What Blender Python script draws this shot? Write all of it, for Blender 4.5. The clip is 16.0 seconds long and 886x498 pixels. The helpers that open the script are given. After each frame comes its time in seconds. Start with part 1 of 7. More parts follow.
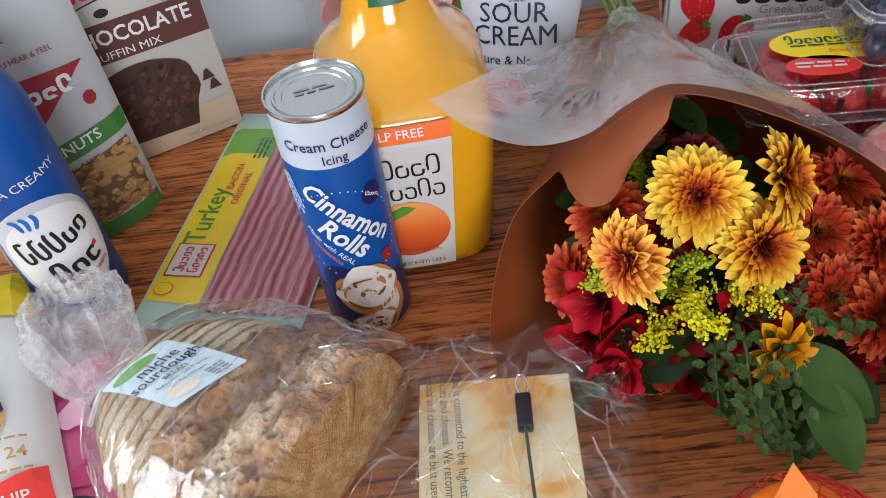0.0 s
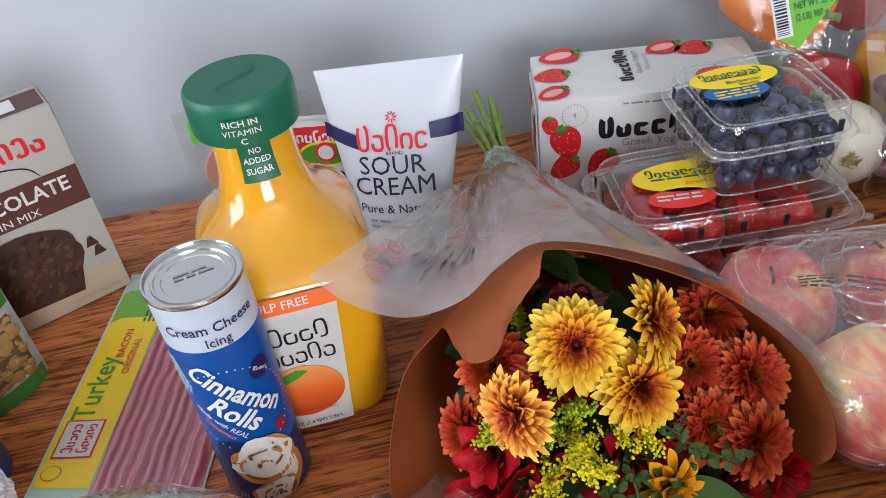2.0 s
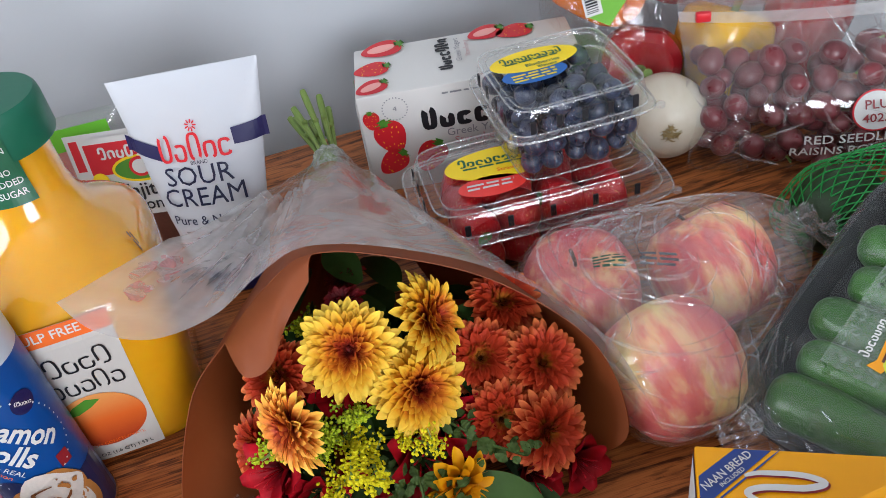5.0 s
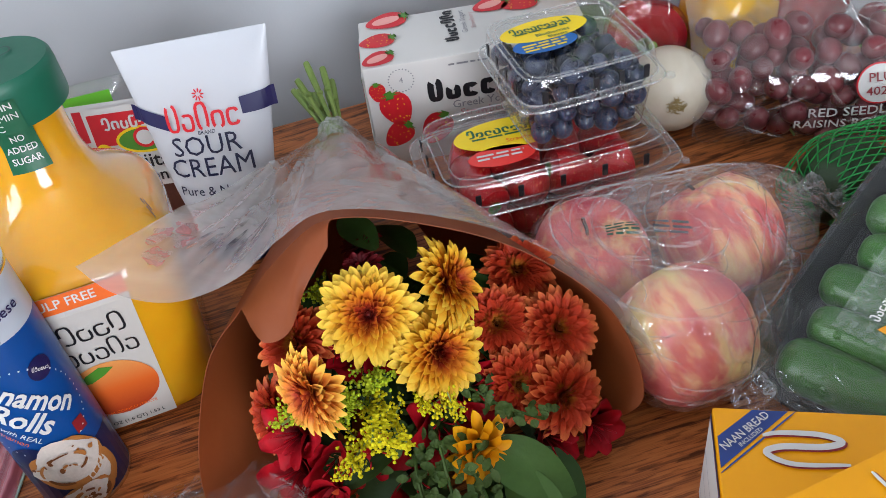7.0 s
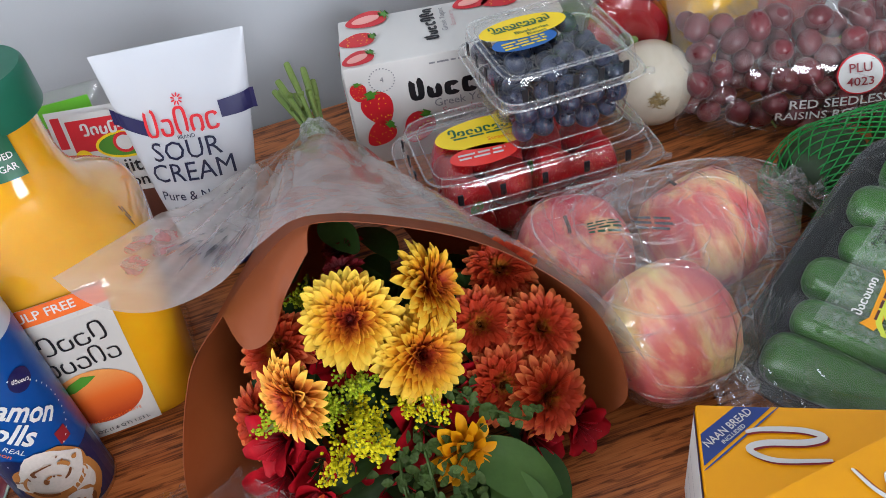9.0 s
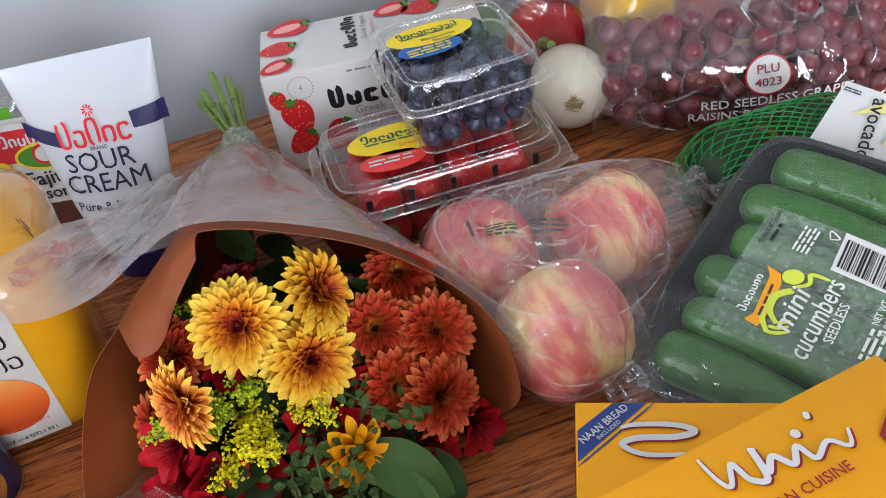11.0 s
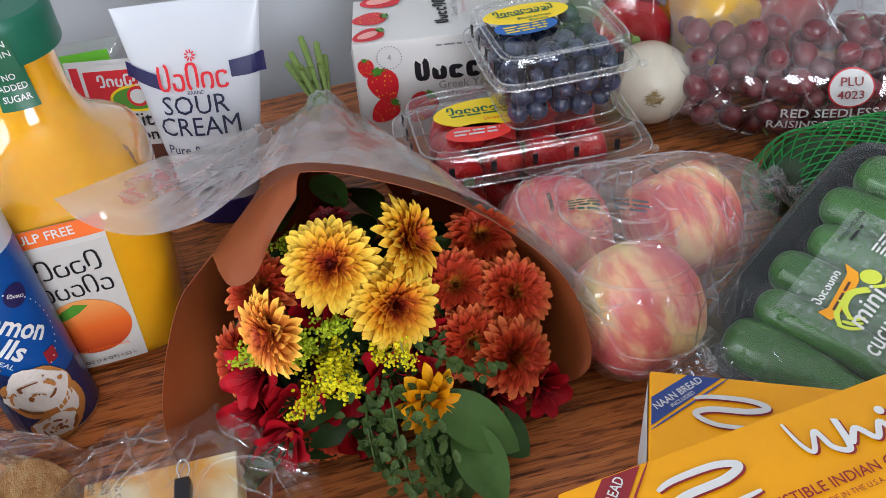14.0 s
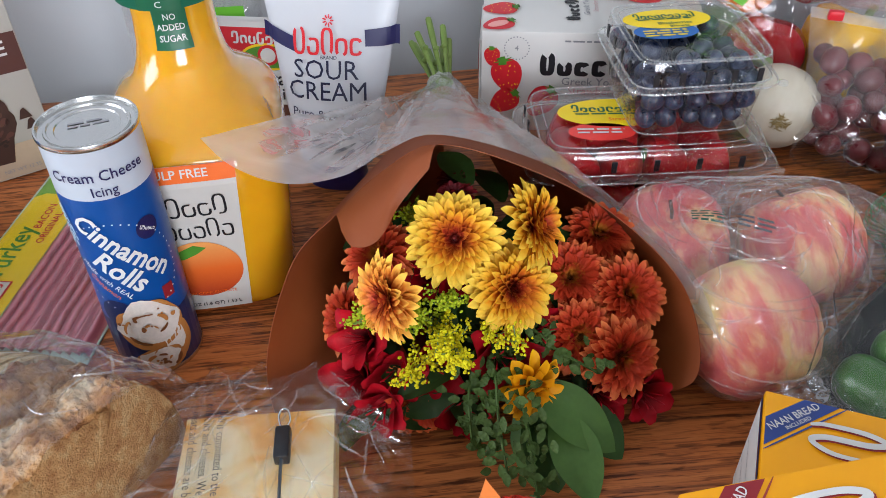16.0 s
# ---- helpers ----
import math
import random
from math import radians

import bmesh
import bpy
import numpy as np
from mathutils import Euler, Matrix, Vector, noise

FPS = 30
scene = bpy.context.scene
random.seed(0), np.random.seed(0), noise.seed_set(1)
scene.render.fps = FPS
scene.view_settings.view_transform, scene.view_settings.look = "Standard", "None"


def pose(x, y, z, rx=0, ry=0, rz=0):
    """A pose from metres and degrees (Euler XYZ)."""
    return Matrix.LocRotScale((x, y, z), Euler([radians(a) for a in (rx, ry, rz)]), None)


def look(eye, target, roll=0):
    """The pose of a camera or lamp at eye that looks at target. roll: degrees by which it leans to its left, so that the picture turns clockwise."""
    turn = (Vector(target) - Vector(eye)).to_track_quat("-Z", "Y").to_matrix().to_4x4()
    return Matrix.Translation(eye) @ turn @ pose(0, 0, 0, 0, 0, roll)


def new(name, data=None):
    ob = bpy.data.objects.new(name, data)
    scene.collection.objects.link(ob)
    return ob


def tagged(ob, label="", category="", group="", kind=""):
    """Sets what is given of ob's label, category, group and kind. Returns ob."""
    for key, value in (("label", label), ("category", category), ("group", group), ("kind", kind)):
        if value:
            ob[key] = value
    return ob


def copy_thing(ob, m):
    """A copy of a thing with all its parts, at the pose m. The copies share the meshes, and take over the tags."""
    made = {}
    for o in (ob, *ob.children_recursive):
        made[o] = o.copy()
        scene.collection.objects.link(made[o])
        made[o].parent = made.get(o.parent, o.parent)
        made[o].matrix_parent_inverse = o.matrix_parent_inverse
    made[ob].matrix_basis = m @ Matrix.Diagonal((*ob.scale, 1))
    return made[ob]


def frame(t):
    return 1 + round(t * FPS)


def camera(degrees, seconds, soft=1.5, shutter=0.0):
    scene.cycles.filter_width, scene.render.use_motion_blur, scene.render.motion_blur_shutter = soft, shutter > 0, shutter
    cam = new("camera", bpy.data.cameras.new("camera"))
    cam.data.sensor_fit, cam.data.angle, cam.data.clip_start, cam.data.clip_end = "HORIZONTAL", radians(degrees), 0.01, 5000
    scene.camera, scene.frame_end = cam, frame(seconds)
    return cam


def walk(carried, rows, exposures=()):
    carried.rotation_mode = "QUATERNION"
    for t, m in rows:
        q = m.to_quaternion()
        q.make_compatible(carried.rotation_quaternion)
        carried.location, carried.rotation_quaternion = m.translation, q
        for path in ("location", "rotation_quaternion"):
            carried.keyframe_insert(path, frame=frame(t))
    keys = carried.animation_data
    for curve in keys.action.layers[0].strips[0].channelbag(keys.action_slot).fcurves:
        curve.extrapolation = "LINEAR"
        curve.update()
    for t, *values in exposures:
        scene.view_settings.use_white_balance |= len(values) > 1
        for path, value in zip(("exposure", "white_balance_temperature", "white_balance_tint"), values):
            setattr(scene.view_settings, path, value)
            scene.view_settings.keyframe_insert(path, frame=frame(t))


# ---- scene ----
cam = camera(56.0, 16.0, 0.8)
METRES, EYE, TILT, LEAN, TURN = 0.425, 1.1717, -45.321, 6.579, -4.052
ROWS = [
    (0.0, 0.0, 0.0, 0.0, 0.0, 0.0, -0.0),
    (0.5, -0.05, 0.0134, 0.0254, 0.25, 0.32, 2.69),
    (1.0, -0.0647, 0.0033, 0.0375, -1.98, 3.22, 6.08),
    (1.5, -0.0228, -0.0012, 0.0701, -4.9, 5.71, 7.63),
    (2.0, 0.0402, -0.0311, 0.0836, -5.63, 6.47, 5.24),
    (2.5, 0.0757, -0.0506, 0.0698, -4.9, 7.01, 2.83),
    (3.0, 0.1567, -0.042, 0.0733, -4.4, 7.05, 3.63),
    (3.5, 0.2261, -0.0256, 0.0789, -4.84, 7.06, 6.28),
    (4.0, 0.2491, -0.0172, 0.0779, -7.07, 6.47, 8.04),
    (4.5, 0.2709, -0.0105, 0.0783, -7.98, 5.98, 9.31),
    (5.0, 0.2769, -0.024, 0.0687, -8.61, 5.59, 10.36),
    (7.5, 0.2227, -0.0162, 0.0513, -9.91, 4.05, 10.48),
    (8.0, 0.231, -0.0156, 0.0595, -9.97, 3.84, 10.7),
    (8.5, 0.2362, -0.0128, 0.0662, -10.08, 3.72, 11.21),
    (11.0, 0.3629, -0.0562, 0.0327, -11.18, 3.91, 12.86),
    (11.5, 0.4008, -0.0535, 0.0479, -11.35, 3.88, 13.16),
    (12.0, 0.4047, -0.056, 0.0443, -11.56, 3.95, 13.62),
    (12.5, 0.3875, -0.0608, 0.0434, -11.78, 4.06, 13.88),
    (13.0, 0.3396, -0.067, 0.0297, -11.87, 4.22, 12.83),
    (13.5, 0.3023, -0.0674, 0.001, -11.21, 4.46, 10.51),
    (14.0, 0.2649, -0.0694, -0.0193, -9.85, 4.66, 6.82),
    (14.5, 0.2183, -0.0708, -0.033, -8.25, 4.69, 3.43),
    (15.0, 0.1845, -0.0643, -0.0536, -7.54, 4.89, 0.69),
    (15.5, 0.1774, -0.0619, -0.0542, -7.16, 4.96, -0.75),
    (16.0, 0.1759, -0.0558, -0.0433, -6.68, 5.01, -1.42),
]
walk(cam, [(t, pose(0, 0, EYE, TILT, LEAN, TURN) @ pose(METRES * x, METRES * y, METRES * z, 90 + pitch, roll, yaw)) for t, x, y, z, yaw, pitch, roll in ROWS])

# ---- light and room ----
world = bpy.data.worlds.new("world")
scene.world = world
world.use_nodes = True
sky = world.node_tree.nodes.new("ShaderNodeTexSky")
sky.sky_type, sky.sun_disc, sky.sun_elevation, sky.sun_rotation = "NISHITA", False, radians(38), radians(250)
world.node_tree.links.new(sky.outputs[0], world.node_tree.nodes["Background"].inputs[0])
world.node_tree.nodes["Background"].inputs[1].default_value = 0.1
sun = bpy.data.lights.new("sun", "SUN")
sun.energy, sun.angle, sun.color = 1.0, radians(12), (1.0, 0.96, 0.9)
new("sun", sun).matrix_world = look((-8, 3, 8), (0, 0, 0))


def window_light(name, m, w, h, power, color):
    la = bpy.data.lights.new(name, "AREA")
    la.shape, la.size, la.size_y, la.energy, la.color = "RECTANGLE", w, h, power, color
    new(name, la).matrix_world = m


window_light("window_light_1", look((-2.37, -0.05, 1.62), (0.0, 0.05, 1.0)), 1.5, 1.2, 48, (0.84, 0.90, 1.0))
# added fill light from the south; no source is known there
window_light("window_light_2", look((0.3, -2.57, 1.6), (0.2, 0.0, 1.0)), 1.3, 1.2, 85, (0.87, 0.91, 1.0))

TOP = 0.75          # height of the table top


# ---- materials ----
def lin(hexa):
    c = [int(hexa[i:i + 2], 16) / 255 for i in (0, 2, 4)]
    return tuple(v / 12.92 if v <= 0.04045 else ((v + 0.055) / 1.055) ** 2.4 for v in c) + (1.0,)


class Nodes:
    """A small writer of node trees."""

    def __init__(self, name):
        self.mat = bpy.data.materials.new(name)
        self.mat.use_nodes = True
        self.nt = self.mat.node_tree
        self.nt.nodes.clear()
        self.out = self.nt.nodes.new("ShaderNodeOutputMaterial")
        self.co = self.nt.nodes.new("ShaderNodeTexCoord")

    def n(self, kind, **ins):
        node = self.nt.nodes.new("ShaderNode" + kind)
        for k, v in ins.items():
            key = int(k[1:]) if k[0] == "i" and k[1:].isdigit() else k.replace("_", " ")
            if isinstance(v, bpy.types.NodeSocket):
                self.nt.links.new(v, node.inputs[key])
            else:
                node.inputs[key].default_value = v
        return node

    def coords(self, scale=(1, 1, 1), source="Object"):
        return self.n("Mapping", Vector=self.co.outputs[source], Scale=scale).outputs[0]

    def noise(self, scale, detail=3.0, rough=0.55, stretch=(1, 1, 1), distort=0.0):
        return self.n("TexNoise", Vector=self.coords(stretch), Scale=scale, Detail=detail, Roughness=rough, Distortion=distort).outputs[0]

    def ramp(self, fac, stops):
        r = self.n("ValToRGB", Fac=fac)
        e = r.color_ramp.elements
        while len(e) < len(stops):
            e.new(0.5)
        for el, (p, c) in zip(e, stops):
            el.position, el.color = p, c
        return r.outputs[0]

    def mix(self, fac, a, b, mode="MIX"):
        m = self.nt.nodes.new("ShaderNodeMix")
        m.data_type, m.blend_type = "RGBA", mode
        for i, v in ((0, fac), (6, a), (7, b)):
            if isinstance(v, bpy.types.NodeSocket):
                self.nt.links.new(v, m.inputs[i])
            else:
                m.inputs[i].default_value = v
        return m.outputs[2]

    def math(self, op, a, b=0.0, clamp=False):
        m = self.nt.nodes.new("ShaderNodeMath")
        m.operation, m.use_clamp = op, clamp
        for i, v in ((0, a), (1, b)):
            if isinstance(v, bpy.types.NodeSocket):
                self.nt.links.new(v, m.inputs[i])
            else:
                m.inputs[i].default_value = v
        return m.outputs[0]

    def bump(self, height, strength, distance=0.001):
        return self.n("Bump", Height=height, Strength=strength, Distance=distance).outputs[0]

    def finish(self, shader):
        self.nt.links.new(shader, self.out.inputs[0])
        return self.mat


def shade(c, k):
    return tuple(min(1.0, v * k) for v in c[:3]) + (1.0,)


def plain(name, hexa, rough=0.5, vary=0.12, scale=60.0, bump=0.15, metal=0.0, coat=0.0, sss=0.0, spec=0.5):
    """Paint, print, card or plastic: a base colour with fine mottling and relief."""
    w = Nodes(name)
    c = lin(hexa)
    big, small = w.noise(scale * 0.25), w.noise(scale * 3, 4)
    col = w.mix(w.math("MULTIPLY", big, vary * 1.6), c, shade(c, 0.62))
    col = w.mix(w.math("MULTIPLY", small, vary), col, shade(c, 1.25))
    b = w.n("BsdfPrincipled", Base_Color=col, Roughness=w.math("ADD", w.math("MULTIPLY", small, 0.12), rough - 0.06), Metallic=metal, Normal=w.bump(small, bump, 0.0006))
    b.inputs["Coat Weight"].default_value = coat
    b.inputs["Coat Roughness"].default_value = 0.12
    b.inputs["Specular IOR Level"].default_value = spec
    if sss:
        b.inputs["Subsurface Weight"].default_value = sss
        b.inputs["Subsurface Radius"].default_value = (0.01, 0.006, 0.003)
        b.inputs["Subsurface Scale"].default_value = 0.6
    return w.finish(b.outputs[0])


def film(name, haze=0.10, wrinkle=0.5, scale=35.0, tint=(0.97, 0.975, 0.97, 1), rough=0.08, haze_colour=(0.8, 0.81, 0.82, 1), soft=0.35, sheen=0.7, ridge=0.0):
    """Clear plastic sheet: see-through, glossy, a little milky along its wrinkles. ridge adds sharp folds with painted
    highlights.
    """
    w = Nodes(name)
    fold = w.noise(scale, 4, 0.6, distort=1.6)
    fine = w.noise(scale * 4, 3)
    height = w.math("ADD", fold, w.math("MULTIPLY", fine, 0.25))
    milk = w.n("MapRange", Value=fold, i1=0.5 - soft / 2, i2=0.5 + soft, i3=haze * 0.3, i4=haze * 2.0).outputs[0]
    if ridge:
        q = w.n("TexNoise", Vector=w.coords(), Scale=scale * 1.2, Detail=2.0).outputs[1]
        add = w.nt.nodes.new("ShaderNodeVectorMath")
        add.operation = "MULTIPLY_ADD"
        w.nt.links.new(q, add.inputs[0])
        add.inputs[1].default_value = (0.05, 0.05, 0.05)
        w.nt.links.new(w.coords((1, 0.18, 0.4)), add.inputs[2])
        cell = w.n("TexVoronoi", Vector=add.outputs[0], Scale=scale * 2.8)
        cell.feature = "DISTANCE_TO_EDGE"
        facet = w.n("TexVoronoi", Vector=add.outputs[0], Scale=scale * 2.8)
        gate = w.ramp(w.noise(scale * 0.5, 2), [(0.36, (0, 0, 0, 1)), (0.58, (1, 1, 1, 1))])
        line = w.math("MULTIPLY", w.ramp(cell.outputs[0], [(0.0, (1, 1, 1, 1)), (0.06, (0, 0, 0, 1))]), gate)
        height = w.math("ADD", height, w.math("MULTIPLY", w.math("ADD", facet.outputs[0], line), ridge))
        # pale lines on the fold edges stand in for their highlights
        milk = w.math("ADD", milk, w.math("MULTIPLY", line, ridge * 0.30))
    nor = w.bump(height, wrinkle, 0.006)
    clear = w.n("BsdfTransparent", Color=tint)
    near, far = w.n("BsdfDiffuse", Color=haze_colour), w.n("BsdfTranslucent", Color=haze_colour)
    cloudy = w.n("MixShader", Fac=0.5, i1=near.outputs[0], i2=far.outputs[0])
    base = w.n("MixShader", Fac=milk, i1=clear.outputs[0], i2=cloudy.outputs[0])
    gloss = w.n("BsdfGlossy", Color=(1, 1, 1, 1), Roughness=rough, Normal=nor)
    edge = w.n("LayerWeight", Blend=0.5, Normal=nor).outputs["Facing"]
    fres = w.math("ADD", 0.08, w.math("MULTIPLY", w.math("POWER", edge, 5.0), 0.85))
    return w.finish(w.n("MixShader", Fac=w.math("MULTIPLY", fres, sheen), i1=base.outputs[0], i2=gloss.outputs[0]).outputs[0])


def oak():
    w = Nodes("oak")
    warp = w.noise(2.2, 2, stretch=(0.5, 2.2, 1))
    v = w.n("Mapping", Vector=w.co.outputs["Object"], Scale=(1, 1, 1))
    bend = w.n("CombineXYZ", Y=w.math("MULTIPLY", w.math("SUBTRACT", warp, 0.5), 0.09))
    add = w.nt.nodes.new("ShaderNodeVectorMath")
    add.operation = "ADD"
    w.nt.links.new(v.outputs[0], add.inputs[0])
    w.nt.links.new(bend.outputs[0], add.inputs[1])

    def streak(sx, sy, detail, rough=0.6):
        m = w.n("Mapping", Vector=add.outputs[0], Scale=(sx, sy, 1))
        return w.n("TexNoise", Vector=m.outputs[0], Scale=1.0, Detail=detail, Roughness=rough).outputs[0]
    rings = streak(5.5, 230, 4.0, 0.7)
    fibre = streak(48, 360, 2, 0.5)
    pores = streak(26, 900, 2)
    tone = streak(0.9, 7, 2)
    col = w.ramp(rings, [(0.35, (0.085, 0.023, 0.009, 1)), (0.43, (0.25, 0.076, 0.025, 1)), (0.50, (0.48, 0.143, 0.039, 1)), (0.70, (0.61, 0.215, 0.064, 1))])
    col = w.mix(w.ramp(tone, [(0.35, (0, 0, 0, 1)), (0.7, (0.35, 0.35, 0.35, 1))]), col, (0.45, 0.158, 0.054, 1))
    gate = w.math("MULTIPLY", w.ramp(fibre, [(0.38, (1, 1, 1, 1)), (0.47, (0, 0, 0, 1))]), w.ramp(rings, [(0.42, (1, 1, 1, 1)), (0.64, (0.35, 0.35, 0.35, 1))]))
    col = w.mix(w.math("MULTIPLY", gate, 0.95), col, (0.075, 0.02, 0.008, 1))
    col = w.mix(w.math("MULTIPLY", w.ramp(pores, [(0.36, (1, 1, 1, 1)), (0.45, (0, 0, 0, 1))]), 0.4), col, (0.11, 0.033, 0.012, 1))
    smear = w.noise(9, 3)
    b = w.n("BsdfPrincipled", Base_Color=col, Roughness=w.math("ADD", w.math("MULTIPLY", smear, 0.2), 0.24), Normal=w.bump(fibre, 0.25, 0.0006))
    b.inputs["Specular IOR Level"].default_value = 0.2
    b.inputs["Coat Weight"].default_value = 0.06
    b.inputs["Coat Roughness"].default_value = 0.25
    return w.finish(b.outputs[0])


def wall_paint(name, hexa):
    w = Nodes(name)
    roller = w.noise(420, 3)
    patch = w.noise(1.3, 3)
    c = lin(hexa)
    col = w.mix(w.math("MULTIPLY", patch, 0.25), c, shade(c, 0.93))
    return w.finish(w.n("BsdfPrincipled", Base_Color=col, Roughness=0.75, Normal=w.bump(roller, 0.12, 0.0008)).outputs[0])


M_OAK = oak()
M_WALL = wall_paint("wall_paint", "b7bbbf")
M_CEIL = wall_paint("ceiling_paint", "efefed")
M_FLOOR = plain("floor_carpet", "6a655f", 0.9, 0.3, 300, 0.6)
M_WHITE = plain("white_print", "d4d3d0", 0.42, 0.05)
M_CARD = plain("white_card", "d3d1cd", 0.55, 0.06)
M_BLACK = plain("black_print", "17171c", 0.45, 0.05)
M_NAVY = plain("navy_print", "1d1c4e", 0.4, 0.08)
M_RED = plain("red_print", "d21f2c", 0.42, 0.08)
M_DKRED = plain("maroon_print", "8c1f27", 0.42, 0.1)
M_ORANGE = plain("orange_print", "ee6a1c", 0.42, 0.08)
M_YELLOW = plain("yellow_print", "f7d417", 0.42, 0.06)
M_GOLD = plain("amber_card", "f5a600", 0.45, 0.06, coat=0.08, spec=0.35)
M_GREEN = plain("green_print", "4f8f2e", 0.42, 0.08)
M_LIME = plain("lime_print", "74cc3a", 0.42, 0.08)
M_DKGREEN = plain("dark_green_print", "0f5a3c", 0.4, 0.08)
M_BLUE = plain("blue_print", "0f5fae", 0.42, 0.08)
M_ROYAL = plain("royal_blue_print", "04478f", 0.34, 0.08, coat=0.1, spec=0.4)
M_SKY = plain("pale_blue_print", "bcdcec", 0.45, 0.06)
M_GREY = plain("grey_print", "8b8b90", 0.45, 0.08)
M_BROWN = plain("brown_print", "54302a", 0.45, 0.1)
M_DKBROWN = plain("chocolate_print", "3c221a", 0.5, 0.35, 110)
M_TAN = plain("tan_print", "c99a5c", 0.5, 0.35, 90)
M_CREAM = plain("cream_print", "efe4cf", 0.45, 0.1)
M_PINK = plain("pink_print", "d95f8e", 0.42, 0.15)
M_STEEL = plain("tinned_steel", "d6d6d4", 0.22, 0.05, 80, 0.05, metal=1.0)
M_FILM = film("clear_film", 0.06, 0.3, 14, rough=0.1, sheen=0.9)
M_BAG = film("produce_bag_film", 0.12, 0.4, 16, rough=0.09, sheen=1.0, soft=0.3, haze_colour=(0.95, 0.94, 0.97, 1), ridge=0.7)
M_BAGEND = film("gathered_produce_film", 0.10, 0.5, 24, rough=0.08, sheen=1.0, soft=0.3, haze_colour=(0.95, 0.94, 0.97, 1), ridge=0.8)
M_PET = film("clear_pet", 0.012, 0.12, 40, rough=0.04, sheen=0.85)
M_SLEEVE = film("frosted_sleeve", 0.38, 0.16, 9, rough=0.16, haze_colour=(0.95, 0.94, 0.93, 1), soft=0.9, sheen=0.8)
# milky film for strips that paint glints on bag creases
M_FOLD_GLINT = film("creased_film", 0.20, 0.1, 30, rough=0.06, sheen=1.0, haze_colour=(0.97, 0.97, 0.98, 1))
M_EDGE = film("moulded_pet_edge", 0.22, 0.15, 60, rough=0.05, sheen=1.0, haze_colour=(0.95, 0.96, 0.97, 1))


# ---- shapes ----
def rng(seed):
    return random.Random(seed)


def thing(name, m, label, category, group="", kind=""):
    ob = new(name)
    ob.empty_display_size = 0.02
    ob.matrix_world = m
    return tagged(ob, label, category, group, kind)


def mesh_of(name, bm, material, smooth=True):
    me = bpy.data.meshes.new(name)
    bmesh.ops.recalc_face_normals(bm, faces=bm.faces)
    bm.to_mesh(me)
    bm.free()
    me.materials.append(material)
    if smooth:
        me.polygons.foreach_set("use_smooth", [True] * len(me.polygons))
        me.set_sharp_from_angle(angle=radians(38 if smooth is True else smooth))
    return me


def part(name, bm, material, parent=None, label="", smooth=True, kind=""):
    ob = new(name, mesh_of(name, bm, material, smooth))
    ob.parent = parent
    return tagged(ob, label, "", "", kind)


def solo(name, bm, material, label, category, m=None, group="", kind="", smooth=True):
    """A thing that is one mesh."""
    ob = new(name, mesh_of(name, bm, material, smooth))
    if m is not None:
        ob.matrix_world = m
    return tagged(ob, label, category, group, kind)


def box_bm(sx, sy, sz, bevel=0.0, at=(0, 0, 0), seg=2, bm=None):
    """A box centred on at in x and y, standing on at's z."""
    own = bmesh.new()
    bmesh.ops.create_cube(own, size=1.0, matrix=Matrix.Translation((at[0], at[1], at[2] + sz / 2)) @ Matrix.Diagonal((sx, sy, sz, 1)))
    if bevel:
        bmesh.ops.bevel(own, geom=own.edges[:], offset=bevel, segments=seg, affect="EDGES", profile=0.5)
    return merge(bm, own)


def merge(bm, own):
    if bm is None:
        return own
    tmp = bpy.data.meshes.new("tmp")
    own.to_mesh(tmp)
    own.free()
    bm.from_mesh(tmp)
    bpy.data.meshes.remove(tmp)
    return bm


def loft_bm(rings, cap=(True, True), closed=True, bm=None):
    bm = bm or bmesh.new()
    rows = [[bm.verts.new(p) for p in r] for r in rings]
    n = len(rows[0])
    for a, b in zip(rows, rows[1:]):
        for i in range(n if closed else n - 1):
            j = (i + 1) % n
            bm.faces.new((a[i], a[j], b[j], b[i]))
    if cap[0]:
        bm.faces.new(rows[0][::-1])
    if cap[1]:
        bm.faces.new(rows[-1])
    return bm


def ring(rx, ry, z, n=40, power=2.0, at=(0, 0)):
    """A superellipse at height z."""
    out = []
    for i in range(n):
        a = 2 * math.pi * i / n
        c, s = math.cos(a), math.sin(a)
        out.append(Vector((at[0] + rx * math.copysign(abs(c) ** (2 / power), c), at[1] + ry * math.copysign(abs(s) ** (2 / power), s), z)))
    return out


def lathe_bm(profile, n=48, cap=(True, True), bm=None):
    return loft_bm([ring(r, r, z, n) for r, z in profile], cap, bm=bm)


def grid_bm(f, nu, nv, thick=0.0, bm=None):
    own = bmesh.new()
    rows = [[own.verts.new(f(i / nu, j / nv)) for i in range(nu + 1)] for j in range(nv + 1)]
    for a, b in zip(rows, rows[1:]):
        for i in range(nu):
            own.faces.new((a[i], a[i + 1], b[i + 1], b[i]))
    if thick:
        own.normal_update()
        bmesh.ops.solidify(own, geom=own.faces[:], thickness=thick)
    return merge(bm, own)


def spline(points, t):
    """A Catmull-Rom curve through the points, t from 0 to 1."""
    n = len(points) - 1
    k = min(int(t * n), n - 1)
    u = t * n - k
    p = [Vector(points[max(0, min(n, k + d))]) for d in (-1, 0, 1, 2)]
    return 0.5 * ((2 * p[1]) + (p[2] - p[0]) * u + (2 * p[0] - 5 * p[1] + 4 * p[2] - p[3]) * u * u + (3 * p[1] - p[0] - 3 * p[2] + p[3]) * u ** 3)


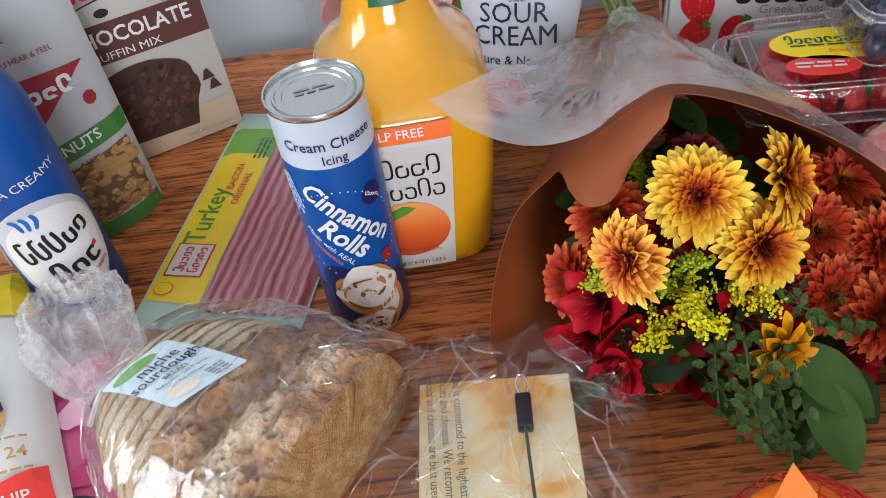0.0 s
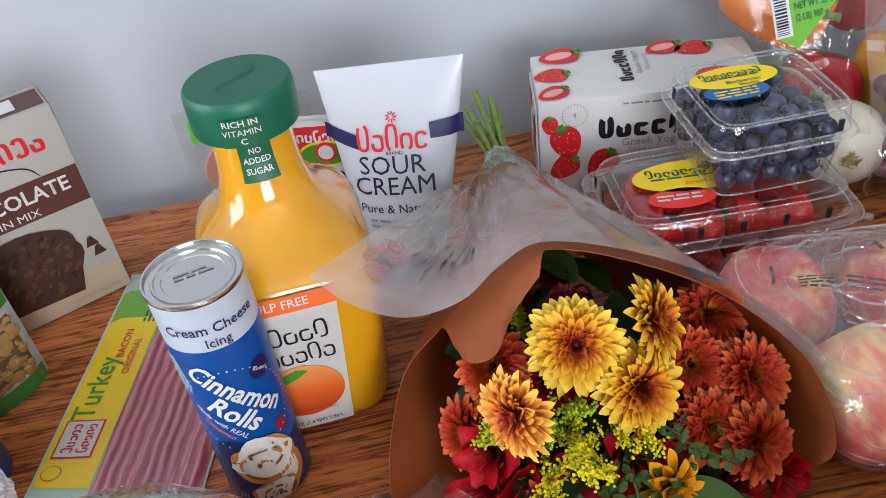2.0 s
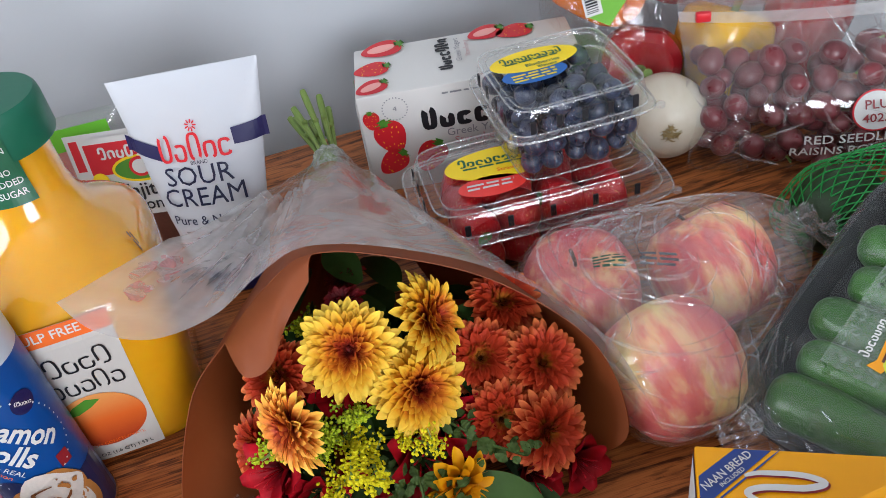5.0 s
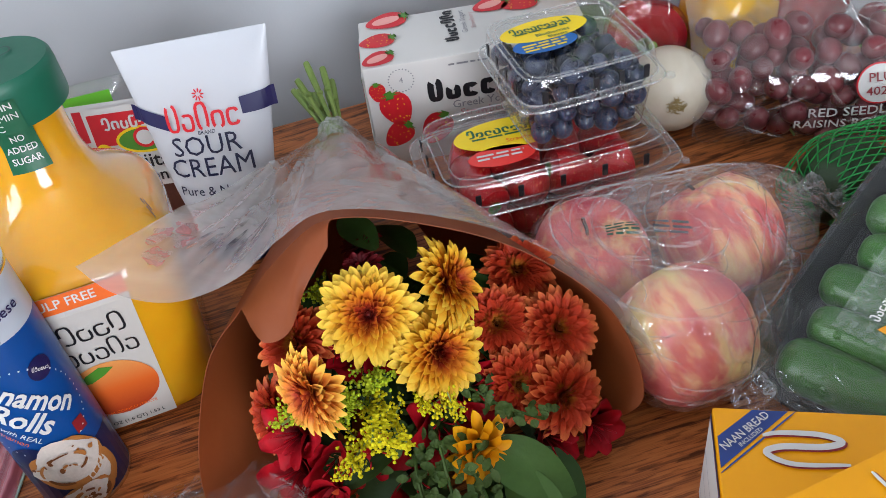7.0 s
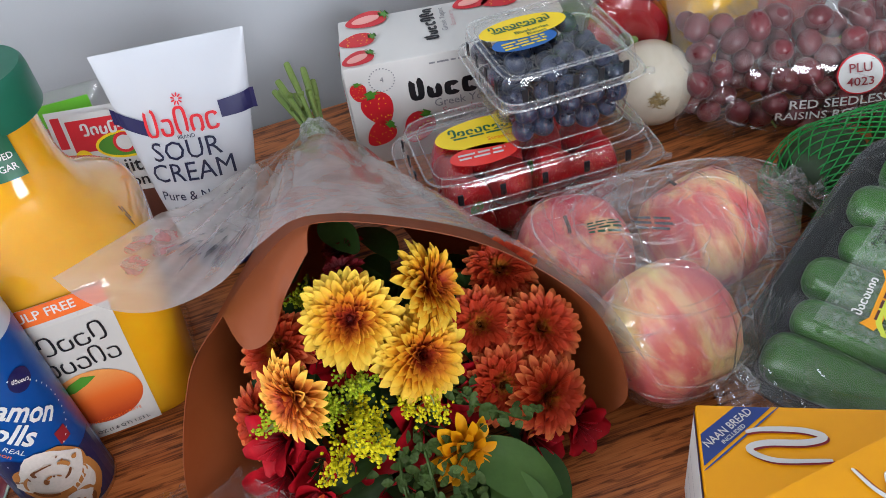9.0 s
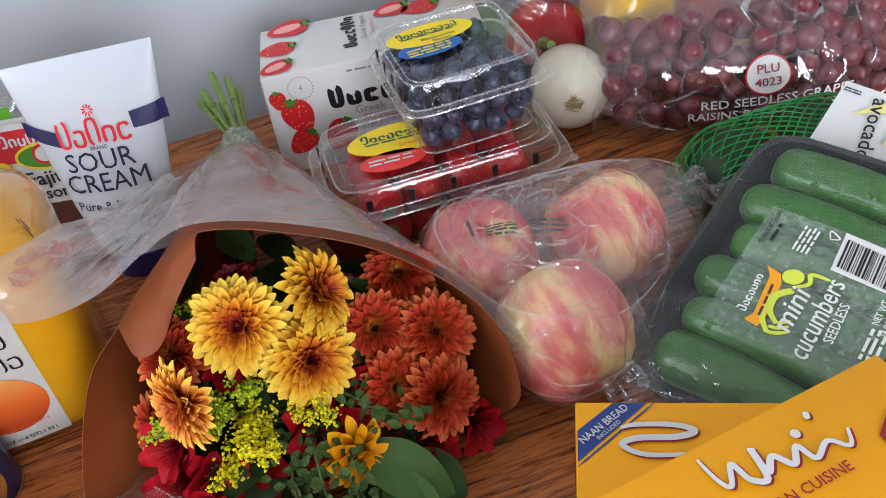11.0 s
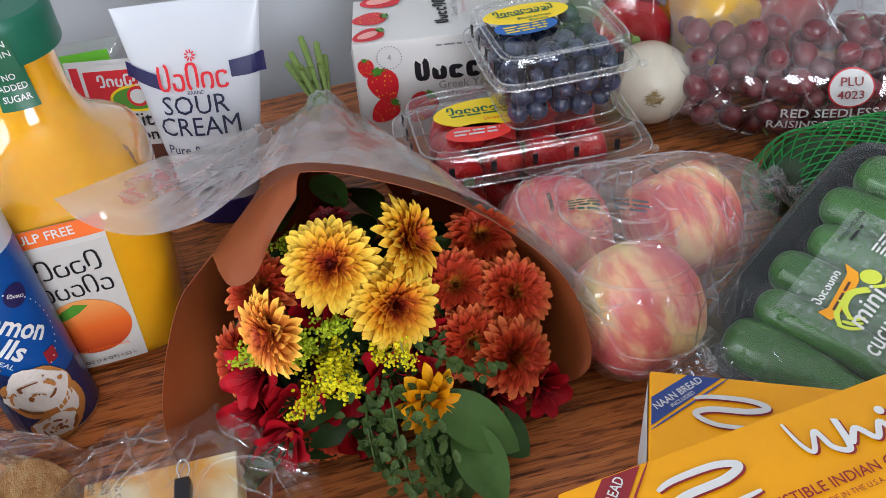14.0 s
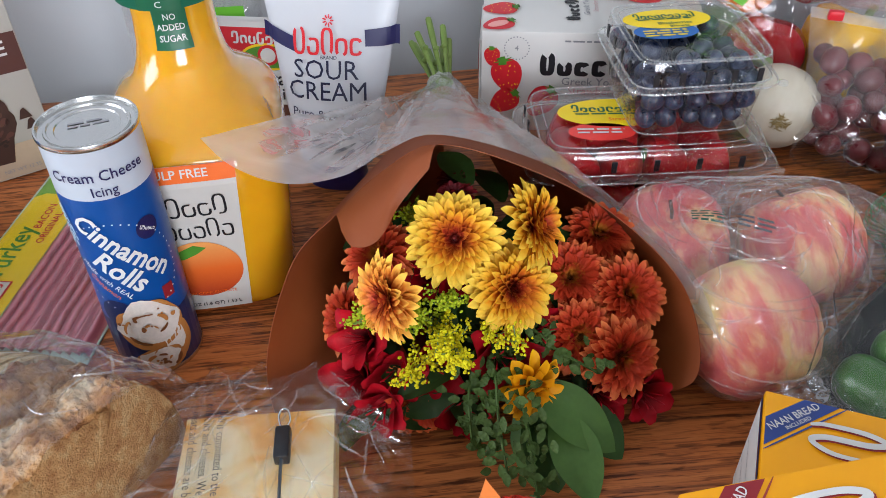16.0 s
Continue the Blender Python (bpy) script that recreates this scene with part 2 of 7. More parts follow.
def tube_bm(points, radius, n=8, steps=0, bm=None, ends=1.0):
    """A round rod along a smooth curve; radius is a number or a function of 0..1."""
    steps = steps or 6 * (len(points) - 1)
    rings = []
    side = None
    for k in range(steps + 1):
        t = k / steps
        p = spline(points, t)
        d = (spline(points, min(1, t + 0.02)) - spline(points, max(0, t - 0.02))).normalized()
        if side is None:
            side = d.orthogonal().normalized()
        side = (side - d * side.dot(d)).normalized()
        up = d.cross(side)
        r = radius(t) if callable(radius) else radius
        rings.append([p + r * (math.cos(2 * math.pi * i / n) * side + math.sin(2 * math.pi * i / n) * up) for i in range(n)])
    return loft_bm(rings, bm=bm)


def ball_bm(r, at=(0, 0, 0), sub=2, squash=(1, 1, 1), bumps=0.0, freq=20.0, bm=None):
    own = bmesh.new()
    bmesh.ops.create_icosphere(own, subdivisions=sub, radius=1.0)
    for v in own.verts:
        k = 1 + bumps * noise.noise(v.co * freq * r + Vector(at) * 40)
        v.co = Vector(at) + Vector((v.co.x * r * squash[0], v.co.y * r * squash[1], v.co.z * r * squash[2])) * k
    return merge(bm, own)


def crease(p, seed=0.0):
    """Sharp folds of thin film: 0 between the folds, 1 on a fold."""
    q = Vector(p) + Vector((seed * 7.3, seed * 3.1, seed))
    q = q + 0.35 * noise.noise_vector(q * 0.6)
    return 0.62 * (1 - abs(noise.noise(q))) ** 9 + 0.38 * (1 - abs(noise.noise(q * 2.3 + Vector((9, 2, 5))))) ** 9


def folds(surf, n, seed, parent, reach=0.22, width=0.0011, lift=0.0006):
    """Painted highlights on creases of film: narrow pale strips that run over a sheet, surf(a, b) with a and b from 0
    to 1.
    """
    r = rng(seed)
    bm = bmesh.new()
    for _ in range(n):
        a, b, turn, ln = r.random(), r.random(), r.uniform(0, 6.28), reach * r.uniform(0.3, 1.0)
        bow, wd = r.uniform(-0.6, 0.6), width * r.uniform(0.4, 1.3)
        pts = []
        for k in range(11):
            t = k / 10
            u, v = a + ln * t * math.cos(turn + bow * t), b + ln * t * math.sin(turn + bow * t)
            if not (0.02 < u < 0.98 and 0.02 < v < 0.98):
                break
            pts.append((surf(u, v), surf(min(1, u + 0.01), v) - surf(u, v), surf(u, min(1, v + 0.01)) - surf(u, v)))
        if len(pts) < 4:
            continue
        row = []
        for k, (q, du, dv) in enumerate(pts):
            d = (pts[min(k + 1, len(pts) - 1)][0] - pts[max(k - 1, 0)][0])
            nor = du.cross(dv)
            if nor.length < 1e-12 or d.length < 1e-9:
                continue
            nor.normalize()
            if nor.z < 0:
                nor = -nor
            side = d.normalized().cross(nor) * wd * math.sin(math.pi * (k + 0.4) / (len(pts) - 0.2))
            row.append([bm.verts.new(q + nor * lift + side), bm.verts.new(q + nor * (lift + wd * 0.8)), bm.verts.new(q + nor * lift - side)])
        for x, y in zip(row, row[1:]):
            bm.faces.new((x[0], y[0], y[1], x[1]))
            bm.faces.new((x[1], y[1], y[2], x[2]))
    return part("film_folds", bm, M_FOLD_GLINT, parent, "pale strips painted as highlights on the film's creases", kind="stuff")


# ---- print on faces ----
class Print:
    """Puts flat shapes and letters on a face. f(u, v, d): the point u along, v up and d proud of the face."""

    def __init__(self, f, parent, step=0.0, lift=0.00035):
        self.f, self.parent, self.step, self.lift = f, parent, step, lift

    def put(self, bm, material, name, layer, label=""):
        if self.step:
            for _ in range(4):
                edges = [e for e in bm.edges if abs(e.verts[0].co.x - e.verts[1].co.x) > self.step or abs(e.verts[0].co.y - e.verts[1].co.y) > self.step * 3]
                if not edges:
                    break
                bmesh.ops.subdivide_edges(bm, edges=edges, cuts=1)
                bmesh.ops.triangulate(bm, faces=bm.faces)
        for v in bm.verts:
            v.co = self.f(v.co.x, v.co.y, self.lift * (layer + v.co.z))
        me = bpy.data.meshes.new(name)
        bm.to_mesh(me)
        bm.free()
        me.materials.append(material)
        ob = new(name, me)
        ob.parent = self.parent
        return tagged(ob, label)

    def poly(self, pts, material, layer=1, name="printed_panel", label=""):
        bm = bmesh.new()
        bm.faces.new([bm.verts.new((u, v, 0)) for u, v in pts])
        bmesh.ops.triangulate(bm, faces=bm.faces)
        return self.put(bm, material, name, layer, label)

    def rect(self, u0, v0, u1, v1, material, layer=1, name="printed_panel", label=""):
        return self.poly([(u0, v0), (u1, v0), (u1, v1), (u0, v1)], material, layer, name, label)

    def disc(self, u, v, ru, rv, material, layer=1, name="printed_spot", turn=0.0, n=28, label="", wob=0.0, seed=0):
        c, s = math.cos(radians(turn)), math.sin(radians(turn))
        pts = []
        for i in range(n):
            a = 2 * math.pi * i / n
            k = 1 + wob * noise.noise((math.cos(a) * 1.5 + seed * 3.1, math.sin(a) * 1.5, seed))
            x, y = ru * k * math.cos(a), rv * k * math.sin(a)
            pts.append((u + c * x - s * y, v + s * x + c * y))
        return self.poly(pts, material, layer, name, label)

    def stroke(self, pts, width, material, layer=2, name="printed_line", closed=False):
        bm = bmesh.new()
        n = max(2, 8 * (len(pts) - 1))
        row = []
        for k in range(n + 1):
            t = k / n
            p = spline([(*q, 0) for q in pts], t)
            d = (spline([(*q, 0) for q in pts], min(1, t + 0.01)) - spline([(*q, 0) for q in pts], max(0, t - 0.01))).normalized()
            w = width * (0.35 + 0.65 * math.sin(math.pi * min(1, max(0, t))) ** 0.5) / 2
            s = Vector((-d.y, d.x, 0)) * w
            lift = Vector((0, 0, 0.7 * t))  # a crossing stroke lies on the one below
            row.append((bm.verts.new(p + s + lift), bm.verts.new(p - s + lift)))
        for a, b in zip(row, row[1:]):
            bm.faces.new((a[0], b[0], b[1], a[1]))
        return self.put(bm, material, name, layer)

    def text(self, body, u, v, size, material, layer=2, align="CENTER", turn=0.0, wide=1.0, bold=0.0, slant=0.0, arc=0.0, name="lettering"):
        cu = bpy.data.curves.new("letters", "FONT")
        cu.body, cu.size, cu.align_x, cu.align_y, cu.offset, cu.shear, cu.resolution_u = body, size, align, "CENTER", 0.0 if "M" in body else bold * size, slant, 2
        ob = bpy.data.objects.new("letters", cu)
        me = bpy.data.meshes.new_from_object(ob)
        bm = bmesh.new()
        bm.from_mesh(me)
        bpy.data.objects.remove(ob)
        bpy.data.meshes.remove(me)
        bpy.data.curves.remove(cu)
        c, s = math.cos(radians(turn)), math.sin(radians(turn))
        for w in bm.verts:
            x, y = w.co.x * wide, w.co.y
            if arc:
                a = x / arc
                x, y = (arc + y) * math.sin(a), (arc + y) * math.cos(a) - arc
            w.co = (u + c * x - s * y, v + s * x + c * y, 0)
        return self.put(bm, material, name, layer)

    def mark(self, u, v, length, height, material, letters=6, seed=1, layer=2, turn=0.0, name="brand_stroke", weight=0.55):
        """A maker's mark as a row of plain rounded strokes."""
        r = rng(seed)
        c, s = math.cos(radians(turn)), math.sin(radians(turn))
        pitch = length / letters
        for k in range(letters):
            bm = bmesh.new()
            tall = height * (1.0 if k == 0 else r.choice((0.62, 0.62, 0.7, 0.98)))
            x0 = -length / 2 + pitch * (k + 0.5)
            shape = []
            rx, ry, hole = pitch * 0.44, tall / 2, pitch * weight * 0.5
            for i in range(14):
                a = 2 * math.pi * i / 14
                q = 3.2
                shape.append((rx * math.copysign(abs(math.cos(a)) ** (2 / q), math.cos(a)), ry * math.copysign(abs(math.sin(a)) ** (2 / q), math.sin(a))))
            inner = [(x * (1 - hole / rx), y * (1 - hole / ry * 0.8)) for x, y in shape]
            cut = r.randrange(14)
            outer_v = [bm.verts.new((x0 + x, y - (height - tall) / 2, 0)) for x, y in shape]
            inner_v = [bm.verts.new((x0 + x, y - (height - tall) / 2, 0)) for x, y in inner]
            for i in range(14):
                if i in (cut, (cut + 1) % 14):
                    continue
                j = (i + 1) % 14
                bm.faces.new((outer_v[i], outer_v[j], inner_v[j], inner_v[i]))
            for w in bm.verts:
                w.co = (u + c * w.co.x - s * w.co.y, v + s * w.co.x + c * w.co.y, 0)
            self.put(bm, material, name, layer)

    def bars(self, u, v, length, rows, pitch, material, layer=2, turn=0.0, seed=3, name="small_print", thick=0.5):
        """Writing too small to read."""
        r = rng(seed)
        bm = bmesh.new()
        c, s = math.cos(radians(turn)), math.sin(radians(turn))
        for k in range(rows):
            x = -length / 2
            end = length / 2 * r.uniform(0.75, 1.0)
            while x < end:
                w = min(end - x, pitch * r.uniform(0.9, 3.2))
                y = -k * pitch
                q = [(x, y), (x + w, y), (x + w, y + pitch * thick), (x, y + pitch * thick)]
                bm.faces.new([bm.verts.new((u + c * a - s * b, v + s * a + c * b, 0)) for a, b in q])
                x += w + pitch * 0.45
        return self.put(bm, material, name, layer)


def face_front(y):
    return lambda u, v, d: Vector((u, y - d, v))


def face_top(z):
    return lambda u, v, d: Vector((u, v, z + d))


def face_round(r, z0=0.0):
    return lambda u, v, d: Vector(((r + d) * math.sin(u / r), -(r + d) * math.cos(u / r), z0 + v))


# ---- structure ----
def slab(bm, x0, y0, z0, x1, y1, z1):
    return box_bm(x1 - x0, y1 - y0, z1 - z0, 0, ((x0 + x1) / 2, (y0 + y1) / 2, z0), bm=bm)


def structure(name, bm, material, label):
    return solo(name, bm, material, label, name.split("_")[0], kind="structure", smooth=False)


XL, XR, YB, YF, ROOM = -2.4, 2.0, -2.6, 0.79, 2.5
structure("floor", slab(None, XL - 0.15, YB - 0.15, -0.1, XR + 0.15, YF + 0.15, 0.0), M_FLOOR, "grey-brown carpeted floor under the table")
structure("ceiling", slab(None, XL - 0.15, YB - 0.15, ROOM, XR + 0.15, YF + 0.15, ROOM + 0.1), M_CEIL, "plain white painted ceiling")
structure("wall_north", slab(None, XL - 0.15, YF, 0, XR + 0.15, YF + 0.15, ROOM), M_WALL, "plain pale grey painted wall behind the table")
structure("wall_east", slab(None, XR, YB, 0, XR + 0.15, YF, ROOM), M_WALL, "plain pale grey painted wall")


def wall_with_window(name, along, at, lo, hi, w0, w1, z0, z1, thick):
    bm = bmesh.new()
    for a0, a1, c0, c1 in ((lo, w0, 0, ROOM), (w1, hi, 0, ROOM), (w0, w1, 0, z0), (w0, w1, z1, ROOM)):
        if along == "y":
            slab(bm, at - thick, a0, c0, at, a1, c1)
        else:
            slab(bm, a0, at - thick, c0, a1, at, c1)
    return structure(name, bm, M_WALL, "pale grey painted wall with a window opening")


wall_with_window("wall_west", "y", XL, YB, YF, -0.8, 0.7, 1.0, 2.2, 0.15)
# the south opening is made up to go with the fill light
wall_with_window("wall_south", "x", YB, XL - 0.15, XR + 0.15, -0.35, 0.95, 1.0, 2.2, 0.15)


def window(name, m, w, h):
    ob = thing(name, m, "unseen white framed window with clear glass panes", "window", kind="structure")
    bm = bmesh.new()
    for x0, x1, z0, z1 in ((-w / 2, -w / 2 + 0.05, 0, h), (w / 2 - 0.05, w / 2, 0, h), (-w / 2 + 0.05, w / 2 - 0.05, 0, 0.05), (-w / 2 + 0.05, w / 2 - 0.05, h - 0.05, h), (-0.025, 0.025, 0.05, h - 0.05)):
        slab(bm, x0, -0.025, z0, x1, 0.025, z1)
    part("window_frame", bm, M_WHITE, ob, smooth=False)
    for s in (-1, 1):
        pane = part("pane", slab(None, min(s * 0.025, s * (w / 2 - 0.05)), -0.003, 0.05, max(s * 0.025, s * (w / 2 - 0.05)), 0.003, h - 0.05), M_PET, ob, smooth=False)
        pane.visible_shadow = False
    return ob


window("window_1", pose(XL - 0.09, -0.05, 1.0, 0, 0, 90), 1.5, 1.2)
# invented window round the south fill light
window("window_2", pose(0.3, YB - 0.09, 1.0), 1.3, 1.2)

# ---- table ----
table = thing("dining_table", pose(0, 0, 0), "solid oak dining table with strong dark grain", "table")
TX0, TX1, TY0, TY1 = -0.75, 0.685, -0.34, 0.728
part("tabletop", box_bm(TX1 - TX0, TY1 - TY0, 0.032, 0.006, ((TX0 + TX1) / 2, (TY0 + TY1) / 2, TOP - 0.032), 3), M_OAK, table)
for sx in (TX0 + 0.08, TX1 - 0.08):
    for sy in (TY0 + 0.08, TY1 - 0.08):
        part("leg", loft_bm([ring(0.032, 0.032, 0, 20, 6, (sx, sy)), ring(0.042, 0.042, TOP - 0.032, 20, 6, (sx, sy))]), M_OAK, table)
for x0, y0, x1, y1 in ((TX0 + 0.05, TY0 + 0.06, TX1 - 0.05, TY0 + 0.08), (TX0 + 0.05, TY1 - 0.08, TX1 - 0.05, TY1 - 0.06)):
    part("apron", slab(None, x0, y0, TOP - 0.12, x1, y1, TOP - 0.033), M_OAK, table, smooth=False)


def on_table(x, y, turn=0.0, h=0.0):
    return pose(x, y, TOP + 0.0004 + h, 0, 0, turn)


def leaf_green(name, hexa, hexb, scale=40, rough=0.4):
    w = Nodes(name)
    col = w.mix(w.noise(scale, 3), lin(hexa), lin(hexb))
    col = w.mix(w.math("MULTIPLY", w.noise(scale * 8, 2), 0.25), col, shade(lin(hexb), 1.3))
    b = w.n("BsdfPrincipled", Base_Color=col, Roughness=rough, Normal=w.bump(w.noise(scale * 6, 2), 0.2, 0.0008))
    b.inputs["Specular IOR Level"].default_value = 0.2
    b.inputs["Subsurface Weight"].default_value = 0.1
    b.inputs["Subsurface Radius"].default_value = (0.002, 0.004, 0.001)
    return w.finish(b.outputs[0])


M_LEAF = leaf_green("broad_leaf", "1b3213", "334f22", rough=0.5)
M_SPRIG = leaf_green("sprig_leaf", "25390d", "506632", rough=0.5)
M_BROAD = leaf_green("sage_leaf", "2e4a1e", "4c6a33", rough=0.42)
# leaf green darkened to paint the shade deep in the bouquet
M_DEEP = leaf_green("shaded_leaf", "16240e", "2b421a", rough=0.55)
M_STEM = leaf_green("flower_stem", "4c6e2e", "8a9c58", 30)
M_CALYX = leaf_green("berry_calyx", "2f6a24", "5b8f35")


def berry_print(p, u, v, s, turn=0.0, layer=3, half=False):
    """A printed strawberry: red body, pale seeds, green cap."""
    c, t = math.cos(radians(turn)), math.sin(radians(turn))

    def at(x, y):
        return (u + s * (c * x - t * y), v + s * (t * x + c * y))
    body = [at(0.42 * math.sin(a) * (1 - 0.28 * math.cos(a)), -0.55 * math.cos(a)) for a in [2 * math.pi * i / 22 for i in range(22)]]
    p.poly(body, M_RED, layer, "printed_strawberry")
    if half:
        p.poly([at(0.2 * math.sin(a), -0.38 * math.cos(a)) for a in [2 * math.pi * i / 16 for i in range(16)]], M_PALE_BERRY, layer + 1, "printed_strawberry")
    else:
        bm = bmesh.new()
        r = rng(5)
        for _ in range(16):
            x, y = r.uniform(-0.27, 0.27), r.uniform(-0.4, 0.35)
            if abs(x) < 0.34 - 0.18 * abs(y + 0.1):
                q = [at(x + dx, y + dy) for dx, dy in ((-0.016, 0), (0, -0.03), (0.016, 0), (0, 0.03))]
                bm.faces.new([bm.verts.new((*w, 0)) for w in q])
        p.put(bm, M_YELLOW, "printed_seeds", layer + 1)
    cap = []
    for i in range(14):
        a = 2 * math.pi * i / 14
        k = 0.3 if i % 2 else 0.12
        cap.append(at(k * math.cos(a), 0.5 + 0.45 * k * math.sin(a)))
    p.poly(cap, M_GREEN, layer + 2, "printed_leaves")


M_PALE_BERRY = plain("pale_berry_print", "f3a9a0", 0.45, 0.2)


# ---- orange juice bottle ----
def juice_material():
    w = Nodes("orange_juice")
    col = w.mix(w.noise(30, 3), lin("d6930f"), lin("e3a71e"))
    b = w.n("BsdfPrincipled", Base_Color=col, Roughness=0.1, Normal=w.bump(w.noise(45, 2), 0.05, 0.002))
    b.inputs["Subsurface Weight"].default_value = 0.5
    b.inputs["Subsurface Radius"].default_value = (0.03, 0.014, 0.002)
    b.inputs["Subsurface Scale"].default_value = 0.5
    b.inputs["Coat Weight"].default_value = 0.6
    b.inputs["Coat Roughness"].default_value = 0.04
    return w.finish(b.outputs[0])


M_JUICE = juice_material()
M_CAP = plain("green_cap_plastic", "065f47", 0.45, 0.06, 40, 0.05)


def fruit_print(name, a, b, c):
    w = Nodes(name)
    col = w.ramp(w.n("Separate" + "XYZ", Vector=w.co.outputs["Generated"]).outputs[2], [(0.05, lin(c)), (0.5, lin(a)), (0.95, lin(b))])
    col = w.mix(w.math("MULTIPLY", w.noise(400, 2), 0.25), col, lin(a))
    return w.finish(w.n("BsdfPrincipled", Base_Color=col, Roughness=0.42).outputs[0])


M_FRUIT = fruit_print("orange_picture", "dd6424", "eda25a", "a8321a")


def juice_bottle():
    ob = thing("juice_bottle", on_table(-0.031, 0.466, 2), "clear plastic carafe full of orange juice with green cap", "bottle")
    W, D = 0.0575, 0.070
    prof = [(0.80, 0.0, 4), (0.86, 0.003, 4), (0.89, 0.010, 4), (0.945, 0.06, 4), (1.0, 0.112, 4), (0.985, 0.124, 3.8), (0.94, 0.133, 3.4), (0.86, 0.140, 3), (0.75, 0.1465, 2.7), (0.64, 0.153, 2.4), (0.55, 0.160, 2.2), (0.49, 0.169, 2), (0.45, 0.180, 2), (0.435, 0.194, 2), (0.435, 0.212, 2)]
    part("body", loft_bm([ring(W * k, D * k if z < 0.125 else W * k * (1 + (D / W - 1) * max(0, (0.18 - z) / 0.05)), z, 64, q, (0, 0.008 * max(0, z - 0.13) / 0.07)) for k, z, q in prof]), M_JUICE, ob, "bottle filled with bright orange juice")
    n = 120
    rings = []
    for k, z in ((0.985, 0.2085), (1.0, 0.210), (1.0, 0.229), (0.985, 0.2335), (0.94, 0.2355)):
        rim = 0.0328 * k
        rings.append([Vector((rim * (1.004 if i % 2 and 0.2095 < z < 0.23 else 1) * math.cos(2 * math.pi * i / n), rim * (1.004 if i % 2 and 0.2095 < z < 0.23 else 1) * math.sin(2 * math.pi * i / n) + 0.008, z)) for i in range(n)])
    cap = part("cap", loft_bm(rings), M_CAP, ob, "ribbed dark green screw cap")
    top = Print(lambda u, v, d: Vector((u, v + 0.008, 0.2355 + d)), cap)
    # flat darker green strokes: shade of the raised emblem put into colour
    for s in (-1, 1):
        top.stroke([(0.002 * s, 0.014 * s), (0.009 * s, 0.015 * s), (0.011 * s, 0.008 * s), (0.004 * s, 0.003 * s), (-0.002 * s, 0.0005)], 0.0012, M_CAPLINE, 2, "raised_emblem")
    def body_front(u, v, d):
        k = 0.89 + 0.11 * min(1, max(0, (v - 0.01) / 0.102)) - 2.2 * max(0, v - 0.118)
        e = min(0.999, abs(u) / (W * k))
        return Vector((u, -D * k * (1 - e ** 4) ** 0.25 - 0.0006 - d, v))
    p = Print(body_front, ob, 0.006)
    u0 = -0.045
    p.poly([(u0 + 0.004, 0.005), (0.0185, 0.005), (0.0275, 0.130), (u0, 0.130)], plain("label_paper", "c6c2bb", 0.5, 0.06), 1, "label", "white paper label with an orange band")
    p.poly([(u0, 0.1185), (0.0267, 0.1185), (0.0275, 0.130), (u0, 0.130)], M_ORANGE, 2)
    p.text("PULP FREE", -0.008, 0.1245, 0.0082, M_WHITE, 3, bold=0.012)
    p.mark(-0.011, 0.100, 0.058, 0.017, M_BLACK, 6, 4, 3, weight=0.32)
    p.mark(-0.008, 0.081, 0.054, 0.017, M_BLACK, 6, 9, 3, weight=0.32)
    p.disc(-0.008, 0.044, 0.0265, 0.0255, M_FRUIT, 3, "printed_orange", n=40)
    p.poly([(-0.002, 0.064), (-0.010, 0.067), (-0.019, 0.063), (-0.027, 0.055), (-0.018, 0.055), (-0.009, 0.059)], M_GREEN, 4, "printed_leaf")
    p.text("NOT FROM CONCENTRATE", -0.012, 0.0215, 0.0036, M_ORANGE, 4)
    p.text("52 FL OZ (1.6 QT) 1.53 L", -0.010, 0.0105, 0.0042, M_BLACK, 4, bold=0.01)

    def neck(u, v, d):
        r = 0.0334 if v > 0.209 else 0.0272 + max(0, 0.196 - v) * 0.25
        a = u / 0.032
        return Vector(((r + 0.0006 + d) * math.sin(a), 0.008 - (r + 0.0006 + d) * math.cos(a), v))
    q = Print(neck, ob, 0.003)
    q.rect(-0.014, 0.2092, 0.010, 0.2275, M_DKGREEN, 1, "seal_label", "dark green seal over the cap")
    q.rect(-0.010, 0.1825, 0.013, 0.2085, M_DKGREEN, 1, "seal_label")
    for s, v in (("RICH IN", 0.2245), ("VITAMIN", 0.2187), ("C", 0.2130)):
        q.text(s, -0.002, v, 0.0054, M_WHITE, 3, bold=0.012)
    for s, v in (("NO", 0.2025), ("ADDED", 0.1960), ("SUGAR", 0.1895)):
        q.text(s, 0.0015, v, 0.0054, M_WHITE, 3, bold=0.012)
    s = Print(lambda u, v, d: Vector((0.047 + 0.006 * (0.15 - v) / 0.02 + d, -0.028 + u, v)), ob)
    s.bars(0.0, 0.140, 0.016, 2, 0.0035, M_BROWN, 1, 78, 6, "date_print", 0.5)


M_CAPLINE = plain("green_cap_emblem", "033f2f", 0.4, 0.05)
juice_bottle()


# ---- can of dough ----
M_ICING = plain("icing_print", "dcd3ca", 0.4, 0.6, 160)
M_ROLL = plain("baked_roll_print", "b9793c", 0.45, 0.6, 160)
M_NAVY2 = plain("deep_blue_print", "14234f", 0.35, 0.1, coat=0.3)
M_ROLLDARK = plain("cinnamon_print", "7d4a24", 0.45, 0.5, 160)
M_CANTOP = plain("silver_card", "b6bec8", 0.4, 0.06, coat=0.2)


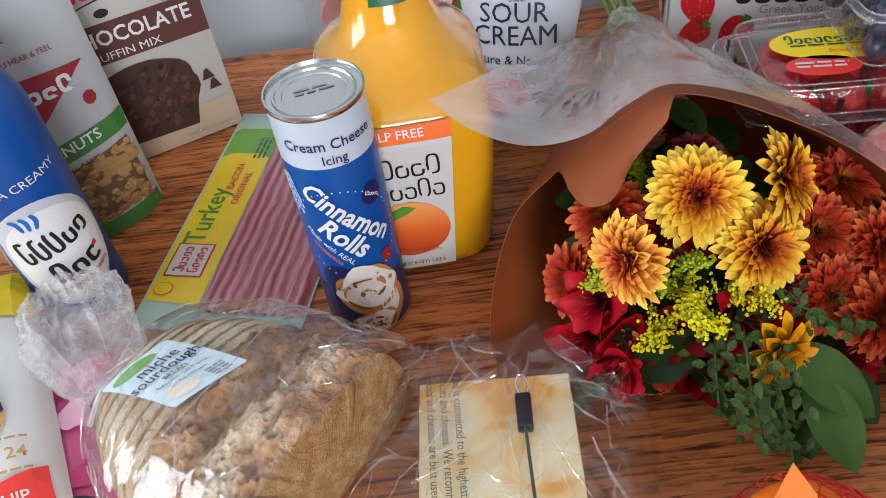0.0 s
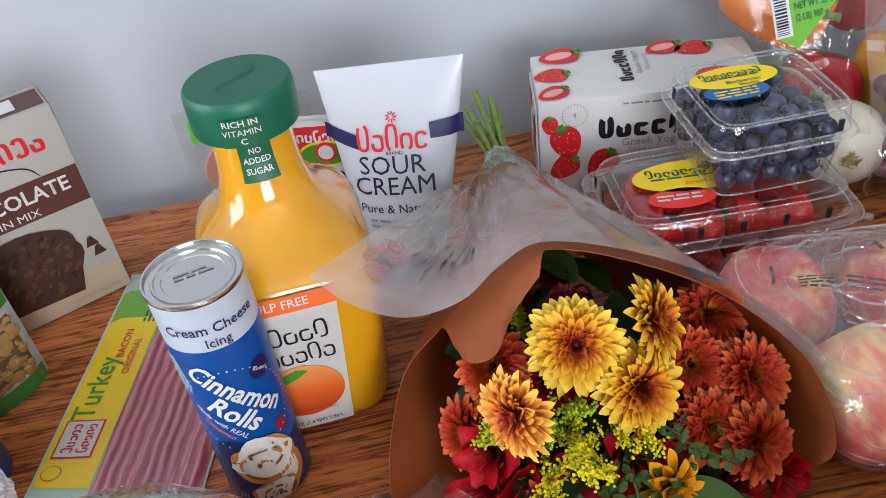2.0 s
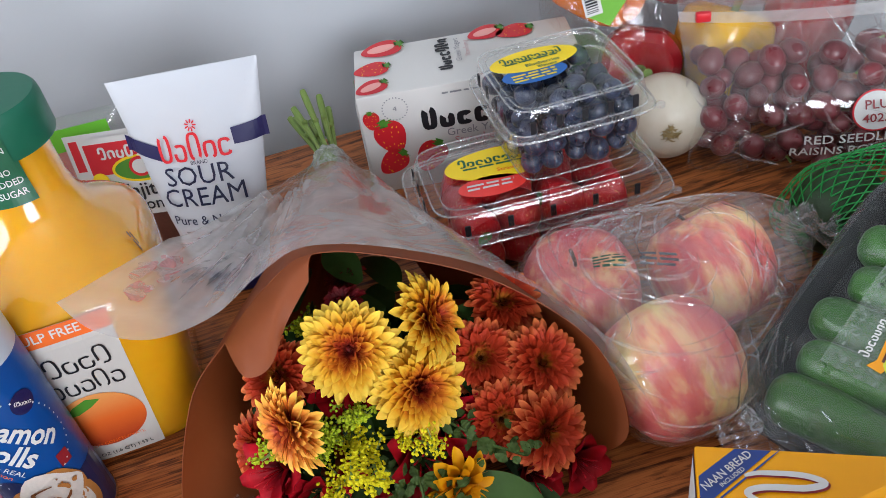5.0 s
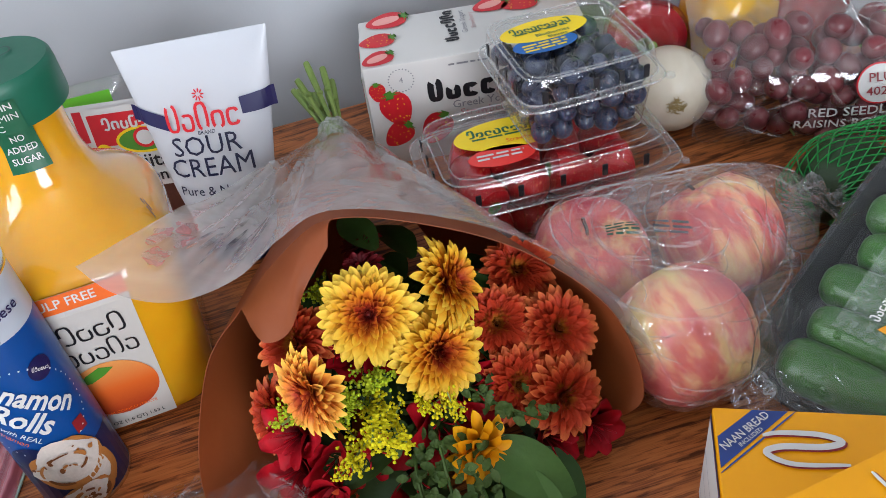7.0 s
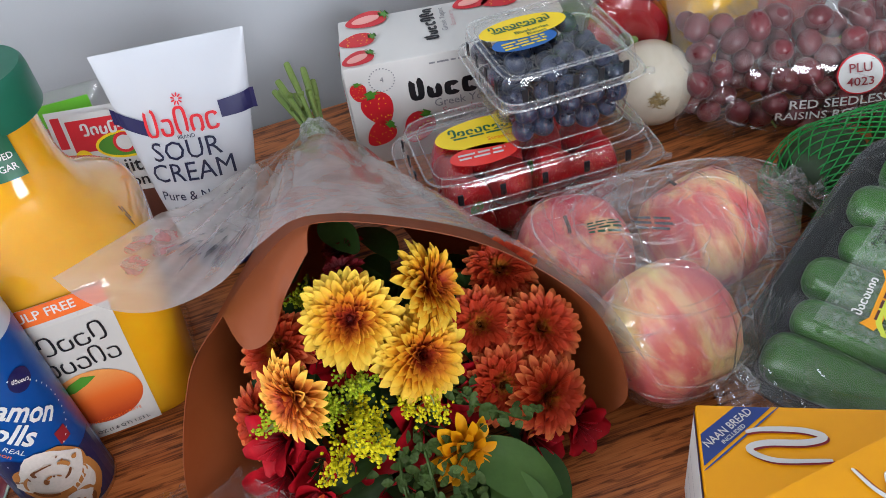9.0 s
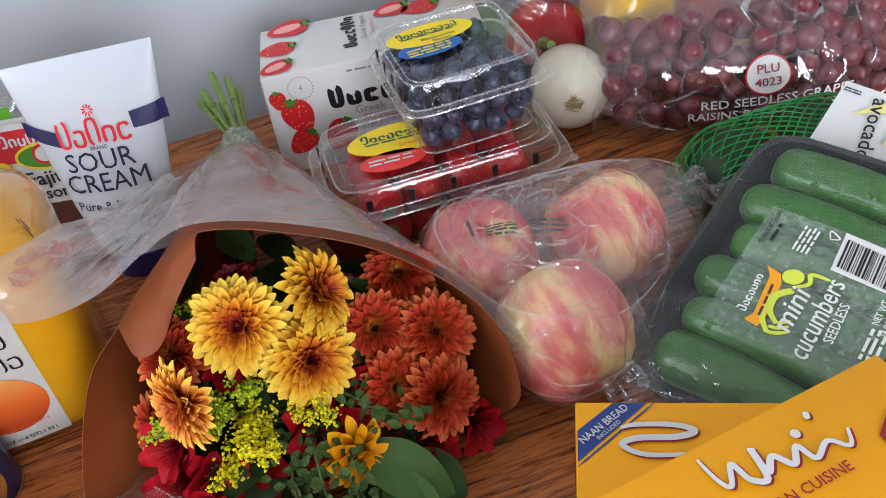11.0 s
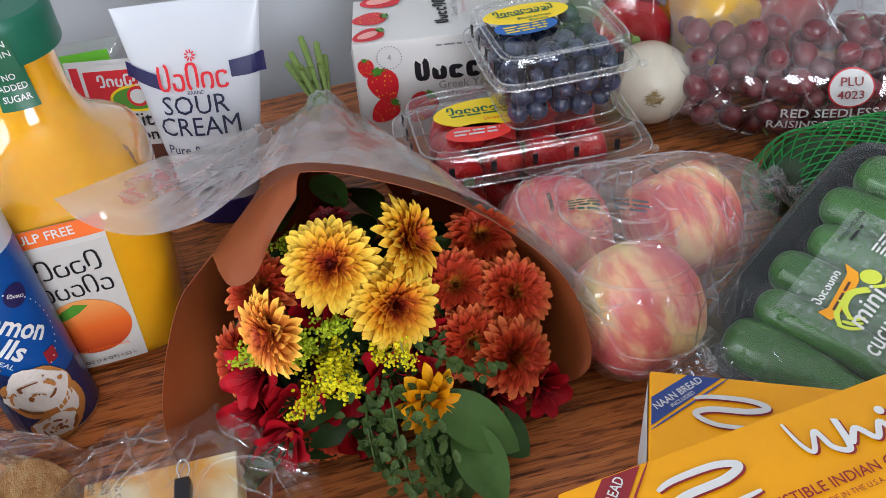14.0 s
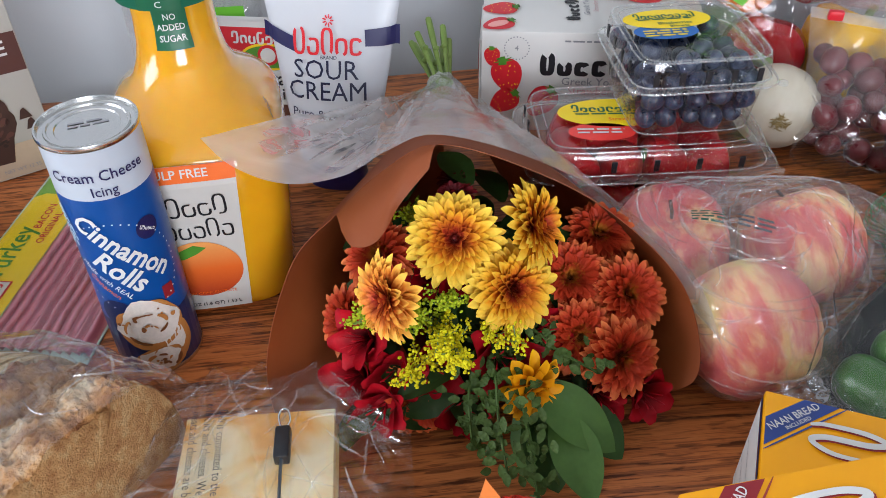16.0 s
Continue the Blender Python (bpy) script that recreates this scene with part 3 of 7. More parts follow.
def dough_can():
    r, h = 0.0271, 0.1774
    ku, kv = r / 0.0292, h / 0.172
    ob = thing("dough_can", on_table(-0.0712, 0.3776, 6), "tall blue cardboard can of cinnamon rolls with steel lid", "can")
    part("body", lathe_bm([(r * 0.985, 0.001), (r, 0.003), (r, 0.1425)], 64, (True, False)), M_ROYAL, ob)
    part("upper_band", lathe_bm([(r, 0.1425), (r, h - 0.003)], 64, (False, False)), M_CANTOP, ob, "pale silver band below the lid")
    part("base_rim", lathe_bm([(r * 0.9, 0.0), (r * 1.02, 0.0), (r * 1.03, 0.0015), (r * 1.005, 0.003)], 64, (True, False)), M_STEEL, ob)
    part("lid", lathe_bm([(r * 1.0, h - 0.004), (r * 1.03, h - 0.003), (r * 1.035, h - 0.0012), (r * 1.02, h), (r * 0.985, h), (r * 0.96, h - 0.0025), (r * 0.86, h - 0.0028), (r * 0.84, h - 0.0018), (r * 0.80, h - 0.0018), (r * 0.78, h - 0.0028), (r * 0.66, h - 0.003), (r * 0.64, h - 0.0036), (r * 0.3, h - 0.0036)], 64), M_STEEL, ob, "round tinned steel lid with pressed rings")
    top = Print(face_top(h - 0.0036), ob)
    top.bars(0, 0.004, 0.022, 2, 0.0034, M_GREY, 1, 8, 14, "date_print", 0.5)
    wrap = face_round(r)
    p = Print(lambda u, v, d: wrap(u * ku, v * kv, d), ob, 0.004)
    p.text("Cream Cheese", 0.003, 0.1530, 0.0092, M_NAVY, 2, bold=0.008)
    p.text("Icing", 0.004, 0.1435, 0.0085, M_NAVY, 2, bold=0.006)
    for k in range(46):
        a = 2 * math.pi * k / 46
        x, y = 0.031 * math.cos(a), 0.031 * math.sin(a)
        c, s = math.cos(radians(-42)), math.sin(radians(-42))
        if abs(x) < 0.036:
            u, v = c * x * 1.15 - s * y, 0.088 + s * x * 1.15 + c * y * 1.05
            if 0.058 < v < 0.124 and abs(u) < 0.034:
                p.disc(u, v, 0.0006, 0.0006, M_WHITE, 2, "printed_dot", n=6)
    p.text("Cinnamon", 0.003, 0.103, 0.0185, M_WHITE, 3, turn=-45, bold=0.024, wide=0.84, slant=0.1)
    p.text("Rolls", -0.003, 0.087, 0.0195, M_WHITE, 3, turn=-45, bold=0.024, wide=0.9, slant=0.1)
    p.text("Made with REAL", -0.0135, 0.081, 0.0055, M_WHITE, 3, turn=-45, slant=0.1)
    p.text("Cinnamon", -0.016, 0.076, 0.0055, M_ORANGE, 3, turn=-45, slant=0.1)
    p.disc(0.021, 0.112, 0.0075, 0.0075, M_NAVY, 2, "brand_badge")
    p.mark(0.021, 0.112, 0.011, 0.003, M_WHITE, 6, 8, 3, -30)
    p.rect(0.018, 0.058, 0.026, 0.068, M_DKRED, 2)
    # picture of iced rolls
    p.rect(-0.044, 0.0035, 0.044, 0.046, M_NAVY2, 1, "printed_panel")
    p.disc(-0.014, 0.054, 0.012, 0.011, M_NAVY2, 2, "printed_bowl")
    p.disc(0.004, 0.042, 0.0225, 0.0195, M_ROLL, 3, "printed_roll", wob=0.12, seed=2)
    p.disc(0.017, 0.024, 0.012, 0.016, M_ROLL, 2, "printed_roll", wob=0.12, seed=5)
    p.disc(0.004, 0.0125, 0.0165, 0.0115, M_ROLL, 4, "printed_roll", wob=0.15, seed=4)
    p.disc(0.003, 0.044, 0.0205, 0.0165, M_ICING, 4, "printed_icing", wob=0.35, seed=7)
    p.disc(0.003, 0.0135, 0.014, 0.009, M_ICING, 5, "printed_icing", wob=0.4, seed=9)
    p.disc(0.016, 0.026, 0.008, 0.010, M_ICING, 3, "printed_icing", wob=0.4, seed=11)
    for cx, cy, big, turn in ((0.004, 0.043, 0.0185, 0.6), (0.004, 0.0135, 0.0125, 2.4)):
        for k in range(9):
            run = []
            for i in range(5):
                s = (k + 0.2 * i) / 9
                a = turn + 10.5 * s
                run.append((cx + big * s * math.cos(a), cy + 0.8 * big * s * math.sin(a)))
            if k != 3:
                p.stroke(run, 0.0012 + 0.0007 * (k % 3), (M_ROLLDARK, M_ROLL)[k % 2], 7 + k % 2, "printed_swirl")
    r = rng(12)
    for k in range(18):
        a, q = r.uniform(0, 6.28), r.random() ** 0.5
        p.disc(0.003 + 0.019 * q * math.cos(a), 0.044 + 0.016 * q * math.sin(a), r.uniform(0.0006, 0.0022), r.uniform(0.0005, 0.0014), (M_ROLL, M_ROLLDARK, M_ICING)[k % 3], 6 + k % 2, "printed_crumb", r.uniform(0, 180), 8, wob=0.5, seed=k)
    for k in range(7):
        a, q = r.uniform(0, 6.28), r.random() ** 0.5
        p.disc(0.003 + 0.013 * q * math.cos(a), 0.0135 + 0.0085 * q * math.sin(a), r.uniform(0.0006, 0.0022), r.uniform(0.0005, 0.0014), (M_ROLL, M_ROLLDARK)[k % 2], 6 + k % 2, "printed_crumb", r.uniform(0, 180), 8, wob=0.5, seed=k)
    p.bars(-0.0205, 0.012, 0.006, 3, 0.0022, M_GREY, 2, 80, 8)
    p.bars(-0.028, 0.118, 0.028, 4, 0.0026, M_SKY, 2, -75, 8)


dough_can()


# ---- sour cream pouch ----
M_POUCH = plain("pearly_pouch", "bfc2c8", 0.3, 0.05, 40, 0.25, coat=0.3)
M_TEXTNAVY = plain("ink_blue", "1c2340", 0.35, 0.05)


def cream_pouch():
    ob = thing("sour_cream_pouch", on_table(0.057, 0.555, -17), "white foil squeeze pouch of sour cream standing on its cap", "pouch")
    part("cap", loft_bm([ring(0.024, 0.019, 0.0, 40, 2.6), ring(0.0245, 0.0195, 0.002, 40, 2.6), ring(0.023, 0.018, 0.021, 40, 2.6)]), plain("navy_cap", "23236a", 0.35, 0.05), ob, "navy blue flat cap")
    H0, H1 = 0.0205, 0.171

    def half(s):
        return 0.031 + 0.027 * s ** 0.9

    def deep(s):
        return 0.0185 * (1 - s) ** 0.62 * (0.85 + 0.3 * s) + 0.0006

    def back(s):
        return 0.034 * s
    n = 44
    rings = []
    for k in range(31):
        s = k / 30
        z = H0 + (H1 - H0) * s
        rr = ring(half(s), deep(s), z, n, 2.0, (0, back(s)))
        for q in rr:
            q.y += 0.0012 * noise.noise(q * 55) * (1 - s)
            q.z += 0.0035 * (q.x / 0.058) * s
        rings.append(rr)
    part("pouch_body", loft_bm(rings), M_POUCH, ob, "pearly white foil pouch with sealed top edge")

    def f(u, v, d):
        s = min(1, max(0, (v - H0) / (H1 - H0)))
        k = max(0.0, 1 - (u / half(s)) ** 2) ** 0.5
        return Vector((u, back(s) - deep(s) * k - 0.0011 - d, v + 0.0035 * u / 0.058 * s))
    p = Print(f, ob, 0.004)
    p.poly([(-0.0545, 0.120), (-0.028, 0.1115), (-0.028, 0.1225), (-0.0545, 0.132)], M_NAVY, 1, "printed_band")
    p.poly([(0.029, 0.1165), (0.0545, 0.1155), (0.0545, 0.130), (0.0285, 0.1285)], M_NAVY, 1, "printed_band")
    p.mark(-0.001, 0.1205, 0.057, 0.021, M_RED, 5, 3, 2, weight=0.42)
    for k in range(9):
        a = 2 * math.pi * k / 9
        p.stroke([(0.0015 * math.cos(a), 0.1355 + 0.0015 * math.sin(a)), (0.0045 * math.cos(a), 0.1355 + 0.0045 * math.sin(a))], 0.0011, M_RED, 2, "brand_flower")
    p.text("BRAND", 0.0, 0.1085, 0.004, M_TEXTNAVY, 2)
    p.text("SOUR", -0.003, 0.0985, 0.0206, M_TEXTNAVY, 2, wide=1.0)
    p.text("CREAM", -0.002, 0.0820, 0.0206, M_TEXTNAVY, 2, bold=0.003, wide=0.98)
    p.text("Pure & Natural", -0.001, 0.0640, 0.0102, M_TEXTNAVY, 2, bold=0.004)
    p.bars(0.0, 0.053, 0.05, 2, 0.0048, M_GREY, 2, 0, 4, thick=0.4)


cream_pouch()


# ---- seasoning packet ----
def packet():
    for k, (dx, dy) in enumerate(((0, 0), (-0.012, 0.012))):
        ob = thing("seasoning_packet", on_table(0.006 + dx, 0.622 + dy, -14) @ pose(0, 0, 0, -9) @ Matrix.Scale(0.84, 4), "red and white paper packet of fajita seasoning", "packet", "packets behind the pouch")
        w, h = 0.112, 0.128

        def f(u, v, d, w=w, h=h):
            b = 0.004 * max(0, 1 - (2 * u / w) ** 2) * max(0, 1 - (2 * v / h - 1) ** 2)
            return Vector((u, -b - 0.0006 - d, v))
        bm = grid_bm(lambda a, b: f((a - 0.5) * w, b * h, 0), 16, 16)
        grid_bm(lambda a, b: Vector(((a - 0.5) * w, 0.0, b * h)), 2, 2, bm=bm)
        part("packet_body", bm, M_WHITE, ob)
        p = Print(f, ob, 0.012)
        p.rect(-w / 2 + 0.004, h * 0.70, w / 2 - 0.004, h * 0.955, M_RED, 1, "printed_panel")
        if k == 0:
            p.mark(0.0, 0.112, 0.08, 0.013, M_WHITE, 9, 12, 2)
            p.disc(-0.002, 0.093, 0.029, 0.014, M_YELLOW, 2, "brand_crest")
            p.disc(-0.002, 0.093, 0.026, 0.0115, M_GREEN, 3, "brand_crest")
            p.disc(-0.002, 0.095, 0.011, 0.0105, M_RED, 4, "brand_crest")
            p.disc(-0.002, 0.095, 0.008, 0.0075, M_WHITE, 5, "brand_crest")
            p.text("Fajita", -0.007, 0.070, 0.021, M_BLACK, 3, bold=0.012)
            p.text("Seasoning", -0.006, 0.0535, 0.018, M_BLACK, 3, bold=0.01)
            p.disc(-0.045, 0.084, 0.0085, 0.0085, M_YELLOW, 4, "printed_seal")
            p.rect(-w / 2 + 0.004, 0.004, w / 2 - 0.004, 0.042, plain("grilled_meat_print", "5c3326", 0.5, 0.9, 120), 1, "printed_picture")


packet()


# ---- sliced ham pack ----
M_HAMFILM = film("stiff_clear_film", 0.07, 0.08, 14, rough=0.12)


def ham_pack():
    ob = thing("ham_pack", on_table(-0.060, 0.683, -2) @ pose(0, 0, 0, -6) @ Matrix.Scale(0.84, 4), "clear upright pack of pink sliced ham with green label", "packet")
    part("tray", grid_bm(lambda a, b: Vector(((a - 0.5) * 0.145, 0.004, b * 0.128)), 4, 4, 0.003), M_HAMFILM, ob)
    part("ham_slices", loft_bm([[Vector((0.055 * k * math.cos(a), y, 0.055 + 0.044 * k * math.sin(a))) for a in [2 * math.pi * i / 36 for i in range(36)]] for y, k in ((0.003, 0.95), (-0.002, 1.0), (-0.008, 0.96))]), plain("pink_ham", "e39a92", 0.4, 0.3, 50, 0.4, sss=0.2), ob, "rosy pink slices of ham")
    part("clear_front", grid_bm(lambda a, b: Vector(((a - 0.5) * 0.145, -0.012 * min(1, 6 * min(a, 1 - a, b, 1 - b)), b * 0.128)), 14, 14), M_HAMFILM, ob)
    p = Print(face_front(-0.0125), ob)
    p.rect(-0.056, 0.098, 0.056, 0.122, M_LIME, 1, "label", "bright green label")
    p.bars(-0.035, 0.113, 0.03, 2, 0.006, M_WHITE, 2, 0, 4)


ham_pack()


# ---- muffin mix box ----
M_COCOA = plain("cocoa_print", "24130e", 0.5, 0.3, 140)


def muffin_picture(p):
    p.disc(0.004, 0.05, 0.040, 0.034, M_DKBROWN, 3, "printed_muffin", wob=0.12, seed=3)
    p.poly([(-0.034, 0.052), (-0.025, 0.018), (0.032, 0.016), (0.042, 0.052)], M_DKBROWN, 4, "printed_muffin")
    p.disc(0.003, 0.066, 0.041, 0.020, M_DKBROWN, 5, "printed_muffin", wob=0.25, seed=8)
    r = rng(15)
    for k in range(110):
        a, q = r.uniform(0, 6.28), r.random() ** 0.5
        p.disc(0.003 + 0.035 * q * math.cos(a), 0.052 + 0.031 * q * math.sin(a), r.uniform(0.0012, 0.0045), r.uniform(0.001, 0.0028), (M_MUFFIN, M_BROWN, M_DKBROWN, M_COCOA)[k % 4], 6 + k % 3, "printed_crumb", r.uniform(0, 90), 9, wob=0.5, seed=k)


M_MUFFIN = plain("muffin_side_print", "57372b", 0.5, 0.5, 200)


def mix_box():
    w, d, h = 0.135, 0.045, 0.178
    yaw = 24
    c, s = math.cos(radians(yaw)), math.sin(radians(yaw))
    cx, cy = -0.183 - c * w / 2 - s * d / 2, 0.612 - s * w / 2 + c * d / 2
    ob = thing("muffin_mix_box", on_table(cx, cy, yaw), "pale grey carton of chocolate muffin mix", "box")
    part("carton", box_bm(w, d, h, 0.0012), plain("grey_card", "aeaaa2", 0.5, 0.06), ob)
    p = Print(face_front(-d / 2), ob)
    p.rect(-w / 2 + 0.001, 0.0015, w / 2 - 0.001, 0.032, plain("pale_tabletop_print", "b9a48c", 0.5, 0.3, 60), 1)
    p.rect(-w / 2 + 0.001, 0.094, w / 2 - 0.001, 0.127, M_BROWN, 2, "printed_band")
    p.text("CHOCOLATE", 0.008, 0.1145, 0.0175, M_WHITE, 3, bold=0.018, wide=0.92)
    p.text("MUFFIN MIX", 0.0, 0.0995, 0.0095, M_WHITE, 3, bold=0.008, wide=1.1)
    p.mark(0.006, 0.155, 0.095, 0.017, M_RED, 8, 14, 2)
    p.stroke([(-0.04, 0.128), (-0.03, 0.139), (0.0, 0.145), (0.03, 0.139), (0.04, 0.128)], 0.0012, M_BLACK, 2)
    p.disc(-0.006, 0.134, 0.0055, 0.0035, M_BLACK, 2, "printed_muffin_icon")
    muffin_picture(p)
    for u, v in ((0.052, 0.056), (0.055, 0.046), (-0.045, 0.015)):
        p.poly([(u - 0.005, v - 0.0035), (u + 0.0055, v - 0.003), (u + 0.001, v + 0.0065), (u - 0.002, v + 0.005)], M_DKBROWN, 4, "printed_chip")
    p.text("NET WT 12.35 OZ", 0.04, 0.008, 0.0048, M_GREY, 3)
    t = Print(face_top(h), ob)
    t.rect(-w / 2 + 0.002, -d / 2 + 0.006, w / 2 - 0.002, d / 2 - 0.008, M_BROWN, 1, "printed_band")
    t.rect(-w / 2 + 0.014, -d / 2 + 0.011, w / 2 - 0.022, d / 2 - 0.013, M_CARD, 2)
    q = Print(lambda u, v, dd: Vector((w / 2 + dd, u, v)), ob)
    q.rect(-d / 2 + 0.002, h - 0.012, d / 2 - 0.002, h - 0.001, M_BROWN, 1)
    q.bars(0.0, 0.13, 0.03, 14, 0.006, M_GREY, 1)


mix_box()


# ---- walnut pouch ----
M_NUT = plain("walnut_pieces", "96703f", 0.6, 0.7, 80, 0.8)


def walnut_pouch():
    ob = thing("walnut_pouch", on_table(-0.296, 0.497, 30), "white stand-up pouch of walnuts with clear window", "pouch")
    w, h = 0.125, 0.185

    def half_d(s):
        return 0.024 * (1 - s) ** 0.7 + 0.0006

    def f(u, v, d, side=-1):
        s = min(1, max(0, v / h))
        k = max(0, 1 - (2 * u / w) ** 2) ** 0.5
        return Vector((u, side * (half_d(s) * k + d + 0.0006 * noise.noise(Vector((u, v, 0)) * 90)) + 0.012 * s, v))
    bm = grid_bm(lambda a, b: f((a - 0.5) * w, b * h, 0), 20, 24)
    grid_bm(lambda a, b: f((a - 0.5) * w, b * h, 0, 1), 20, 24, bm=bm)
    part("pouch_body", bm, plain("silver_pouch", "a3a5a6", 0.32, 0.08, 40, 0.3, coat=0.2), ob, "silvery white pouch with zip top")
    p = Print(f, ob, 0.006)
    p.rect(-w / 2 + 0.002, 0.0005, w / 2 - 0.002, 0.013, M_PINE, 2, "printed_band")
    win = [(-w / 2 + 0.006, 0.016), (w / 2 - 0.006, 0.016), (w / 2 - 0.006, 0.066), (-w / 2 + 0.008, 0.056)]
    # opaque brown panel paints the shade between the nuts
    p.poly(win, M_NUTSHADE, 1, "window", "pouch window coloured as the shade between walnut pieces")
    p.poly([(-w / 2 + 0.001, 0.063), (w / 2 - 0.001, 0.072), (w / 2 - 0.001, 0.087), (-w / 2 + 0.001, 0.078)], M_PINE, 2, "printed_band")
    p.text("WALNUTS", 0.012, 0.077, 0.0115, M_WHITE, 3, bold=0.012, turn=4, wide=1.05)
    p.text("4g TOTAL CARBS", 0.012, 0.062, 0.0055, M_BLACK, 3, turn=4)
    p.poly([(-0.055, 0.138), (0.052, 0.132), (0.0, 0.094), (-0.04, 0.096)], M_DKRED, 2, "brand_panel")
    p.mark(0.005, 0.122, 0.07, 0.013, M_WHITE, 6, 21, 3)
    p.text("SECURE SEAL YOU HEAR & FEEL", 0.0, 0.1475, 0.0053, M_DKRED, 2, bold=0.008)
    p.text("SINCE 1912", -0.006, 0.163, 0.0072, M_DKRED, 2, bold=0.008)
    p.disc(0.045, 0.105, 0.005, 0.0055, M_DKRED, 2, "printed_cup", n=8)
    r = rng(4)
    nuts = bmesh.new()
    for _ in range(230):
        u, v = r.uniform(-w / 2 + 0.008, w / 2 - 0.008), r.uniform(0.013, 0.066)
        if v > 0.059 + 0.08 * u:
            continue
        ball_bm(r.uniform(0.0026, 0.0056), f(u, v, -0.0006), 1, (1, 0.5, r.uniform(0.6, 1.1)), 0.6, 300, nuts)
    part("nut_filling", nuts, M_NUT, ob, "pale brown walnut pieces", kind="stuff")


M_PINE = plain("pine_green_print", "3a7033", 0.42, 0.08)
M_NUTSHADE = plain("walnut_shadow", "5e462c", 0.5, 0.6, 120)
walnut_pouch()


# ---- whipped cream can ----
def cream_can():
    r = 0.031
    ob = thing("whipped_cream_can", on_table(-0.281, 0.428, 30), "blue aerosol can of whipped cream with white nozzle", "can")
    part("body", lathe_bm([(r * 0.95, 0), (r, 0.002), (r, 0.150), (r * 0.96, 0.163), (r * 0.84, 0.176), (r * 0.68, 0.185)], 56), M_ROYAL, ob)
    part("collar", lathe_bm([(r * 0.72, 0.182), (r * 0.76, 0.184), (r * 0.7, 0.192), (r * 0.5, 0.197)], 48), M_WHITE, ob, "white plastic collar")
    part("nozzle", lathe_bm([(0.008, 0.196), (0.0075, 0.212), (0.005, 0.228), (0.003, 0.232)], 24), M_WHITE, ob, "white plastic nozzle")
    p = Print(face_round(r), ob, 0.004)
    swirl = [(0.037 * math.cos(a) * (1 + 0.05 * math.sin(3 * a)), 0.062 + 0.045 * math.sin(a)) for a in [2 * math.pi * i / 40 for i in range(40)]]
    p.poly(swirl, M_GREYCREAM, 1, "printed_cream")
    p.poly([(x * 0.9 + 0.002, 0.06 + (y - 0.062) * 0.88) for x, y in swirl], M_WHITE, 2, "printed_cream")
    p.text("EXTRA CREAMY", -0.004, 0.120, 0.0085, M_WHITE, 3, turn=8, bold=0.01)
    p.mark(0.0, 0.074, 0.05, 0.02, M_BLACK, 5, 31, 3, 12)
    p.mark(0.006, 0.05, 0.036, 0.02, M_BLACK, 3, 33, 3, 12)
    p.disc(0.022, 0.055, 0.002, 0.002, M_RED, 4, "brand_dot")
    for k in range(3):
        p.stroke([(-0.012 + 0.004 * k, 0.088), (-0.014 + 0.006 * k, 0.095), (-0.018 + 0.007 * k, 0.098 + 0.001 * k)], 0.003, M_BLUE, 3, "brand_splash")
    p.text("made with", -0.008, 0.0335, 0.005, M_BLACK, 3, turn=6, bold=0.01)
    p.text("Real Cream", 0.011, 0.036, 0.0066, M_RED, 3, turn=14, bold=0.006)


M_GREYCREAM = plain("cream_shade_print", "b9bcc2", 0.4, 0.2)
cream_can()


# ---- turkey bacon pack ----
def bacon_material():
    w = Nodes("turkey_bacon")
    lines = w.n("TexWave", Vector=w.coords((1, 1, 1)), Scale=38.0, Distortion=2.5, Detail=2.0)
    lines.wave_type, lines.bands_direction = "BANDS", "X"
    col = w.ramp(lines.outputs[1], [(0.1, lin("8f3f4f")), (0.5, lin("c06a78")), (0.9, lin("d992a0"))])
    col = w.mix(w.math("MULTIPLY", w.noise(60, 4), 0.45), col, lin("b05f74"))
    b = w.n("BsdfPrincipled", Base_Color=col, Roughness=0.35, Normal=w.bump(lines.outputs[1], 0.7, 0.0015))
    b.inputs["Subsurface Weight"].default_value = 0.15
    b.inputs["Subsurface Radius"].default_value = (0.004, 0.002, 0.001)
    return w.finish(b.outputs[0])


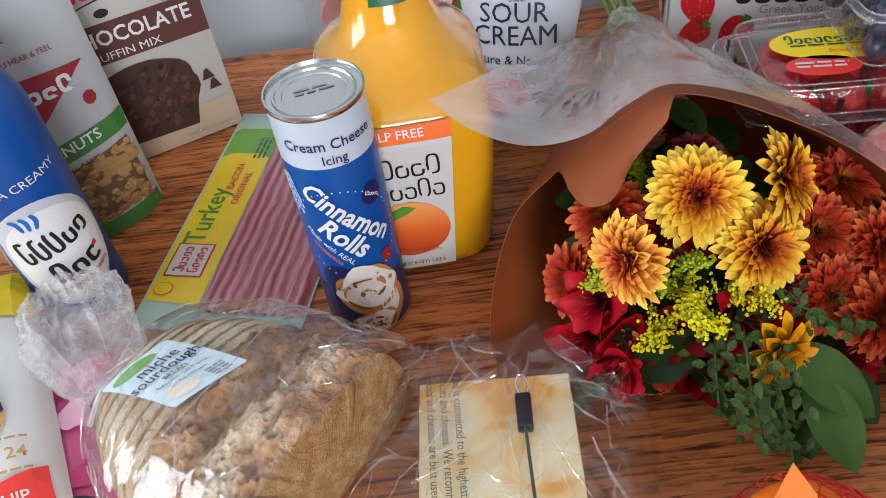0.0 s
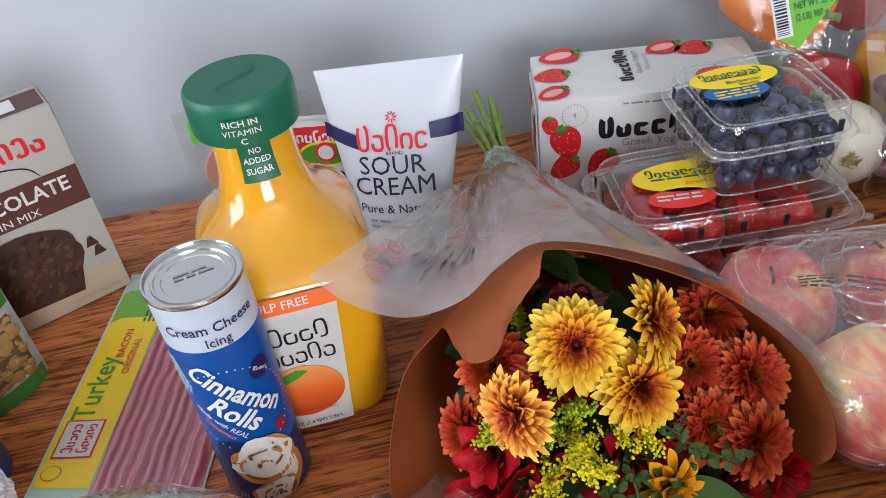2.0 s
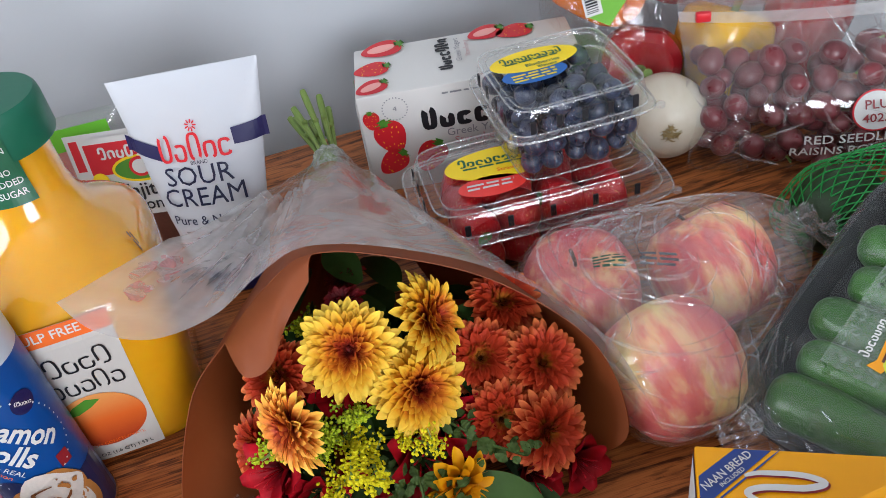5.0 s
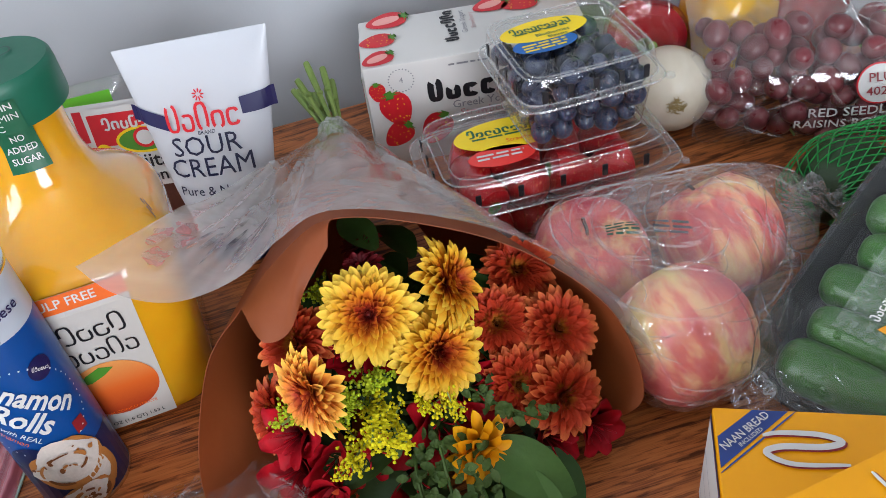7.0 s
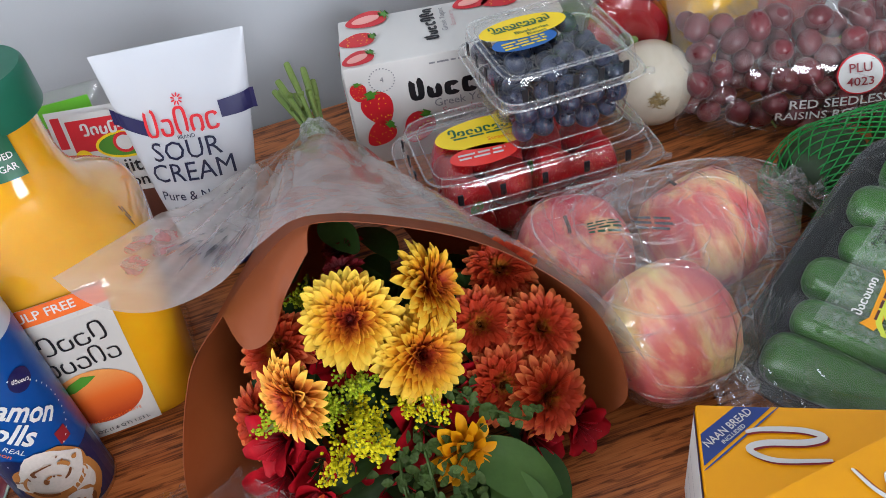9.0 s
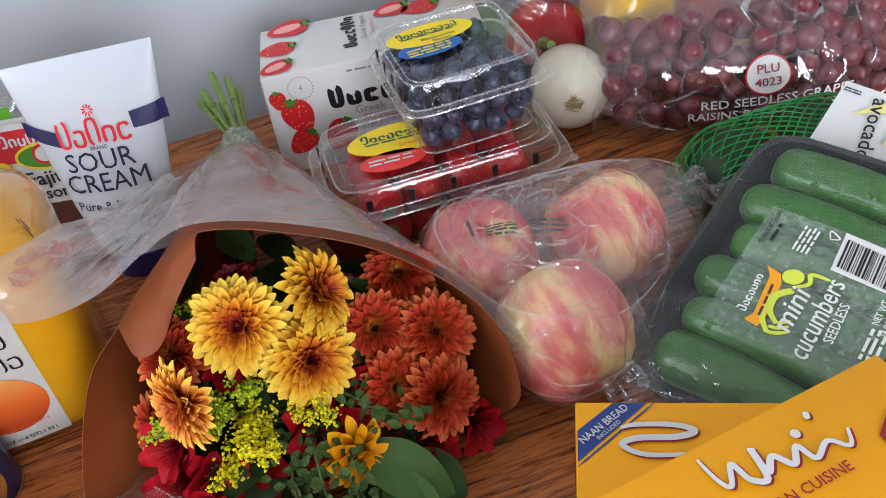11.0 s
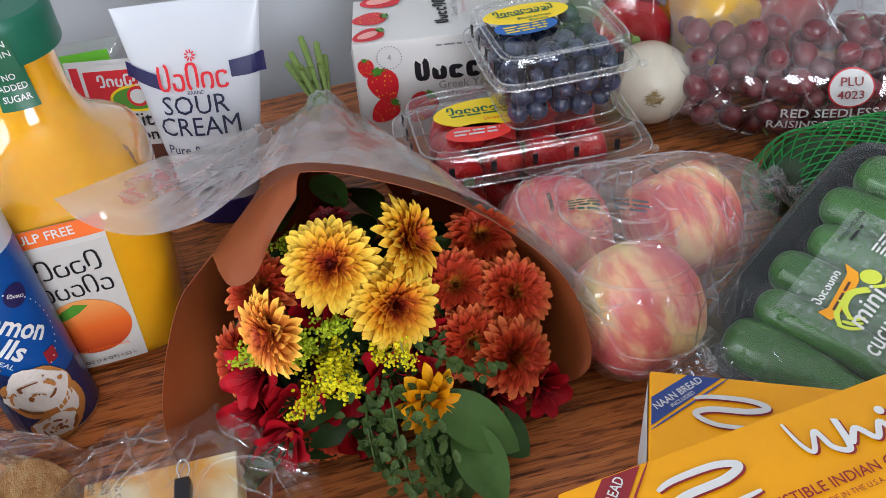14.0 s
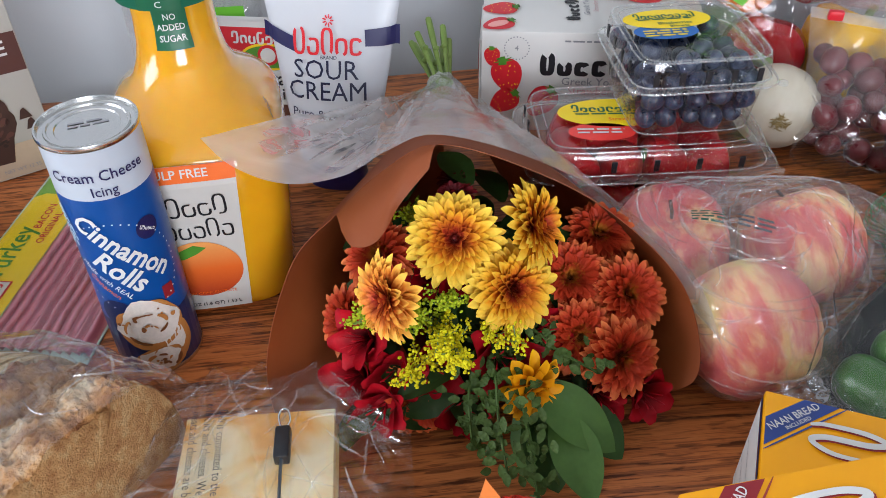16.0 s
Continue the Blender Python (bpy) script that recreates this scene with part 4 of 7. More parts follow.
def bacon_pack():
    ang = math.degrees(math.atan2(0.246, 0.06)) - 90
    ob = thing("turkey_bacon_pack", on_table(-0.152, 0.489, ang), "flat pack of sliced turkey bacon with yellow label", "packet")
    w, h = 0.125, 0.245
    part("backing", box_bm(w, h, 0.0015, 0.0005), plain("sea_green_film", "b9d3c6", 0.35, 0.1, coat=0.4), ob, "pale sea-green backing")
    for k in range(11):
        x = -0.012 + 0.0068 * k
        bm = grid_bm(lambda a, b, x=x, k=k: Vector((x + (a - 0.5) * 0.0105 + 0.0015 * noise.noise((b * 5, k, 0)), (b - 0.5) * 0.205 - 0.004, 0.0016 + 0.0042 * math.sin(math.pi * a) ** 0.6 + 0.0007 * noise.noise((b * 22, k * 3, a * 2)))), 6, 40)
        part("bacon_slice", bm, M_BACON, ob)
    p = Print(face_top(0.0016), ob)
    p.poly([(-0.060, -0.098), (-0.018, -0.1), (-0.018, 0.06), (-0.024, 0.066), (-0.052, 0.066), (-0.060, 0.06)], M_YELLOW, 2, "label", "yellow label with green top")
    p.poly([(-0.060, 0.05), (-0.012, 0.05), (-0.004, 0.092), (-0.010, 0.1), (-0.055, 0.1), (-0.060, 0.095)], M_LIME2, 1, "label_top")
    p.text("Turkey", -0.045, -0.01, 0.024, M_GREEN, 4, turn=90, bold=0.01, wide=0.9)
    p.text("BACON", -0.038, 0.036, 0.009, M_RED, 4, turn=90, bold=0.012)
    p.text("ORIGINAL", -0.028, 0.022, 0.0085, M_RED, 4, turn=90, bold=0.01)
    p.rect(-0.056, -0.075, -0.026, -0.041, M_RED, 3, "brand_panel")
    p.rect(-0.0545, -0.0735, -0.0275, -0.0425, M_WHITE, 4, "brand_panel")
    p.mark(-0.046, -0.058, 0.026, 0.009, M_RED, 5, 41, 5, 90)
    p.mark(-0.035, -0.058, 0.026, 0.009, M_RED, 5, 43, 5, 90)
    p.disc(-0.05, -0.087, 0.0075, 0.0065, M_ORANGE, 3, "printed_seal")
    p.disc(-0.05, -0.087, 0.0065, 0.0055, M_YELLOW, 4, "printed_seal")
    p.bars(-0.03, 0.075, 0.03, 3, 0.004, M_DKGREEN, 3, 90, 4)
    part("clear_cover", grid_bm(lambda a, b: Vector(((a - 0.5) * w, (b - 0.5) * h, 0.0022 + 0.0055 * min(1, 9 * min(a, 1 - a, b, 1 - b)))), 24, 40), film("pack_film", 0.012, 0.3, 30), ob, "clear plastic cover")
    date = Print(face_top(0.0082), ob)
    date.bars(0.035, 0.03, 0.026, 2, 0.006, M_BLACK, 1, 92, 3, "date_print", 0.5)


M_BACON = bacon_material()
M_LIME2 = plain("leaf_green_print", "6fae3a", 0.42, 0.1)
bacon_pack()


# ---- yogurt carton ----
def yogurt_box():
    w, d, h = 0.192, 0.086, 0.0975
    ob = thing("yogurt_carton", on_table(0.291, 0.632, -12), "white carton of strawberry yogurt printed with strawberries", "box")
    part("carton", box_bm(w, d, h, 0.0018), M_CARD, ob)
    part("side_flap", loft_bm([[Vector((-w / 2 - 0.0005, -d / 2 + 0.002, 0.012)), Vector((-w / 2 - 0.0005, d / 2 - 0.002, 0.012)), Vector((-w / 2 - 0.0005, d / 2 - 0.008, h - 0.012)), Vector((-w / 2 - 0.0005, -d / 2 + 0.008, h - 0.012))], [Vector((-w / 2 - 0.0018, -d / 2 + 0.002, 0.012)), Vector((-w / 2 - 0.0018, d / 2 - 0.002, 0.012)), Vector((-w / 2 - 0.0018, d / 2 - 0.008, h - 0.012)), Vector((-w / 2 - 0.0018, -d / 2 + 0.008, h - 0.012))]]), M_CARD, ob)
    p = Print(face_front(-d / 2), ob)
    p.mark(0.006, 0.068, 0.104, 0.022, M_BLACK, 7, 51, 2, weight=0.75)
    p.text("Greek Yogurt", 0.004, 0.0515, 0.0105, M_GREY, 2, bold=0.004)
    p.text("Strawberry", 0.004, 0.0425, 0.0105, plain("rose_ink", "c9848a", 0.45, 0.05), 2)
    p.text("on the Bottom", 0.004, 0.0345, 0.0065, M_GREY, 2)
    p.bars(0.01, 0.089, 0.07, 1, 0.004, M_GREY, 2, 0, 7, thick=0.4)
    for a in range(24):
        t = 2 * math.pi * a / 24
        p.disc(-0.0655 + 0.0105 * math.cos(t), 0.0825 + 0.0105 * math.sin(t), 0.0007, 0.0007, M_GREY, 2, "printed_dot", n=5)
    p.text("4", -0.0655, 0.0825, 0.007, M_GREY, 2)
    berry_print(p, -0.0727, 0.056, 0.031, 15)
    berry_print(p, -0.042, 0.031, 0.03, -35)
    berry_print(p, -0.075, 0.031, 0.026, -50)
    berry_print(p, -0.0865, 0.0745, 0.016, 0)
    t = Print(face_top(h), ob)
    t.mark(-0.018, 0.008, 0.058, 0.013, M_BLACK, 7, 51, 2, 90, weight=0.75)
    t.text("Greek Yogurt", -0.005, 0.012, 0.0075, M_GREY, 2, turn=90)
    t.text("Strawberry", 0.003, 0.012, 0.0065, plain("rose_ink_pale", "c9a0a0", 0.45, 0.05), 2, turn=90)
    berry_print(t, -0.071, 0.035, 0.034, -75, half=True)
    berry_print(t, -0.081, 0.0, 0.028, -80)
    berry_print(t, -0.082, -0.031, 0.026, -60, half=True)
    berry_print(t, 0.022, 0.034, 0.03, -70, half=True)
    berry_print(t, 0.047, 0.028, 0.03, -80)
    berry_print(t, 0.055, -0.022, 0.03, 120)
    s = Print(lambda u, v, dd: Vector((-w / 2 - 0.0018 - dd, u, v + 0.008)), ob)
    berry_print(s, 0.018, 0.06, 0.024, 10)
    berry_print(s, -0.018, 0.05, 0.026, -20)
    berry_print(s, -0.005, 0.028, 0.024, 40, half=True)


yogurt_box()


# ---- fruit boxes ----
def edge_bm(loop, radius, bm=None):
    """A thin round bead along a closed loop of points."""
    n = len(loop)
    c = sum(loop, Vector()) / n
    rings = []
    for i in range(n):
        out = (loop[i] - c).normalized()
        rings.append([loop[i] + radius * (math.cos(a) * out + math.sin(a) * Vector((0, 0, 1))) for a in [2 * math.pi * k / 5 for k in range(5)]])
    return loft_bm(rings + [rings[0]], (False, False), bm=bm)


def clamshell(name, m, w, d, hb, hl, label, print_label):
    ob = thing(name, m, label, "fruit box")
    q = 7

    def lines(specs, grow=0.0):
        return [ring(w / 2 * k - grow, d / 2 - (1 - k) * w / 2 - grow, z, 64, q) for k, z in specs]
    part("tub", loft_bm(lines(((0.74, 0.0015), (0.775, 0.0), (0.80, 0.004), (0.885, hb))), (True, False)), M_PET, ob, "clear ribbed plastic tub")
    part("rim", loft_bm(lines(((0.885, hb), (0.99, hb - 0.0006), (1.0, hb - 0.002))), (False, False)), M_PET2, ob, "clear flat plastic rim")
    lid = lines(((0.925, hb + 0.0012), (0.905, hb + hl * 0.55), (0.89, hb + hl * 0.85), (0.865, hb + hl), (0.80, hb + hl + 0.0004), (0.785, hb + hl - 0.0016)))
    part("lid", loft_bm(lid, (False, True)), M_PET, ob, "clear hinged lid")
    # beads along the moulded edges, whitened to paint their glints
    for k, z, r in ((1.0, hb - 0.001, 0.0009), (0.925, hb + 0.0014, 0.0007), (0.87, hb + hl - 0.0004, 0.0008), (0.79, hb + hl - 0.0012, 0.0005), (0.785, 0.0012, 0.0007)):
        part("moulded_edge", edge_bm(lines(((k, z),))[0], r), M_EDGE, ob, "moulded plastic edge, milky white for its glints")
    dy, dx = d / 2 - 0.096 * w / 2, w / 2 * 0.904
    for i in range(5):
        part("vent_slot", box_bm(0.0042, 0.0014, hl * 0.52, 0.0004, ((i - 2) * w * 0.165, -dy, hb + hl * 0.12), 1), M_BLACK, ob, smooth=False)
    for i in range(4):
        part("vent_slot", box_bm(0.0014, 0.0042, hl * 0.52, 0.0004, (-dx, (i - 1.5) * d * 0.18, hb + hl * 0.12), 1), M_BLACK, ob, smooth=False)
    for sx in (-1, 1):
        part("snap_button", lathe_bm([(0.0036, hb), (0.0034, hb + 0.0022), (0.0022, hb + 0.0028)], 18), M_PET2, ob).location = (sx * (w / 2 * 0.955), -(d / 2 - 0.045 * w / 2) , 0)
    bm = bmesh.new()
    for i in range(15):
        x = (i - 7) * w * 0.052
        tube_bm([(x * 0.9, -(d / 2 - 0.205 * w / 2), 0.004), (x, -(d / 2 - 0.118 * w / 2), hb - 0.002)], 0.0007, 5, 1, bm=bm)
    for i in range(9):
        y = (i - 4) * d * 0.08
        tube_bm([(-w / 2 * 0.80, y * 0.9, 0.004), (-w / 2 * 0.885, y, hb - 0.002)], 0.0007, 5, 1, bm=bm)
    part("ribs", bm, M_PET, ob, "moulded ribs")
    print_label(Print(face_top(hb + hl + 0.0012), ob))
    return ob


M_PET2 = film("clear_pet_edge", 0.10, 0.2, 60, rough=0.06, sheen=1.0, haze_colour=(0.95, 0.95, 0.95, 1))
STRAW = on_table(0.293, 0.490, -4.5)
BLUE = on_table(0.322, 0.501, -2, 0.0785)


def straw_label(p):
    p.disc(-0.022, 0.004, 0.043, 0.02, M_YELLOW, 1, "label", -3, 40, "yellow oval sticker")
    p.mark(-0.024, 0.010, 0.06, 0.011, M_DKGREEN, 9, 61, 2, -3)
    p.bars(-0.024, 0.001, 0.055, 1, 0.004, M_DKGREEN, 2, -3, 5)
    p.text("Strawberries", -0.012, -0.0065, 0.0062, M_ORANGE, 2, turn=-3, bold=0.008)
    p.disc(-0.036, -0.022, 0.025, 0.012, M_REDLAB, 1, "label", -3, 30, "red sticker")
    p.bars(-0.036, -0.02, 0.036, 2, 0.0045, M_WHITE, 2, -3, 6)


def blue_label(p):
    p.disc(-0.012, 0.016, 0.033, 0.0155, M_YELLOW, 2, "label", 0, 40, "yellow oval sticker")
    p.mark(-0.013, 0.021, 0.047, 0.009, M_DKGREEN, 9, 61, 3)
    p.bars(-0.013, 0.0145, 0.042, 1, 0.0035, M_DKGREEN, 3, 0, 5)
    p.text("Blueberries", -0.008, 0.0085, 0.0056, M_DKGREEN, 3, bold=0.01)
    p.text("Bleuets", -0.006, 0.0035, 0.005, M_DKGREEN, 3, bold=0.01)
    p.disc(-0.018, -0.003, 0.024, 0.012, M_BLUE, 1, "label", 0, 30, "blue sticker")
    p.bars(-0.018, -0.003, 0.034, 3, 0.0038, M_YELLOW, 2, 0, 6)


M_REDLAB = plain("red_sticker", "ee3b33", 0.35, 0.06)
clamshell("strawberry_box", STRAW, 0.190, 0.119, 0.0585, 0.0185, "clear plastic clamshell box of strawberries", straw_label)
clamshell("blueberry_box", BLUE, 0.112, 0.110, 0.0425, 0.019, "clear plastic clamshell box of blueberries", blue_label)


def berry_skin():
    w = Nodes("strawberry_skin")
    seeds = w.n("TexVoronoi", Vector=w.coords(), Scale=300.0)
    pit = w.ramp(seeds.outputs[0], [(0.08, (0, 0, 0, 1)), (0.3, (1, 1, 1, 1))])
    col = w.mix(w.noise(50, 2), lin("a01019"), lin("cc2228"))
    col = w.mix(w.ramp(seeds.outputs[0], [(0.0, (1, 1, 1, 1)), (0.24, (0, 0, 0, 1))]), col, lin("e0a860"))
    b = w.n("BsdfPrincipled", Base_Color=col, Roughness=0.3, Normal=w.bump(pit, 0.7, 0.0012))
    b.inputs["Subsurface Weight"].default_value = 0.15
    b.inputs["Subsurface Radius"].default_value = (0.004, 0.001, 0.001)
    return w.finish(b.outputs[0])


def bloom_skin(name, dark, bloom, amount, scale=90):
    w = Nodes(name)
    rnd = w.nt.nodes.new("ShaderNodeObjectInfo").outputs["Random"]
    veil = w.ramp(w.noise(scale, 4, 0.6), [(0.35, (0, 0, 0, 1)), (0.7, (amount, amount, amount, 1))])
    base = w.mix(rnd, lin(dark), shade(lin(dark), 2.2))
    col = w.mix(veil, base, lin(bloom))
    b = w.n("BsdfPrincipled", Base_Color=col, Roughness=w.math("ADD", w.math("MULTIPLY", veil, 0.5), 0.25))
    b.inputs["Subsurface Weight"].default_value = 0.08
    b.inputs["Subsurface Radius"].default_value = (0.004, 0.001, 0.001)
    return w.finish(b.outputs[0])


M_STRAW = berry_skin()
M_BLUEB = bloom_skin("blueberry_skin", "0e1022", "5c6a8c", 0.42)
M_GRAPE = bloom_skin("grape_skin", "541a20", "8c6264", 0.45, 70)


def strawberries():
    bm = lathe_bm([(0.0015, -0.026), (0.0055, -0.0235), (0.0105, -0.0155), (0.0155, -0.003), (0.0178, 0.007), (0.0155, 0.0145), (0.008, 0.0168), (0.002, 0.0158)], 28)
    first = thing("strawberry", STRAW, "ripe red strawberry with green cap", "strawberry", "strawberries in the fruit box")
    part("berry", bm, M_STRAW, first)
    cal = bmesh.new()
    for k in range(8):
        a = 2 * math.pi * k / 8
        grid_bm(lambda s, t, a=a: Vector((math.cos(a), math.sin(a), 0)) * (0.001 + 0.012 * t) + Vector((-math.sin(a), math.cos(a), 0)) * (s - 0.5) * 0.006 * math.sin(math.pi * (0.15 + 0.85 * t)) + Vector((0, 0, 0.0168 - 0.006 * t * t + 0.002 * t)), 2, 4, bm=cal)
    part("calyx", cal, M_CALYX, first)
    r = rng(12)
    spots = [(x, y, z) for z in (0.0185, 0.049) for y in (-0.024, 0.001, 0.026) for x in (-0.051, -0.017, 0.017, 0.051)]
    done = False
    for x, y, z in spots:
        m = STRAW @ Matrix.Translation((x + r.uniform(-0.004, 0.004), y + r.uniform(-0.003, 0.003), z + r.uniform(-0.001, 0.002))) @ Euler((r.uniform(60, 120) * math.pi / 180, 0, r.uniform(0, 6.28))).to_matrix().to_4x4() @ Matrix.Scale(r.uniform(0.92, 1.08), 4)
        if not done:
            first.matrix_world = m
            done = True
        else:
            copy_thing(first, m)


def blueberries():
    r = rng(5)
    bm = bmesh.new()
    bmesh.ops.create_uvsphere(bm, u_segments=18, v_segments=12, radius=1.0)
    for v in bm.verts:
        rr = math.hypot(v.co.x, v.co.y)
        if v.co.z > 0.55:
            v.co.z -= 0.30 * max(0, 1 - rr / 0.42) ** 0.8
            if 0.25 < rr < 0.5:
                v.co.z += 0.09 * (1 + math.sin(5 * math.atan2(v.co.y, v.co.x)))
        v.co.z *= 0.86
        v.co *= 0.0086
    me = mesh_of("blueberry", bm, M_BLUEB)
    for lay, z in enumerate((0.0095, 0.0245, 0.039, 0.0505)):
        n = 5 if lay < 3 else 4
        step = 0.0166 + 0.0006 * lay
        for i in range(n):
            for j in range(n):
                if lay == 1 and 0 < i < n - 1 and 0 < j < n - 1:
                    continue
                x, y = (i - (n - 1) / 2) * step + (0.002 if (j + lay) % 2 else -0.002), (j - (n - 1) / 2) * step
                if lay == 3 and r.random() < 0.35:
                    continue
                ob = new("blueberry", me)
                k = r.uniform(0.84, 1.14)
                ob.matrix_world = BLUE @ Matrix.Translation((x + r.uniform(-0.0015, 0.0015), y + r.uniform(-0.0015, 0.0015), z + r.uniform(-0.0015, 0.0015))) @ Euler((r.uniform(-1.2, 1.2), r.uniform(-1.2, 1.2), r.uniform(0, 6))).to_matrix().to_4x4() @ Matrix.Scale(k, 4)
                tagged(ob, "dusty dark blue blueberry", "blueberry", "blueberries in the fruit box")


strawberries()
blueberries()


# ---- bouquet ----
def petal_skin(name, stops, size):
    """Colour runs from the flower's heart to the petal tips."""
    w = Nodes(name)
    ln = w.nt.nodes.new("ShaderNodeVectorMath")
    ln.operation = "LENGTH"
    w.nt.links.new(w.co.outputs["Object"], ln.inputs[0])
    d = w.math("DIVIDE", ln.outputs["Value"], size)
    d = w.math("ADD", d, w.math("MULTIPLY", w.math("SUBTRACT", w.noise(260, 3), 0.5), 0.3))
    col = w.ramp(d, [(p, lin(c)) for p, c in stops])
    b = w.n("BsdfPrincipled", Base_Color=col, Roughness=0.5, Normal=w.bump(w.noise(500, 2, stretch=(1, 1, 0.3)), 0.25, 0.0005))
    b.inputs["Subsurface Weight"].default_value = 0.12
    b.inputs["Specular IOR Level"].default_value = 0.15
    b.inputs["Subsurface Radius"].default_value = (0.003, 0.0015, 0.0005)
    return w.finish(b.outputs[0])


FR = 0.0255
M_MUM_Y = petal_skin("yellow_petals", [(0.14, "551313"), (0.36, "a0321a"), (0.54, "cc6f1c"), (0.74, "e0a428"), (0.98, "e8c246")], FR)
M_MUM_O = petal_skin("apricot_petals", [(0.12, "7d1c22"), (0.35, "b8432c"), (0.6, "e58a3a"), (0.95, "f3bd4e")], FR)
M_MUM_R = petal_skin("rust_petals", [(0.10, "501210"), (0.26, "b87026"), (0.42, "a8321a"), (0.68, "bf3c20"), (0.98, "de7a44")], FR)
M_MUM_D = petal_skin("wine_petals", [(0.10, "3a0a10"), (0.5, "6d1018"), (0.95, "8f1c20")], FR)
M_LILY = petal_skin("crimson_petals", [(0.1, "2a0206"), (0.4, "7a0612"), (0.8, "ae1020"), (1.0, "8a0916")], 0.028)
M_SUN = petal_skin("golden_petals", [(0.1, "8a4206"), (0.4, "d88a0a"), (0.95, "eeb216")], FR)
M_GOLDROD = leaf_green("goldenrod", "b3a408", "dcd21e", 200, 0.7)
M_BUDGREEN = leaf_green("goldenrod_bud", "7d9a12", "b3bd2a", 200, 0.7)


def petal(bm, length, width, lift, turn, cup, r0, droop=0.0, rand=0.0):
    ca, sa = math.cos(turn), math.sin(turn)
    cl, sl = math.cos(lift), math.sin(lift)

    def f(a, b):
        full = 0.42 + 0.58 * min(1, b / 0.6) ** 0.8 if b < 0.72 else max(0.0, 1 - ((b - 0.72) / 0.284) ** 2) ** 0.5
        x = (a - 0.5) * width * full
        y = b * length
        z = cup * width * full * (2 * (a - 0.5)) ** 2 - droop * length * b * b + rand * 0.1 * length * b
        return Vector((ca * (r0 + y * cl - z * sl) - sa * x, sa * (r0 + y * cl - z * sl) + ca * x, y * sl + z * cl))
    grid_bm(f, 2 if width < 0.012 else 4, 12, bm=bm)


def mum_mesh(name, size, material, seed, full=1.0, dense=1.0):
    r = rng(seed)
    bm = bmesh.new()
    for n, ln, up, wd in ((22, 1.0, 2, 0.25), (22, 0.93, 12, 0.24), (21, 0.82, 24, 0.22), (19, 0.67, 38, 0.19), (16, 0.50, 54, 0.15), (12, 0.34, 70, 0.12), (8, 0.22, 84, 0.09)):
        off, n, wd = r.random(), int(n * dense), wd * 1.12 / dense ** 0.45
        for k in range(n):
            petal(bm, size * ln * r.uniform(0.86, 1.08), size * wd * r.uniform(0.85, 1.15), radians(up * full + r.uniform(-8, 8)), 2 * math.pi * (k + off + r.uniform(-0.25, 0.25)) / n, 0.35, size * 0.05, 0.12 * r.random(), r.uniform(-1, 1))
    ball_bm(size * 0.13, (0, 0, size * 0.07), 1, bm=bm)
    return mesh_of(name, bm, material, 120)


bouquet = thing("flower_bouquet", on_table(0, 0), "autumn bouquet of yellow, rust and red flowers in brown paper", "bouquet")


def aim(at, normal, spin=0.0):
    q = Vector(normal).normalized().to_track_quat("Z", "Y").to_matrix().to_4x4()
    return Matrix.Translation(at) @ q @ Matrix.Rotation(radians(spin), 4, "Z")


def put_flower(name, me, m, label):
    ob = new(name, me)
    ob.parent = bouquet
    ob.matrix_local = m
    return tagged(ob, label)


MUMS = {"y": (mum_mesh("yellow_mum", FR * 1.06, M_MUM_Y, 1, 1.0, 1.6), "yellow chrysanthemum with a rust heart"), "y2": (mum_mesh("yellow_mum", FR, M_MUM_Y, 2, 1.2, 1.6), "yellow chrysanthemum with a rust heart"),
        "o": (mum_mesh("apricot_mum", FR, M_MUM_O, 3, 1.1, 1.6), "apricot chrysanthemum"), "r": (mum_mesh("rust_mum", FR * 0.9, M_MUM_R, 4, 1.15, 1.5), "rust-red chrysanthemum"), "r2": (mum_mesh("rust_mum", FR * 0.92, M_MUM_R, 5, 1.3, 1.6), "rust-red chrysanthemum"),
        "d": (mum_mesh("wine_mum", FR * 0.5, M_MUM_D, 6, 1.5), "small wine-red chrysanthemum bud"), "s": (mum_mesh("golden_daisy", FR * 0.82, M_SUN, 7, 1.6, 0.5), "golden yellow daisy")}
for kind, at, nrm, spin in (
        ("y", (0.123, 0.320, 0.116), (-0.15, -0.62, 0.75), 0), ("y2", (0.167, 0.321, 0.120), (0.80, -0.42, 0.45), 40), ("y2", (0.152, 0.299, 0.094), (0.25, -0.72, 0.6), 80),
        ("o", (0.083, 0.301, 0.094), (-0.85, -0.45, 0.3), 10), ("r", (0.081, 0.344, 0.088), (-0.45, -0.45, 0.75), 60),
        ("r2", (0.225, 0.308, 0.070), (0.15, -0.6, 0.75), 0), ("r", (0.192, 0.289, 0.058), (-0.05, -0.75, 0.65), 30), ("r2", (0.213, 0.276, 0.052), (0.2, -0.8, 0.5), 50),
        ("r", (0.219, 0.353, 0.080), (0.05, -0.35, 0.9), 70), ("r", (0.193, 0.321, 0.076), (-0.1, -0.55, 0.8), 15),
        ("d", (0.127, 0.347, 0.124), (-0.2, 0.1, 1), 0), ("d", (0.133, 0.383, 0.110), (-0.2, 0.1, 1), 0), ("s", (0.158, 0.265, 0.048), (0.25, -0.9, 0.25), 0),
        ("r", (0.060, 0.331, 0.050), (-0.7, -0.4, 0.5), 0), ("r2", (0.094, 0.287, 0.024), (-0.1, -0.9, 0.35), 20)):
    me, lab = MUMS[kind]
    put_flower(me.name.split(".")[0], me, aim(at, nrm, spin), lab)


